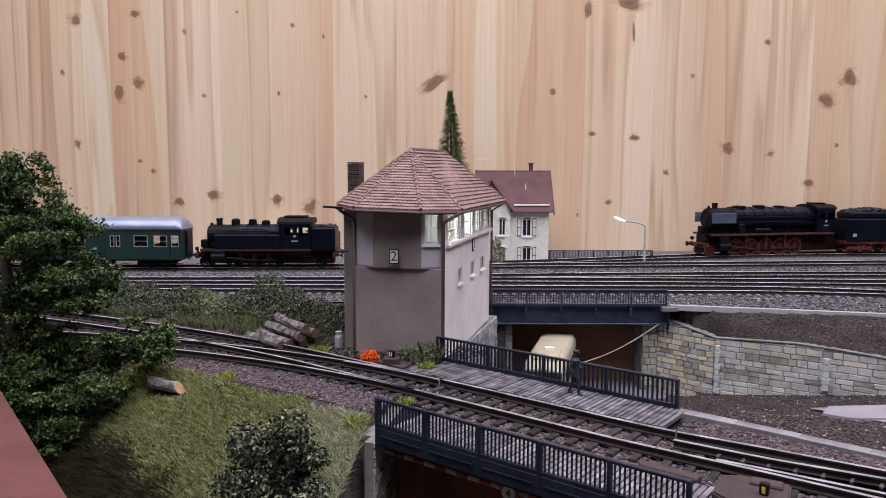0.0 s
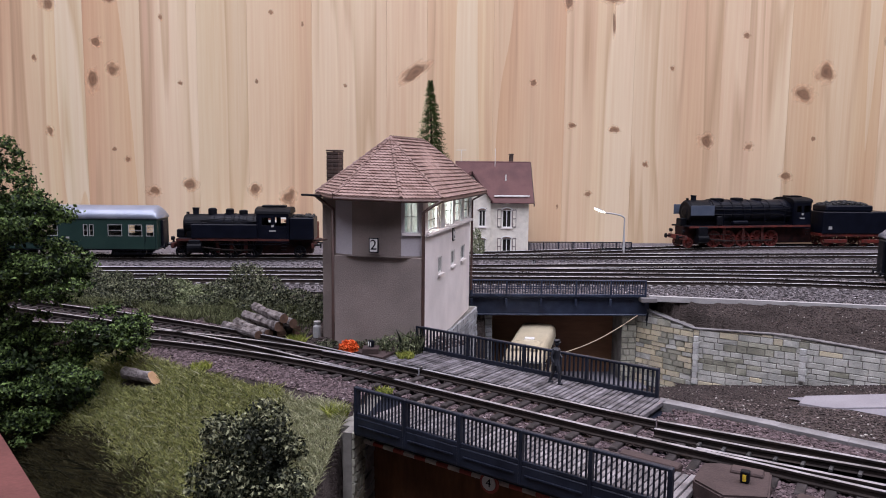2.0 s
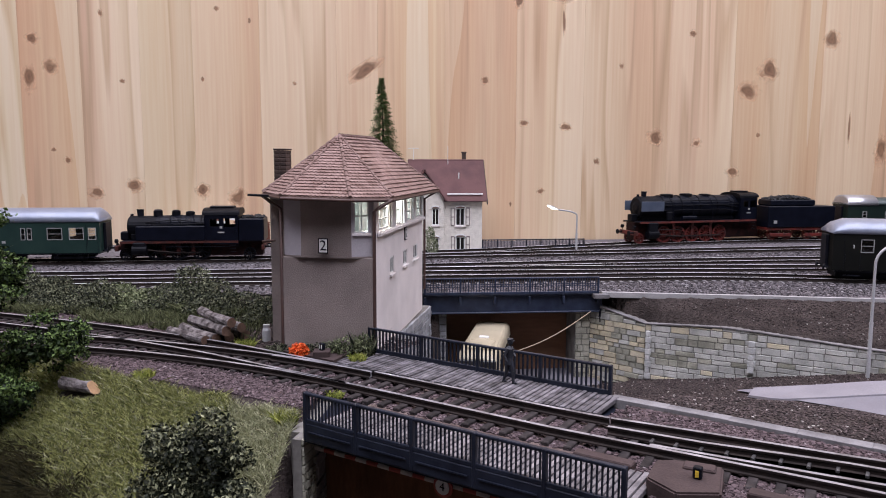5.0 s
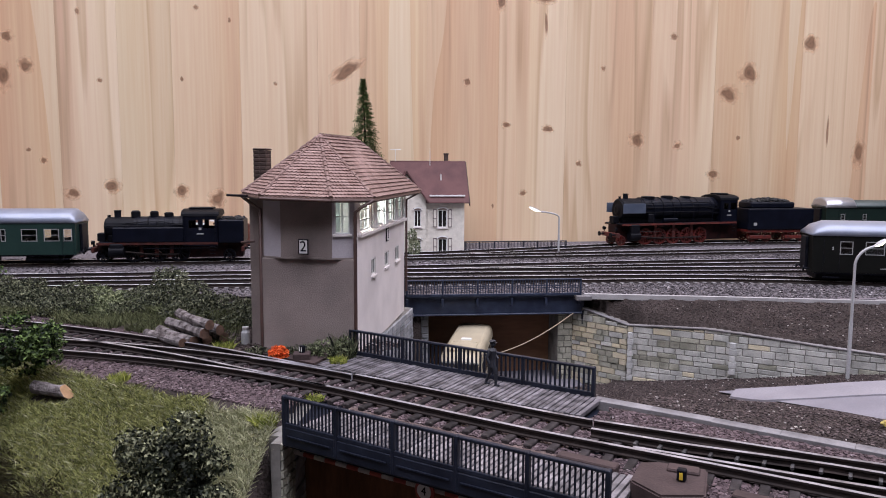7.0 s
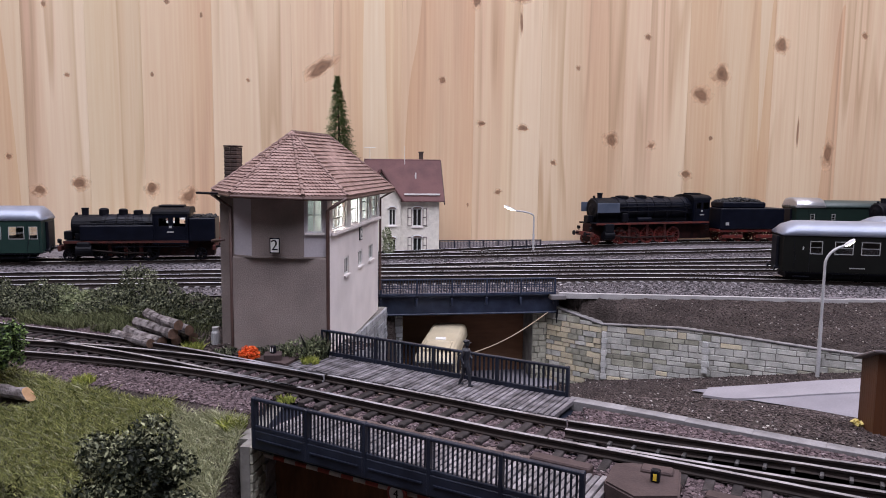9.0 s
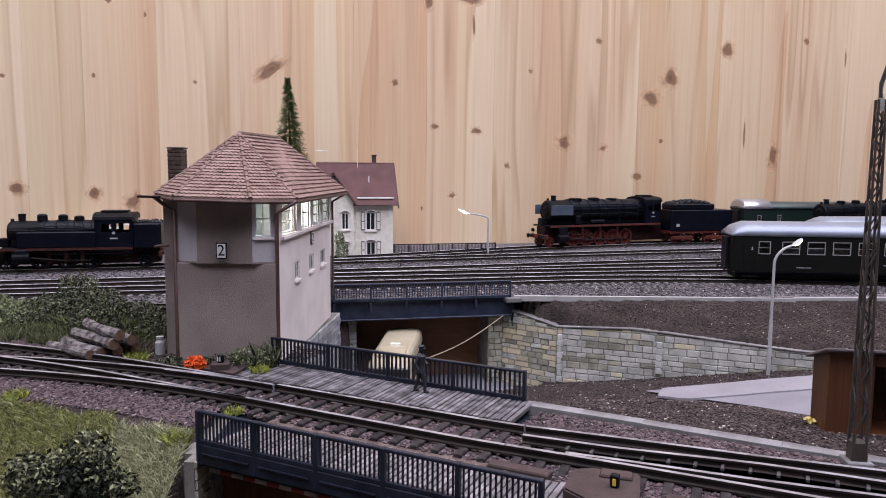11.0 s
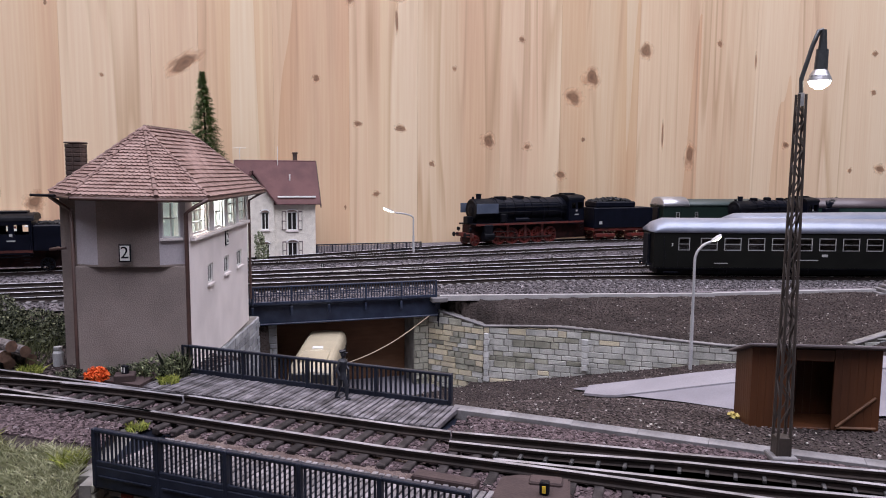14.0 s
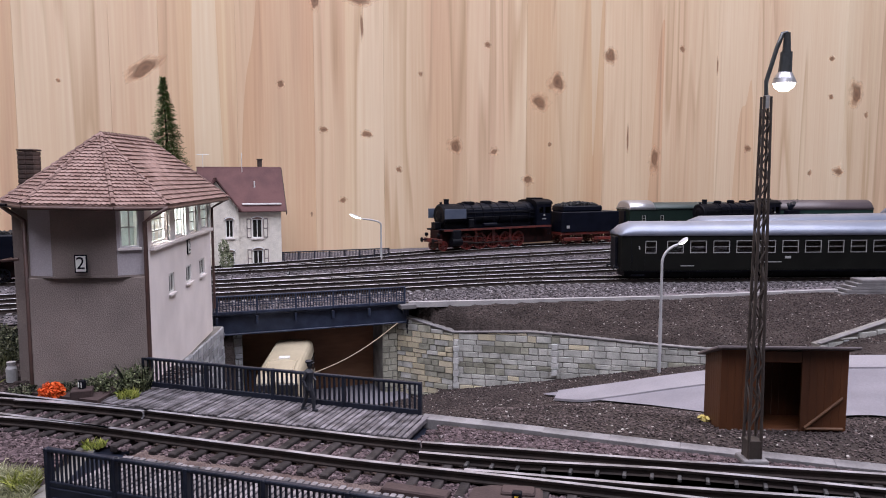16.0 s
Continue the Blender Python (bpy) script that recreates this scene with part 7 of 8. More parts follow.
for sy, elbow, wrist in ((-1, (-0.0008, -0.0022, 0.0108), (0.0002, -0.0023, 0.0086)), (1, (0.0004, 0.0021, 0.0110), (0.0018, 0.0017, 0.0098))):
    cyl(bm, (0.0002, sy * 0.0015, 0.0134), elbow, 0.00062, 0.00052, 8)
    cyl(bm, elbow, wrist, 0.00052, 0.00042, 8)
cyl(bm, (0.0003, 0, 0.0140), (0.0004, 0, 0.0148), 0.0005, 0.0005, 8)
bmesh.ops.create_uvsphere(bm, u_segments=12, v_segments=8, radius=0.00098, matrix=Matrix.Translation((0.0005, 0, 0.0156)) @ Matrix.Diagonal((1.0, 0.9, 1.15, 1)))
cyl(bm, (0.0004, 0, 0.0162), (0.0003, 0, 0.0167), 0.00105, 0.00125, 14)
cyl(bm, (0.0003, 0, 0.0167), (0.0003, 0, 0.0170), 0.00125, 0.00095, 14)
box(bm, 0.0011, 0.0020, -0.0007, 0.0007, 0.01610, 0.01625, bevel=0.00005)
fig = part("model_figure", bm, M_FIG)
fig.matrix_world = Matrix.Translation((0.0502, 0.2690, 0.0004)) @ Matrix.Rotation(radians(-38), 4, "Z")
tagged(fig, "plain dark model figure standing on the board walkway", "figurine")

# ---- cream bus under the rear bridge ----
M_CREAM = mat("cream_bus_paint", (0.46, 0.405, 0.29), (0.39, 0.34, 0.24), 0.35, 0, 60, 1500, 0.03, 0.0001)
M_BUSGLASS = mat("dark_bus_glass", (0.03, 0.03, 0.03), (0.05, 0.045, 0.04), 0.08, 0, 60, 1500, 0.0)
bus = empty("bus", Matrix.Translation((0.0562, 0.3985, -0.0584)) @ Matrix.Rotation(radians(-15.3), 4, "Z"), "rounded cream model bus parked under the bridge", "bus")
bm = bmesh.new()
rows = []
for y, zt, k in ((-0.0005, 0.0332, 0.92), (0.0010, 0.0348, 0.97), (0.0040, 0.0362, 1.0), (0.010, 0.0372, 1.0), (0.020, 0.0378, 1.0), (0.078, 0.0378, 1.0), (0.083, 0.0350, 0.95)):
    W_ = 0.0122 * k
    prof = [(-W_, 0.004), (-W_ * 1.02, 0.014), (-W_, zt * 0.72), (-W_ * 0.96, zt * 0.86)]
    prof += [(-W_ * (0.66 + 0.30 * math.cos(a)), zt * (0.86 + 0.13 * math.sin(a))) for a in (0.4, 0.8, 1.2, 1.57)] + [(0, zt)]
    prof += [(-x, z) for x, z in prof[-2::-1]]
    rows.append([bm.verts.new((x, y, z)) for x, z in prof])
for r, q in zip(rows, rows[1:]):
    for i in range(len(r) - 1):
        bm.faces.new((r[i], r[i + 1], q[i + 1], q[i]))
bm.faces.new(rows[0][::-1])
bm.faces.new(rows[-1])
part("body", bm, M_CREAM, bus, smooth=False)
bm = bmesh.new()
for x0, x1 in ((-0.0108, -0.0006), (0.0006, 0.0108)):
    box(bm, x0, x1, -0.0010, 0.0006, 0.0215, 0.0324, bevel=0.0005)
part("windscreen", bm, M_BUSGLASS, bus)
bm = bmesh.new()
box(bm, -0.0118, 0.0118, -0.0020, -0.0008, 0.0050, 0.0068, bevel=0.0005)
part("bumper", bm, M_CREAM, bus)
for sx in (-1, 1):
    bm = bmesh.new()
    cyl(bm, (sx * 0.009, -0.0016, 0.0095), (sx * 0.009, -0.0004, 0.0095), 0.0014, 0.0016, 12)
    part("headlight", bm, M_POSTGREY, bus)
    for i in range(6):
        bm = bmesh.new()
        y = 0.008 + i * 0.0118
        box(bm, sx * 0.0121 - 0.0004, sx * 0.0121 + 0.0004, y, y + 0.0098, 0.0205, 0.0300, bevel=0.0006)
        part("side_window", bm, M_BUSGLASS, bus)
    for y in (0.016, 0.066):
        w_ = wheel(bus, sx * 0.0112, y, 0.0052, M_BLACK, spokes=0, w=0.003)
        w_.matrix_basis = Matrix.Translation((sx * 0.0112, y, 0.0052)) @ Matrix.Rotation(radians(90), 4, "Z")
bm = bmesh.new()
box(bm, -0.0030, 0.0030, 0.0300, 0.0335, 0.0370, 0.0386, bevel=0.0003)
part("roof_hatch", bm, M_WHITE, bus, "white roof hatch")
bm = bmesh.new()
for x0, x1, y0, y1 in ((-0.0078, 0.0078, 0.0065, 0.0072), (-0.0078, 0.0078, 0.0265, 0.0272), (-0.0078, -0.0071, 0.0072, 0.0265), (0.0071, 0.0078, 0.0072, 0.0265)):
    box(bm, x0, x1, y0, y1, 0.0355, 0.0379, bevel=0.0002)
part("roof_rib", bm, M_CREAM, bus)

# slack cord from the wall down to the bus
cord = [Vector((0.1385, 0.459, -0.0120)).lerp(Vector((0.0640, 0.4000, -0.0255)), f) - Vector((0, 0, 0.0045 * math.sin(math.pi * f))) for f in np.linspace(0, 1, 16)]
bm = bmesh.new()
sweep(bm, cord, 0.00032, 6)
tagged(part("slack_cord", bm, mat("pale_cord", (0.34, 0.28, 0.20), (0.26, 0.21, 0.15), 0.8, 0, 300, 2000, 0.2, 0.0002), smooth=True), "slack pale cord hanging from the wing wall", "cord")
bm = bmesh.new()
cyl(bm, (0.1445, 0.4595, -0.0155), (0.1445, 0.4575, -0.0100), 0.0008, 0.0006, 8)
cyl(bm, (0.1445, 0.4585, -0.0190), (0.1445, 0.4590, -0.0155), 0.0004, 0.0004, 8)
tagged(part("iron_hook", bm, M_BLACK), "black iron hook on the wing wall", "hook")

# ---- point machines ----
M_RUSTBOX = mat("brown_cover_plate", (0.046, 0.032, 0.031), (0.066, 0.046, 0.044), 0.8, 0, 120, 1500, 0.3, 0.0003)


def lantern(base, yellow, label):
    k = empty("point_lantern", Matrix.Translation(base) @ Matrix.Rotation(radians(-35), 4, "Z") @ Matrix.Scale(0.85, 4), label, "point lantern", "point lanterns")
    bm = bmesh.new()
    box(bm, -0.0013, 0.0013, -0.0011, 0.0011, 0.0, 0.0036, bevel=0.0003)
    part("housing", bm, M_BLACK, k)
    bm = bmesh.new()
    if yellow:
        box(bm, -0.0005, 0.0005, -0.0013, -0.0010, 0.0006, 0.0026)
    else:
        for a in (-0.0009, 0.0004):
            box(bm, a, a + 0.0004, -0.0013, -0.0010, 0.0008, 0.0030)
    part("face", bm, mat("yellow_lantern_face", (0.75, 0.52, 0.05), None, 0.5) if yellow else M_WHITE, k)
    return k


lantern((0.0809, 0.1754, 0.0035), True, "black point lantern with a yellow face")
lantern((-0.1050, 0.5420, 0.0010), False, "tiny black point lantern between yard tracks")
lantern((0.0922, 0.5960, 0.0030), False, "tiny black point lantern between yard tracks")
lantern((-0.0219, 0.3095, 0.0040), False, "black point lantern with white bars")
bm = bmesh.new()
prism(bm, [(0.0684, 0.1774), (0.0722, 0.1680), (0.0830, 0.1668), (0.0908, 0.1815), (0.0801, 0.1877), (0.0751, 0.1879)], -0.001, 0.0034)
bmesh.ops.bevel(bm, geom=[e for e in bm.edges if min(v.co.z for v in e.verts) > 0.003 or abs(e.verts[0].co.z - e.verts[1].co.z) > 0.003], offset=0.0005, segments=2, affect="EDGES")
box(bm, 0.0800, 0.0880, 0.1790, 0.1835, 0.0030, 0.0042, Matrix.Translation((0.084, 0.181, 0)) @ Matrix.Rotation(radians(-30), 4, "Z") @ Matrix.Translation((-0.084, -0.181, 0)), bevel=0.0004)
tagged(part("point_machine_cover", bm, M_RUSTBOX), "brown cover plate of a point machine beside the track", "point machine", "point machines")
bm = bmesh.new()
prism(bm, [(-0.094, -0.2235), (-0.058, -0.2235), (-0.062, -0.207), (-0.078, -0.204), (-0.090, -0.211)], -0.001, 0.0016, SD)
box(bm, -0.0255, -0.0185, 0.3065, 0.3125, 0.0, 0.0041, bevel=0.0003)
tagged(part("point_machine_cover", bm, M_RUSTBOX), "flat dark cover plate of a point machine by the walkway", "point machine", "point machines")
for s0 in (0.062, 0.085, 0.108):
    bm = bmesh.new()
    box(bm, s0, s0 + 0.017, -0.2585, -0.2545, -0.001, 0.0016, SD, bevel=0.0004)
    tagged(part("drive_rod_cover", bm, M_RUSTBOX), "low brown rod cover along the turnout", "rod cover", "rod covers")
# turnout blades and chairs
for sgn, s0, f, lab in ((-1, -0.033, left_d, "shiny pointed blade rail of a turnout"),):
    pts = [tuple(sd(s, f(s) + (0.0078 if sgn > 0 else -0.0) + (-0.0152 if sgn > 0 else 0.0074)).xy) for s in np.linspace(s0, s0 + sgn * 0.05, 12)]
    bm = bmesh.new()
    rail_mesh(bm, pts, [0.0001] * len(pts))
    tagged(part("turnout_blade", bm, (M_RAILTOP, M_RAILSIDE)), lab, "turnout blade", "turnout blades")

M_CHAIR = mat("worn_grey_chair", (0.05, 0.048, 0.048), (0.10, 0.095, 0.095), 0.5, 0.4, 300, 1500, 0.2, 0.0001)
CH = empty("rail_chairs", Matrix(), "small grey slide chairs under the turnout blades", "rail chairs", kind="structure")
for k in range(17):
    s = 0.0775 + k * 0.0068
    for dd in (far_blade(s) - 0.0014, near_blade(s) + 0.0014):
        bm = bmesh.new()
        box(bm, s - 0.0005, s + 0.0005, dd - 0.0017, dd + 0.0017, -0.0002, 0.0012, SD, bevel=0.0002)
        part("chair", bm, M_CHAIR, CH)

bm = bmesh.new()
rows = []
for s in np.linspace(0.083, 0.30, 30):
    rows.append([bm.verts.new(sd(s, d, z)) for d, z in ((near_blade(s) + 0.0011, 0.0003), (far_blade(s) - 0.0011, 0.0003))])
for a, b in zip(rows, rows[1:]):
    if a[1].co.y > a[0].co.y:
        bm.faces.new((a[0], b[0], b[1], a[1]))
bmesh.ops.solidify(bm, geom=bm.faces[:], thickness=0.0006)
part("base_plate", bm, M_RUSTBOX, turnout, "dark brown base plate between the blades")

# stairs and ramp wall at the far end of the embankment
st = empty("stairs", Matrix.Translation((0.4360, 0.4010, -0.0030)) @ Matrix.Rotation(radians(-17), 4, "Z"), "short flight of grey stone steps up the bank", "stairs")
for i in range(5):
    bm = bmesh.new()
    box(bm, i * 0.0036, 0.050, -0.004, 0.010, i * 0.0022, i * 0.0022 + 0.0022, bevel=0.0003)
    part("step", bm, M_KERB, st)
ashlar("ramp_wall", (0.3290, 0.3180), (0.4400, 0.3070), ramp((0, 0.5, 1), (-0.0105, 0.002, 0.010)), ramp((0, 1), (-0.014, -0.010)), 0.006, (M_STONE, M_STONE_DARK), 0.0045, 0.010, "sloping stone ramp wall at the road", 15, coping=0.02)
# narrow platform strip along the express coach
bm = bmesh.new()
vs = []
for x in np.linspace(0.30, 0.60, 20):
    y = lerp(x, KX, KY)
    vs.append((bm.verts.new((x, y + 0.0012, 0.0004)), bm.verts.new((x, y + 0.0120, 0.0004)), bm.verts.new((x, y + 0.0120, -0.003))))
for a, b in zip(vs, vs[1:]):
    bm.faces.new((a[0], b[0], b[1], a[1]))
    bm.faces.new((a[1], b[1], b[2], a[2]))
tagged(part("platform", bm, mat("purple_grey_tarmac", (0.13, 0.115, 0.125), (0.17, 0.15, 0.16), 0.9, 0, 90, 1500, 0.3, 0.0003)), "narrow purple-grey tarmac strip along the yard", "platform", kind="structure")

# layout edge board
M_REDBOARD = mat("reddish_edge_board", (0.125, 0.047, 0.042), (0.085, 0.033, 0.030), 0.7, 0, 40, 900, 0.15, 0.0003)
bm = bmesh.new()
prism(bm, [(-0.20, 0.3068), (-0.1602, 0.2568), (-0.0904, 0.1685), (-0.0600, 0.1300), (-0.0700, 0.1220), (-0.2100, 0.2990)], -0.02, 0.0050)
tagged(part("edge_board", bm, M_REDBOARD), "reddish brown edge board of the railway table", "edge board", kind="structure")

# height bar under the front bridge
hb = empty("height_bar", Matrix(), "red and white striped height bar under the bridge", "height bar")
HA, HB = sd(-0.0200, -0.275, -0.0098), sd(0.0760, -0.275, -0.0092)
M_FADED = mat("faded_white_stripe", (0.62, 0.56, 0.52), (0.45, 0.40, 0.37), 0.7, 0, 200, 1500, 0.1, 0.0001)
M_STRIPE = mat("faded_red_stripe", (0.40, 0.09, 0.065), (0.32, 0.07, 0.055), 0.6, 0, 200, 1500, 0.1, 0.0001)
for i in range(22):
    bm = bmesh.new()
    cyl(bm, HA.lerp(HB, i / 22), HA.lerp(HB, (i + 0.98) / 22), 0.0008, 0.0008, 8)
    part("stripe", bm, M_STRIPE if i % 2 else M_FADED, hb)
bm = bmesh.new()
dn = Vector((HB.y - HA.y, HA.x - HB.x, 0)).normalized()
c_ = HA.lerp(HB, 0.53) + dn * 0.0016
cyl(bm, c_, c_ + dn * 0.0005, 0.0032, 0.0032, 20)
part("disc", bm, M_STRIPE, hb)
bm = bmesh.new()
cyl(bm, c_ + dn * 0.00055, c_ + dn * 0.0008, 0.0023, 0.0023, 20)
part("disc_face", bm, M_WHITE, hb)
text_part("figure", "4", 0.0034, Matrix.Translation(c_ + dn * 0.0009) @ Matrix.Rotation(math.atan2(SU.y, SU.x), 4, "Z") @ Matrix.Rotation(radians(90), 4, "X"), M_BLACK, hb)
for f in (0.03, 0.97):
    tube_line([HA.lerp(HB, f), HA.lerp(HB, f) + Vector((0, 0, 0.0055))], 0.0004, "hanger", M_BLACK, hb)
# milk can beside the signal box
bm = bmesh.new()
cyl(bm, (0, 0, 0), (0, 0, 0.0052), 0.0020, 0.0020, 14)
cyl(bm, (0, 0, 0.0052), (0, 0, 0.0066), 0.0020, 0.0012, 14)
cyl(bm, (0, 0, 0.0066), (0, 0, 0.0078), 0.0015, 0.0016, 14)
can = part("milk_can", bm, M_POSTGREY)
can.matrix_world = Matrix.Translation((-0.0505, 0.3480, -0.0008))
tagged(can, "small grey metal can beside the signal box", "can")

# ---- logs ----
M_BARK = mat("grey_brown_bark", (0.050, 0.040, 0.039), (0.25, 0.225, 0.22), 0.9, 0, 300, 1500, 0.8, 0.0008)
M_CUT = mat("cut_wood", (0.17, 0.105, 0.075), (0.10, 0.06, 0.045), 0.8, 0, 400, 2000, 0.2, 0.0002)


def log(p, q, r, label, seed, group="log pile", cut=None, slant=0.0):
    rnd = random.Random(seed)
    p, q = Vector(p), Vector(q)
    bm = bmesh.new()
    n, m_ = 12, 6
    d = (q - p).normalized()
    a = d.cross(Vector((0, 0, 1))).normalized()
    c = d.cross(a)
    bend = (a * rnd.uniform(-1, 1) + c * rnd.uniform(-0.3, 0.3)) * r * 0.5
    rows = [[bm.verts.new(p.lerp(q, j / m_) + bend * math.sin(math.pi * j / m_) + (a * math.cos(2 * math.pi * i / n) + c * math.sin(2 * math.pi * i / n)) * r * rnd.uniform(0.88, 1.08)) for i in range(n)] for j in range(m_ + 1)]
    for v in rows[-1]:
        v.co -= d * slant * ((v.co.z - q.z) / r)
    for u, v in zip(rows, rows[1:]):
        for i in range(n):
            bm.faces.new((u[i], u[(i + 1) % n], v[(i + 1) % n], v[i])).material_index = 0
    for r_ in (rows[0][::-1], rows[-1]):
        bm.faces.new(r_).material_index = 1
    return tagged(part("log", bm, (M_BARK, cut or M_CUT)), label, "log", group)


for i, (p, q, r) in enumerate((((-0.0839, 0.3651, 0.0105), (-0.0642, 0.3367, 0.0105), 0.0024), ((-0.0885, 0.3640, 0.0066), (-0.0664, 0.3364, 0.0068), 0.0025), ((-0.0800, 0.3700, 0.0066), (-0.0612, 0.3440, 0.0066), 0.0023),
                             ((-0.0936, 0.3670, 0.0024), (-0.0718, 0.3400, 0.0024), 0.0024), ((-0.0880, 0.3710, 0.0024), (-0.0668, 0.3430, 0.0024), 0.0024), ((-0.0790, 0.3730, 0.0024), (-0.0600, 0.3470, 0.0024), 0.0024), ((-0.0978, 0.3600, 0.0022), (-0.0765, 0.3385, 0.0022), 0.0021))):
    log(p, q, r, "stacked grey log with bark on the pile", 20 + i)
log((-0.1206, 0.2941, -0.0028), (-0.1062, 0.2868, -0.0030), 0.0024, "short cut log lying in the grass", 40, "", mat("fresh_cut_wood", (0.36, 0.225, 0.125), (0.28, 0.17, 0.09), 0.8, 0, 400, 2000, 0.2, 0.0002), 0.0022)

# ---- plants ----


def leaf_mat(name, c1, c2, rough=0.6, low=0.0):
    m = bpy.data.materials.new(name)
    m.use_nodes = True
    n, l = m.node_tree.nodes, m.node_tree.links
    b = n["Principled BSDF"]
    b.inputs["Roughness"].default_value, b.inputs["Specular IOR Level"].default_value = rough, 0.2
    g, r = n.new("ShaderNodeNewGeometry"), n.new("ShaderNodeValToRGB")
    r.color_ramp.elements[0].color, r.color_ramp.elements[1].color = (*c1, 1), (*c2, 1)
    r.color_ramp.elements[0].position = low
    l.new(g.outputs["Random Per Island"], r.inputs[0]), l.new(r.outputs[0], b.inputs["Base Color"])
    return m


M_LEAF = leaf_mat("tree_leaf", (0.006, 0.014, 0.005), (0.135, 0.205, 0.058), low=0.22)
M_BUSHLEAF = leaf_mat("bush_leaf", (0.012, 0.016, 0.008), (0.30, 0.31, 0.185), low=0.45)
M_HEDGELEAF = leaf_mat("hedge_leaf", (0.010, 0.014, 0.008), (0.20, 0.212, 0.130), low=0.30)
M_HEDGEPALE = leaf_mat("hedge_leaf_pale", (0.06, 0.075, 0.035), (0.28, 0.31, 0.17), low=0.2)
M_GRASS = leaf_mat("grass_blade", (0.065, 0.076, 0.022), (0.375, 0.385, 0.140), 0.8)
M_GRASSDRY = leaf_mat("dry_grass_blade", (0.20, 0.21, 0.11), (0.46, 0.46, 0.29), 0.8)
M_GRASSGREEN = leaf_mat("green_tuft_blade", (0.13, 0.17, 0.03), (0.36, 0.37, 0.09), 0.8)
M_ORANGE = leaf_mat("orange_flower", (0.65, 0.09, 0.02), (0.80, 0.16, 0.04), 0.7)
M_SPRUCE = leaf_mat("spruce_needle", (0.035, 0.07, 0.022), (0.17, 0.24, 0.085), 0.7)
M_TWIG = mat("dark_twig", (0.05, 0.038, 0.03), (0.08, 0.06, 0.05), 0.9, 0, 300, 1500, 0.4, 0.0004)


def leaves(name, blobs, per_area, size, material, seed, parent=None, flat=0.35, loose=0.16, stray=0.05):
    """Many small leaves in the outer shell of uneven lobes (x, y, z, rx, ry, rz)."""
    rng = np.random.default_rng(seed)
    V, F = [], []
    for x, y, z, rx, ry, rz in blobs:
        n = int(per_area * (rx * ry + ry * rz + rx * rz) * 4)
        u = rng.normal(size=(n, 3))
        u /= np.linalg.norm(u, axis=1)[:, None]
        rad = 1 - np.abs(rng.normal(0, loose, n)) + rng.normal(0, stray, n)
        lump = 1 + 0.16 * np.sin(u[:, 0] * 7 + x * 900) * np.sin(u[:, 1] * 6 + z * 700) + 0.10 * np.sin(u[:, 2] * 9 + y * 500)
        c = np.array([x, y, z]) + u * (rad * lump)[:, None] * np.array([rx, ry, rz])
        nrm = u * flat + rng.normal(size=(n, 3)) * 0.6
        nrm /= np.linalg.norm(nrm, axis=1)[:, None]
        a = np.cross(nrm, rng.normal(size=(n, 3)))
        a /= np.linalg.norm(a, axis=1)[:, None]
        b = np.cross(nrm, a)
        s = size * rng.uniform(0.6, 1.35, n)[:, None]
        k = len(V)
        quad = np.stack([c - a * s, c - b * s * 0.55 + nrm * s * 0.15, c + a * s, c + b * s * 0.55 + nrm * s * 0.15], 1).reshape(-1, 3)
        V.extend(map(tuple, quad))
        F.extend((k + 4 * i, k + 4 * i + 1, k + 4 * i + 2, k + 4 * i + 3) for i in range(n))
    me = bpy.data.meshes.new(name)
    me.from_pydata(V, [], F)
    me.materials.append(material)
    ob = new(name, me)
    if parent:
        ob.parent = parent
    ob["kind"] = "stuff"
    return ob


def blades(name, spots, length, width, material, seed, lean=0.35, parent=None):
    """Thin upright blades at the given places."""
    rng = np.random.default_rng(seed)
    P = np.array(spots)
    n = len(P)
    a = rng.uniform(0, 2 * np.pi, n)
    w = np.stack([np.cos(a), np.sin(a), np.zeros(n)], 1) * width * rng.uniform(0.6, 1.3, n)[:, None]
    h = length * rng.uniform(0.5, 1.25, n)
    ln = rng.normal(0, lean, (n, 2))
    tip = P + np.stack([ln[:, 0] * h, ln[:, 1] * h, h], 1)
    mid = P + np.stack([ln[:, 0] * h * 0.35, ln[:, 1] * h * 0.35, h * 0.55], 1)
    V = np.stack([P - w, P + w, mid + w * 0.8, tip, mid - w * 0.8], 1).reshape(-1, 3)
    me = bpy.data.meshes.new(name)
    me.from_pydata(list(map(tuple, V)), [], [(5 * i, 5 * i + 1, 5 * i + 2, 5 * i + 3, 5 * i + 4) for i in range(n)])
    me.materials.append(material)
    ob = new(name, me)
    if parent:
        ob.parent = parent
    ob["kind"] = "stuff"
    return ob


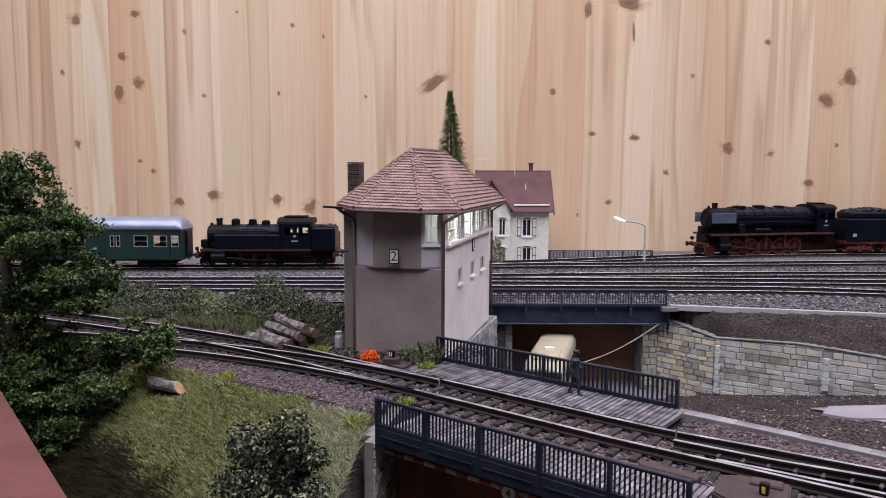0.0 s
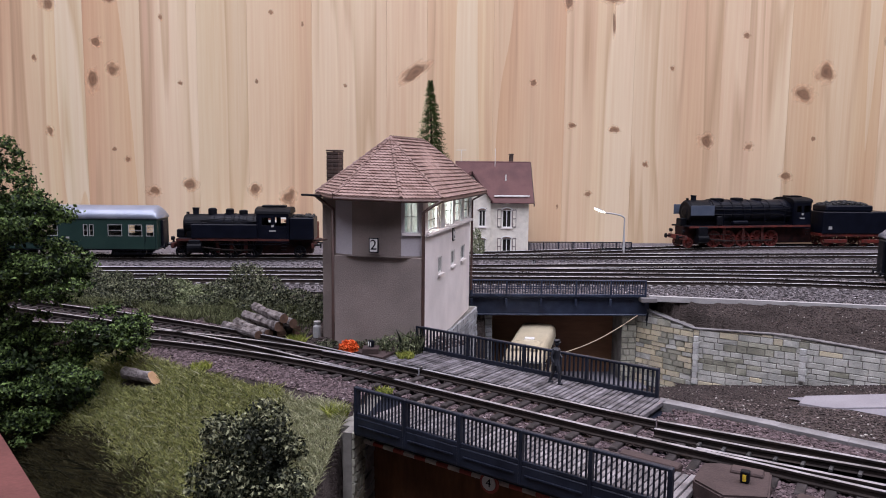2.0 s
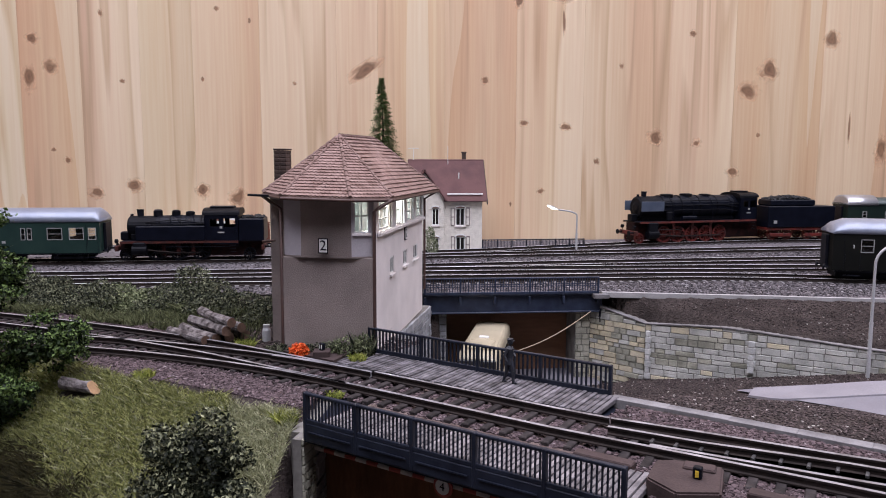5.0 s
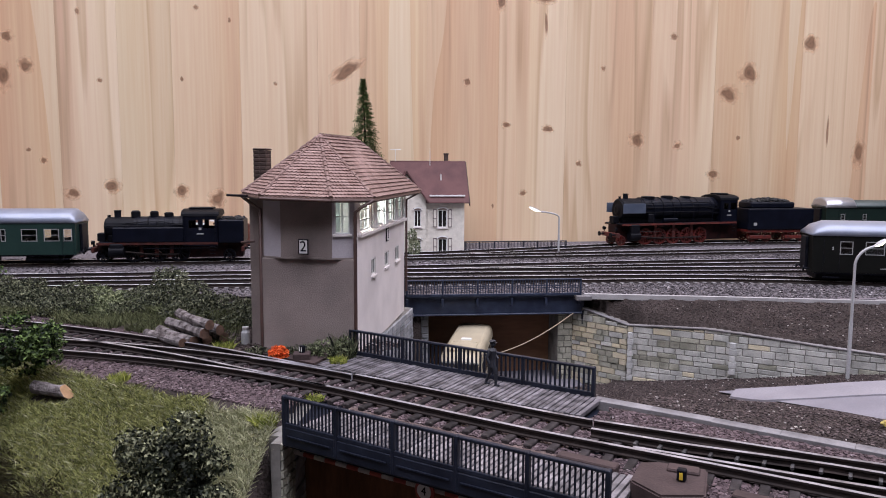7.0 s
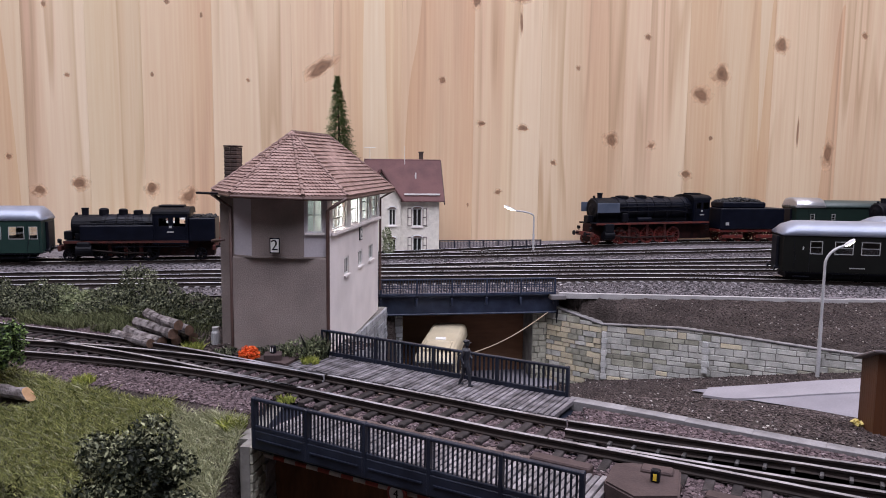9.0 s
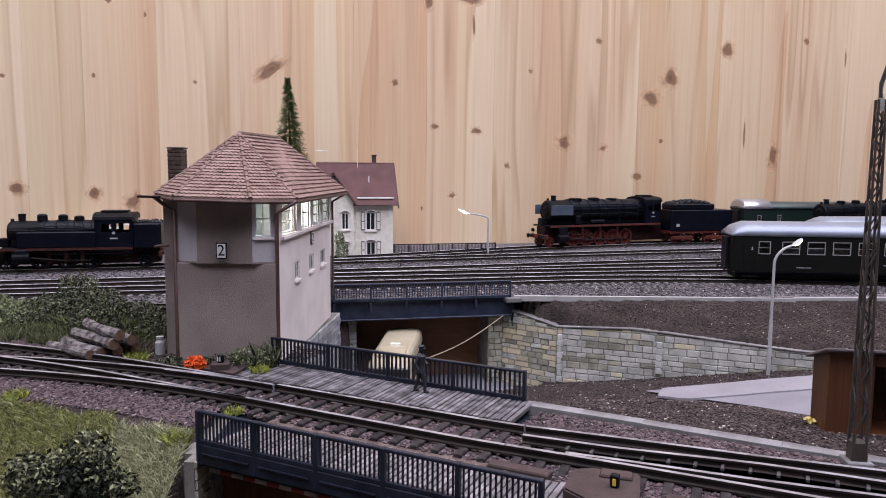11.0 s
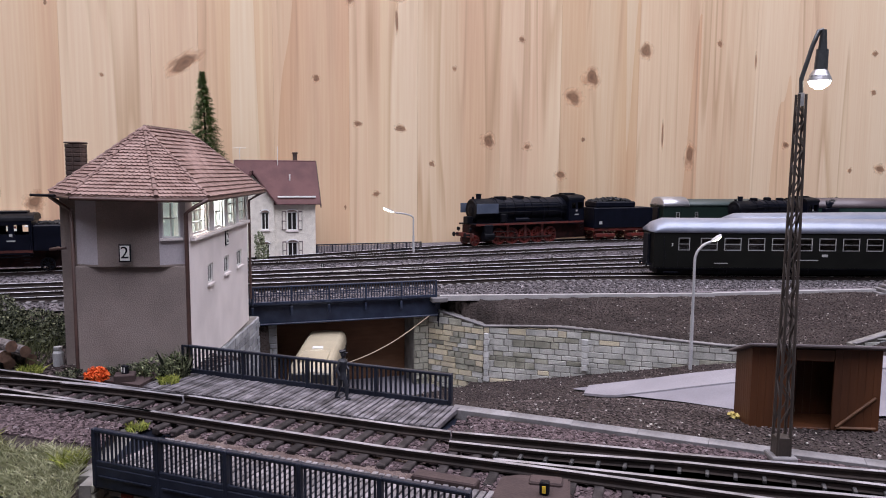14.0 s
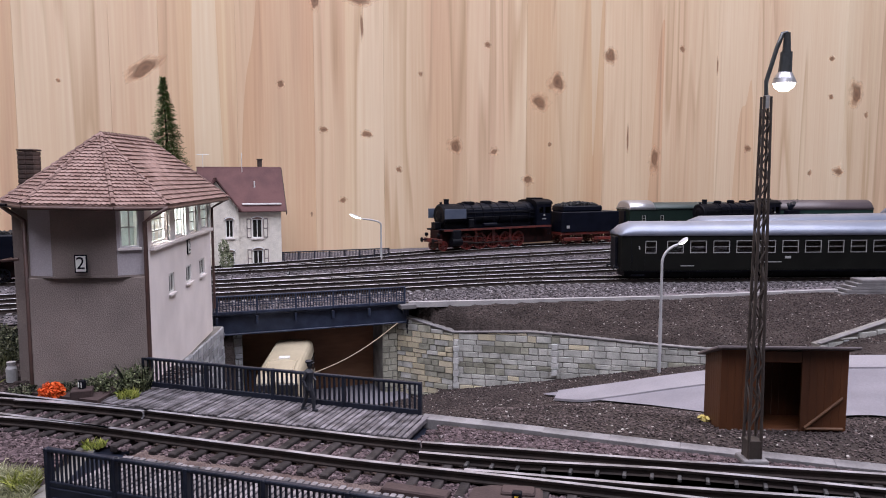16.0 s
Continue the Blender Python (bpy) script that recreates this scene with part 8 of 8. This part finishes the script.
# leafy tree beside the table edge
tree = empty("leafy_tree", Matrix(), "dense dark green broadleaf tree beside the table edge", "tree")
bm = bmesh.new()
cyl(bm, (-0.178, 0.296, -0.060), (-0.180, 0.300, 0.0), 0.0042, 0.0032, 10)
cyl(bm, (-0.180, 0.300, 0.0), (-0.184, 0.302, 0.085), 0.0032, 0.0010, 10)
part("trunk", bm, M_TWIG, tree)
LOBES = [(-0.1780, 0.302, 0.0818, 0.0122, 0.0122, 0.0107), (-0.1665, 0.300, 0.0586, 0.0198, 0.0198, 0.0108), (-0.1523, 0.298, 0.0611, 0.0084, 0.0084, 0.0074), (-0.1534, 0.298, 0.0382, 0.0182, 0.0182, 0.0121),
         (-0.1408, 0.300, 0.0372, 0.0080, 0.0080, 0.0092), (-0.1792, 0.304, 0.0226, 0.0116, 0.0116, 0.0128), (-0.1780, 0.302, 0.0072, 0.0127, 0.0127, 0.0118), (-0.1612, 0.298, 0.0119, 0.0104, 0.0104, 0.0088),
         (-0.1292, 0.296, 0.0120, 0.0153, 0.0153, 0.0096), (-0.1188, 0.297, 0.0133, 0.0084, 0.0084, 0.0083), (-0.1430, 0.290, -0.0078, 0.0206, 0.0206, 0.0121), (-0.1683, 0.292, -0.0057, 0.0123, 0.0123, 0.0111),
         (-0.1520, 0.286, -0.0214, 0.0121, 0.0121, 0.0081), (-0.1800, 0.302, 0.0660, 0.0200, 0.0180, 0.0120), (-0.1720, 0.302, 0.0330, 0.0220, 0.0200, 0.0120), (-0.1600, 0.298, 0.0030, 0.0180, 0.0180, 0.0100),
         (-0.1790, 0.296, -0.0100, 0.0200, 0.0180, 0.0140)]
for i, L_ in enumerate(LOBES):
    bm = bmesh.new()
    cyl(bm, (-0.181, 0.300, L_[2] - 0.012), (L_[0], L_[1], L_[2]), 0.0013, 0.0005, 7)
    part("limb", bm, M_TWIG, tree)
rnd = random.Random(77)
TWIGS = []
for x, y, z, a, b, c in LOBES:
    for _ in range(24):
        u = Vector((rnd.gauss(0, 1), rnd.gauss(0, 1), rnd.gauss(0, 1))).normalized() * rnd.uniform(0.40, 1.22)
        k = rnd.uniform(0.16, 0.40)
        TWIGS.append((x + u.x * a, y + u.y * b, z + u.z * c, a * k, b * k, c * k * 0.8))
leaves("crown", TWIGS, 1050000, 0.00080, M_LEAF, 7, tree, 0.5, 0.34, 0.22)
# inner leaves coloured nearly black to stand in for shade inside the crown
leaves("inner_crown", [(x, y, z, a * 0.66, b * 0.66, c * 0.66) for x, y, z, a, b, c in LOBES], 420000, 0.0013, leaf_mat("shaded_inner_tree_leaf", (0.004, 0.009, 0.003), (0.030, 0.050, 0.016)), 8, tree, 0.35, 0.3, 0.15)

# round bush on the bank
bush = empty("round_bush", Matrix(), "round grey-green bush with small pale leaves", "bush")
bm = bmesh.new()
cyl(bm, (-0.047, 0.209, -0.046), (-0.047, 0.207, 0.0), 0.0014, 0.0006, 8)
part("stem", bm, M_TWIG, bush)
BB = [(-0.047, 0.206, -0.0015, 0.0140, 0.0130, 0.0160), (-0.0495, 0.207, -0.022, 0.0135, 0.013, 0.016), (-0.042, 0.206, -0.014, 0.0105, 0.011, 0.014), (-0.053, 0.206, -0.010, 0.009, 0.010, 0.012)]
rnd = random.Random(31)
BT = []
for x, y, z, a, b, c in BB:
    for _ in range(30):
        u = Vector((rnd.gauss(0, 1), rnd.gauss(0, 1), rnd.gauss(0, 1))).normalized() * rnd.uniform(0.6, 1.05)
        k = rnd.uniform(0.22, 0.40)
        BT.append((x + u.x * a, y + u.y * b, z + u.z * c, a * k, b * k, c * k))
BT = [(-0.0495 + (x + 0.047) * 1.05, y, z - 0.0035, a, b, c) for x, y, z, a, b, c in BT]
leaves("foliage", BT, 1350000, 0.00072, M_BUSHLEAF, 9, bush)
# darker leaf colour inside the bush imitates its inner shade
leaves("inner_foliage", [(x, y, z, a * 0.62, b * 0.62, c * 0.62) for x, y, z, a, b, c in BB], 1500000, 0.0008, leaf_mat("shaded_inner_bush_leaf", (0.006, 0.008, 0.005), (0.018, 0.022, 0.013)), 10, bush)

# hedge behind the left tracks
rnd = random.Random(12)
for i in range(13):
    f = i / 12
    x = -0.235 + 0.180 * f + rnd.uniform(-0.004, 0.004)
    y = 0.466 - 0.062 * f + rnd.uniform(-0.006, 0.010)
    h = 0.0055 + 0.0045 * rnd.random() + (0.004 if i in (9, 10) else 0)
    m_ = M_HEDGEPALE if i in (6, 7) else M_HEDGELEAF
    hb_ = leaves("hedge_bush", [(x, y, h * 0.75, 0.0115, 0.012, h), (x + 0.007, y - 0.010, h * 0.5, 0.010, 0.010, h * 0.75), (x - 0.006, y - 0.014, h * 0.35, 0.009, 0.009, h * 0.6)], 2200000, 0.00068, m_, 30 + i)
    tagged(hb_, "pale grey-green shrub behind the track" if m_ is M_HEDGEPALE else "dark grey-green shrub with small leaves behind the track", "shrub", "hedge shrubs", "stuff")

# small shrub at the foot of the house
sh_ = leaves("shrub", [(0.0490, 0.636, 0.012, 0.0055, 0.0050, 0.0085), (0.0475, 0.637, 0.022, 0.0040, 0.0040, 0.0070)], 1500000, 0.0009, leaf_mat("variegated_leaf", (0.05, 0.07, 0.03), (0.42, 0.44, 0.30)), 29)
tagged(sh_, "small pale green shrub by the white house", "shrub", kind="stuff")

# spruce behind the signal box
sp = empty("spruce_tree", Matrix.Translation((0.0110, 0.672, yard_z(0.672))), "slim dark green spruce tree by the wall", "tree")
bm = bmesh.new()
cyl(bm, (0, 0, -0.002), (-0.005, 0, 0.151), 0.0022, 0.0004, 8)
part("trunk", bm, M_TWIG, sp)
rng = random.Random(21)
SPN, SPF = [], []
for k in range(86):
    z = 0.008 + 0.145 * k / 85
    R = min(0.027, 0.215 * (0.154 - z) + 0.0012)
    for j in range(int(9 + R * 1500)):
        a = rng.uniform(0, 2 * math.pi)
        r = R * rng.uniform(0.55, 1.12)
        for m_ in range(8):
            f = 0.3 + 0.7 * m_ / 7
            c = Vector((-0.005 * z / 0.15 + math.cos(a) * r * f, math.sin(a) * r * f, z - 0.22 * r * f + rng.uniform(-0.0008, 0.0008)))
            d = Vector((math.cos(a + rng.uniform(-1, 1)), math.sin(a + rng.uniform(-1, 1)), rng.uniform(-0.5, 0.6))).normalized() * rng.uniform(0.0016, 0.0031)
            w = d.cross(Vector((0, 0, 1))) * 0.24 + Vector((0, 0, 0.0002))
            n = len(SPN)
            SPN += [tuple(c - w), tuple(c + w), tuple(c + d)]
            SPF.append((n, n + 1, n + 2))
me = bpy.data.meshes.new("crown")
me.from_pydata(SPN, [], SPF)
me.materials.append(M_SPRUCE)
cr = new("crown", me)
cr.parent = sp
cr["kind"] = "stuff"

# grass on the bank
rng = np.random.default_rng(3)
SP, SPD, SPB = [], [], []
for _ in range(430000):
    x, y = rng.uniform(-0.24, -0.018), rng.uniform(0.12, 0.36)
    s, d = to_sd(x, y)
    xl = -0.0235 + (y - 0.227) * 0.2305
    edge = -0.2785 - 0.0025 * math.sin(s * 40) + 0.004 * noise.noise((x * 80, y * 80, 5))
    if x > xl or d > edge or d < -0.42:
        continue
    u = min(1.0, max(0.0, ((x + 0.1206) * 0.0154 - (y - 0.2941) * 0.0078) / 0.000298))
    if math.hypot(x + 0.1206 - 0.0154 * u, y - 0.2941 + 0.0078 * u) < 0.0022:
        continue
    z = ground_z(x, y)
    # blades to the left and low down get the colour darkened as tree shade
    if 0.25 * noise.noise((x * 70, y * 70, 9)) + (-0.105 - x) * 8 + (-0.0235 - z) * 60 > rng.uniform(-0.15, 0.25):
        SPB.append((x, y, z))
    elif (x > -0.05 + 0.012 * noise.noise((x * 40, y * 40, 2))) or rng.random() < 0.12:
        SPD.append((x, y, z))
    else:
        SP.append((x, y, z))
tagged(blades("bank_grass", SP, 0.0023, 0.00010, M_GRASS, 1, 0.85), "long yellow-green static grass on the bank", "grass", kind="stuff")
tagged(blades("bank_grass", SPD, 0.0026, 0.00010, M_GRASSDRY, 2, 0.75), "short dry pale grass by the wing wall", "grass", kind="stuff")


# brown blades, their very dark tone standing in for shade under the tree
tagged(blades("bank_grass", SPB, 0.0034, 0.00011, leaf_mat("shaded_brown_grass_blade", (0.009, 0.009, 0.004), (0.055, 0.047, 0.018), 0.85), 5, 0.9), "brown grass low on the bank, coloured dark as tree shade", "grass", kind="stuff")
SPV = []
while len(SPV) < 9000:
    x, y = rng.uniform(-0.25, -0.055), rng.uniform(0.34, 0.45)
    s, d = to_sd(x, y)
    if d < max(main_d(s), left_d(s)) + 0.021 or y > 0.455 - 0.062 * (x + 0.235) / 0.18 or (x > -0.10 and y < 0.376 and rng.random() < 0.9):
        continue
    if noise.noise((x * 45, y * 45, 4)) > -0.12:
        SPV.append((x, y, ground_z(x, y)))
tagged(blades("verge_grass", SPV, 0.0052, 0.00018, leaf_mat("verge_blade", (0.035, 0.042, 0.02), (0.19, 0.205, 0.10), 0.85), 6, 0.5), "thin grey-green grass before the hedge", "grass", kind="stuff")


def tuft(x, y, z, r, h, n, material, label, cat, seed):
    rng = np.random.default_rng(seed)
    a, q = rng.uniform(0, 6.28, n), np.sqrt(rng.uniform(0, 1, n)) * r
    ob = blades("tuft", [(x + math.cos(i) * j, y + math.sin(i) * j, z) for i, j in zip(a, q)], h, 0.00022, material, seed, 0.5)
    return tagged(ob, label, cat, "tufts", "stuff")


tuft(-0.0889, 0.2915, -0.001, 0.0036, 0.0030, 260, M_GRASSGREEN, "bright yellow-green grass tuft by the track", "grass tuft", 1)
tuft(-0.0285, 0.2410, -0.003, 0.0034, 0.0042, 300, M_GRASSGREEN, "bright green grass tuft by the bridge end", "grass tuft", 2)
tuft(-0.0070, 0.3060, 0.0, 0.0034, 0.0028, 240, M_GRASSGREEN, "yellow grass tuft at the walkway end", "grass tuft", 3)
tuft(-0.0580, 0.3350, 0.0, 0.0042, 0.0030, 260, M_GRASSGREEN, "bright green grass tuft by the log pile", "grass tuft", 4)
tuft(-0.0136, 0.2584, 0.0, 0.0030, 0.0020, 130, M_GRASSGREEN, "bright green grass tuft beside the ballast", "grass tuft", 5)
fl = leaves("orange_flowers", [(-0.0318, 0.3130, 0.0030, 0.0040, 0.0034, 0.0029)], 9000000, 0.0006, M_ORANGE, 50)
tagged(fl, "bright orange flower clump beside the track", "flowers", kind="stuff")
for i, (x, y, z, r, h) in enumerate(((-0.0420, 0.3215, 0.0015, 0.0050, 0.0030), (-0.0300, 0.3190, 0.0015, 0.0060, 0.0032), (-0.0120, 0.3155, 0.0026, 0.0070, 0.0056), (-0.0045, 0.3140, 0.0028, 0.0050, 0.0062), (-0.0210, 0.3170, 0.0020, 0.0060, 0.0040))):
    w_ = leaves("low_weeds", [(x, y, z, r, r * 0.7, h)], 1900000, 0.0006, M_HEDGEPALE if i in (2, 3) else M_HEDGELEAF, 60 + i)
    tagged(w_, "low weeds at the foot of the signal box", "weeds", "weeds", "stuff")
    tuft(x, y, 0.0, r * 0.9, h * (1.7 if i == 3 else 1.0), 120, M_HEDGELEAF, "thin pale grass at the foot of the signal box", "grass tuft", 70 + i)

# ---- ballast and scatter ----


def stones(name, P, size, material, seed, label, squash=0.7):
    """Angular little stones, one mesh."""
    rng = np.random.default_rng(seed)
    P = np.array(P)
    n = len(P)
    base = np.array([(-1, -1, -1), (1, -1, -1), (1, 1, -1), (-1, 1, -1), (-1, -1, 1), (1, -1, 1), (1, 1, 1), (-1, 1, 1)], float)
    v = base[None] * rng.uniform(0.45, 1.0, (n, 8, 3)) * (size / 2 * rng.uniform(0.6, 1.35, n))[:, None, None]
    a, b = rng.uniform(0, 6.28, n), rng.uniform(-0.7, 0.7, n)
    ca, sa, cb, sb_ = np.cos(a), np.sin(a), np.cos(b), np.sin(b)
    R = np.zeros((n, 3, 3))
    R[:, 0, 0], R[:, 0, 1], R[:, 1, 0], R[:, 1, 1], R[:, 2, 2] = ca, -sa, sa, ca, 1
    Q = np.zeros((n, 3, 3))
    Q[:, 0, 0], Q[:, 1, 1], Q[:, 1, 2], Q[:, 2, 1], Q[:, 2, 2] = 1, cb, -sb_, sb_, cb
    v = np.einsum("nij,njk,nlk->nli", R, Q, v)
    v[:, :, 2] *= squash
    v += P[:, None, :]
    k = np.arange(n)[:, None, None] * 8
    f = np.array([(0, 3, 2, 1), (4, 5, 6, 7), (0, 1, 5, 4), (1, 2, 6, 5), (2, 3, 7, 6), (3, 0, 4, 7)])[None] + k
    me = bpy.data.meshes.new(name)
    me.from_pydata(v.reshape(-1, 3).tolist(), [], f.reshape(-1, 4).tolist())
    me.materials.append(material)
    return tagged(new(name, me), label, "ballast", kind="stuff")


def rock_mat(name, c1, c2, c3, rough=0.9):
    m = leaf_mat(name, c1, c2, rough)
    n, l = m.node_tree.nodes, m.node_tree.links
    r = [x for x in n if x.type == "VALTORGB"][0]
    e = r.color_ramp.elements.new(0.97)
    e.color = (*c2, 1)
    r.color_ramp.elements[-1].color = (*c3, 1)
    tc, nz, bp = n.new("ShaderNodeTexCoord"), n.new("ShaderNodeTexNoise"), n.new("ShaderNodeBump")
    nz.inputs["Scale"].default_value = 2500
    bp.inputs["Strength"].default_value, bp.inputs["Distance"].default_value = 0.5, 0.0003
    l.new(tc.outputs["Object"], nz.inputs[0]), l.new(nz.outputs[0], bp.inputs["Height"]), l.new(bp.outputs[0], n["Principled BSDF"].inputs["Normal"])
    return m


M_STONEBR = rock_mat("brown_ballast_stone", (0.028, 0.0195, 0.021), (0.136, 0.099, 0.105), (0.26, 0.22, 0.225))
M_STONEGR = rock_mat("grey_ballast_stone", (0.028, 0.025, 0.027), (0.172, 0.155, 0.164), (0.46, 0.44, 0.45))
M_SCATTER = rock_mat("earth_crumb", (0.018, 0.0138, 0.0134), (0.112, 0.086, 0.083), (0.50, 0.47, 0.44))
rng = np.random.default_rng(17)
P = []
while len(P) < 70000:
    s, d = rng.uniform(-0.36, 0.36), rng.uniform(-0.300, -0.205)
    lo_ = min(main_d(s), left_d(s)) - 0.032
    hi_ = max(max(main_d(s), right_d(s)) + 0.0155, -0.2055 if s > 0.056 else -1)
    if not lo_ < d < hi_ or (s < 0.056 and d > -0.2222):
        continue
    p = sd(s, d)
    on = min(abs(abs(d - main_d(s)) - RAIL_G), abs(abs(d - right_d(s)) - RAIL_G) if s > 0.06 else 1, abs(d - far_blade(s)) if s > 0.062 else 1, abs(abs(d - left_d(s)) - RAIL_G) if s < -0.032 else 1)
    if on < 0.0011:
        continue
    inside = abs(d - main_d(s)) < 0.0148 or (s > 0.062 and abs(d - right_d(s)) < 0.0148) or (s < -0.032 and abs(d - left_d(s)) < 0.0148)
    if -0.018 < s < 0.088 and d < -0.2570:
        continue
    if inside and s < 0.0 and rng.random() < 0.6:
        continue
    z = -0.0009 if inside else 0.0003
    if not inside:
        g = ground_z(p.x, p.y)
        if g < -0.0045 and s < -0.02:
            continue
        z = max(g, -0.0045) + 0.0003
        if g < -0.01 and d > -0.2815 and s > -0.02:
            z = -0.0024
    elif ground_z(p.x, p.y) < -0.01:
        z = -0.0012
    P.append((p.x, p.y, z))
stones("front_ballast", P, 0.00118, M_STONEBR, 1, "loose brown ballast stones round the front track")
P = []
while len(P) < 26000:
    x, y = rng.uniform(-0.30, 0.50), rng.uniform(0.40, 0.64)
    if y < lerp(x, KX, KY) + 0.004:
        continue
    if abs(y - float(np.interp(x, [p[0] for p in EXPRESS], [p[1] for p in EXPRESS]))) < 0.0142:
        continue
    dense = 1.0 if y < 0.53 else 0.5
    if rng.random() > dense or x < -0.03 and rng.random() < 0.4:
        continue
    P.append((x, y, yard_z(y) + 0.0001 + rng.uniform(0, 0.0003)))
stones("yard_ballast", P, 0.0015, M_STONEGR, 2, "loose grey ballast in the rear yard")
P = []
while len(P) < 66000:
    x, y = rng.uniform(0.08, 0.60), rng.uniform(0.13, 0.47)
    s, d = to_sd(x, y)
    if not -0.1975 < d < 0.16 or y > lerp(x, KX, KY) - 0.003 or abs(d - wall_d(s) - 0.004) < 0.0048:
        continue
    if s < 0.012 and d < 0 and (x < 0.092 or s < -0.03 or d < -0.15):
        continue
    near = lerp(s, (0.062, 0.10, 0.145, 0.19, 0.30, 0.42), (-0.034, -0.060, -0.090, -0.108, -0.124, -0.13))
    if s > 0.058 and near < d < 0.0:
        if d < lerp(s, (0.062, 0.103, 0.1415, 0.24, 0.42), (-0.0325, -0.028, -0.020, -0.010, -0.010)):
            continue
    P.append((x, y, ground_z(x, y) + 0.0002))
stones("earth_crumbs", P, 0.00078, M_SCATTER, 3, "dark earth crumbs with pale specks on the bank", 0.6)
P = []
while len(P) < 3500:
    s, d = rng.uniform(-0.14, -0.05), rng.uniform(-0.222, -0.17)
    p = sd(s, d)
    P.append((p.x, p.y, -0.0005))
stones("box_ground", P, 0.0010, M_SCATTER, 4, "fine dark scatter round the signal box", 0.5)
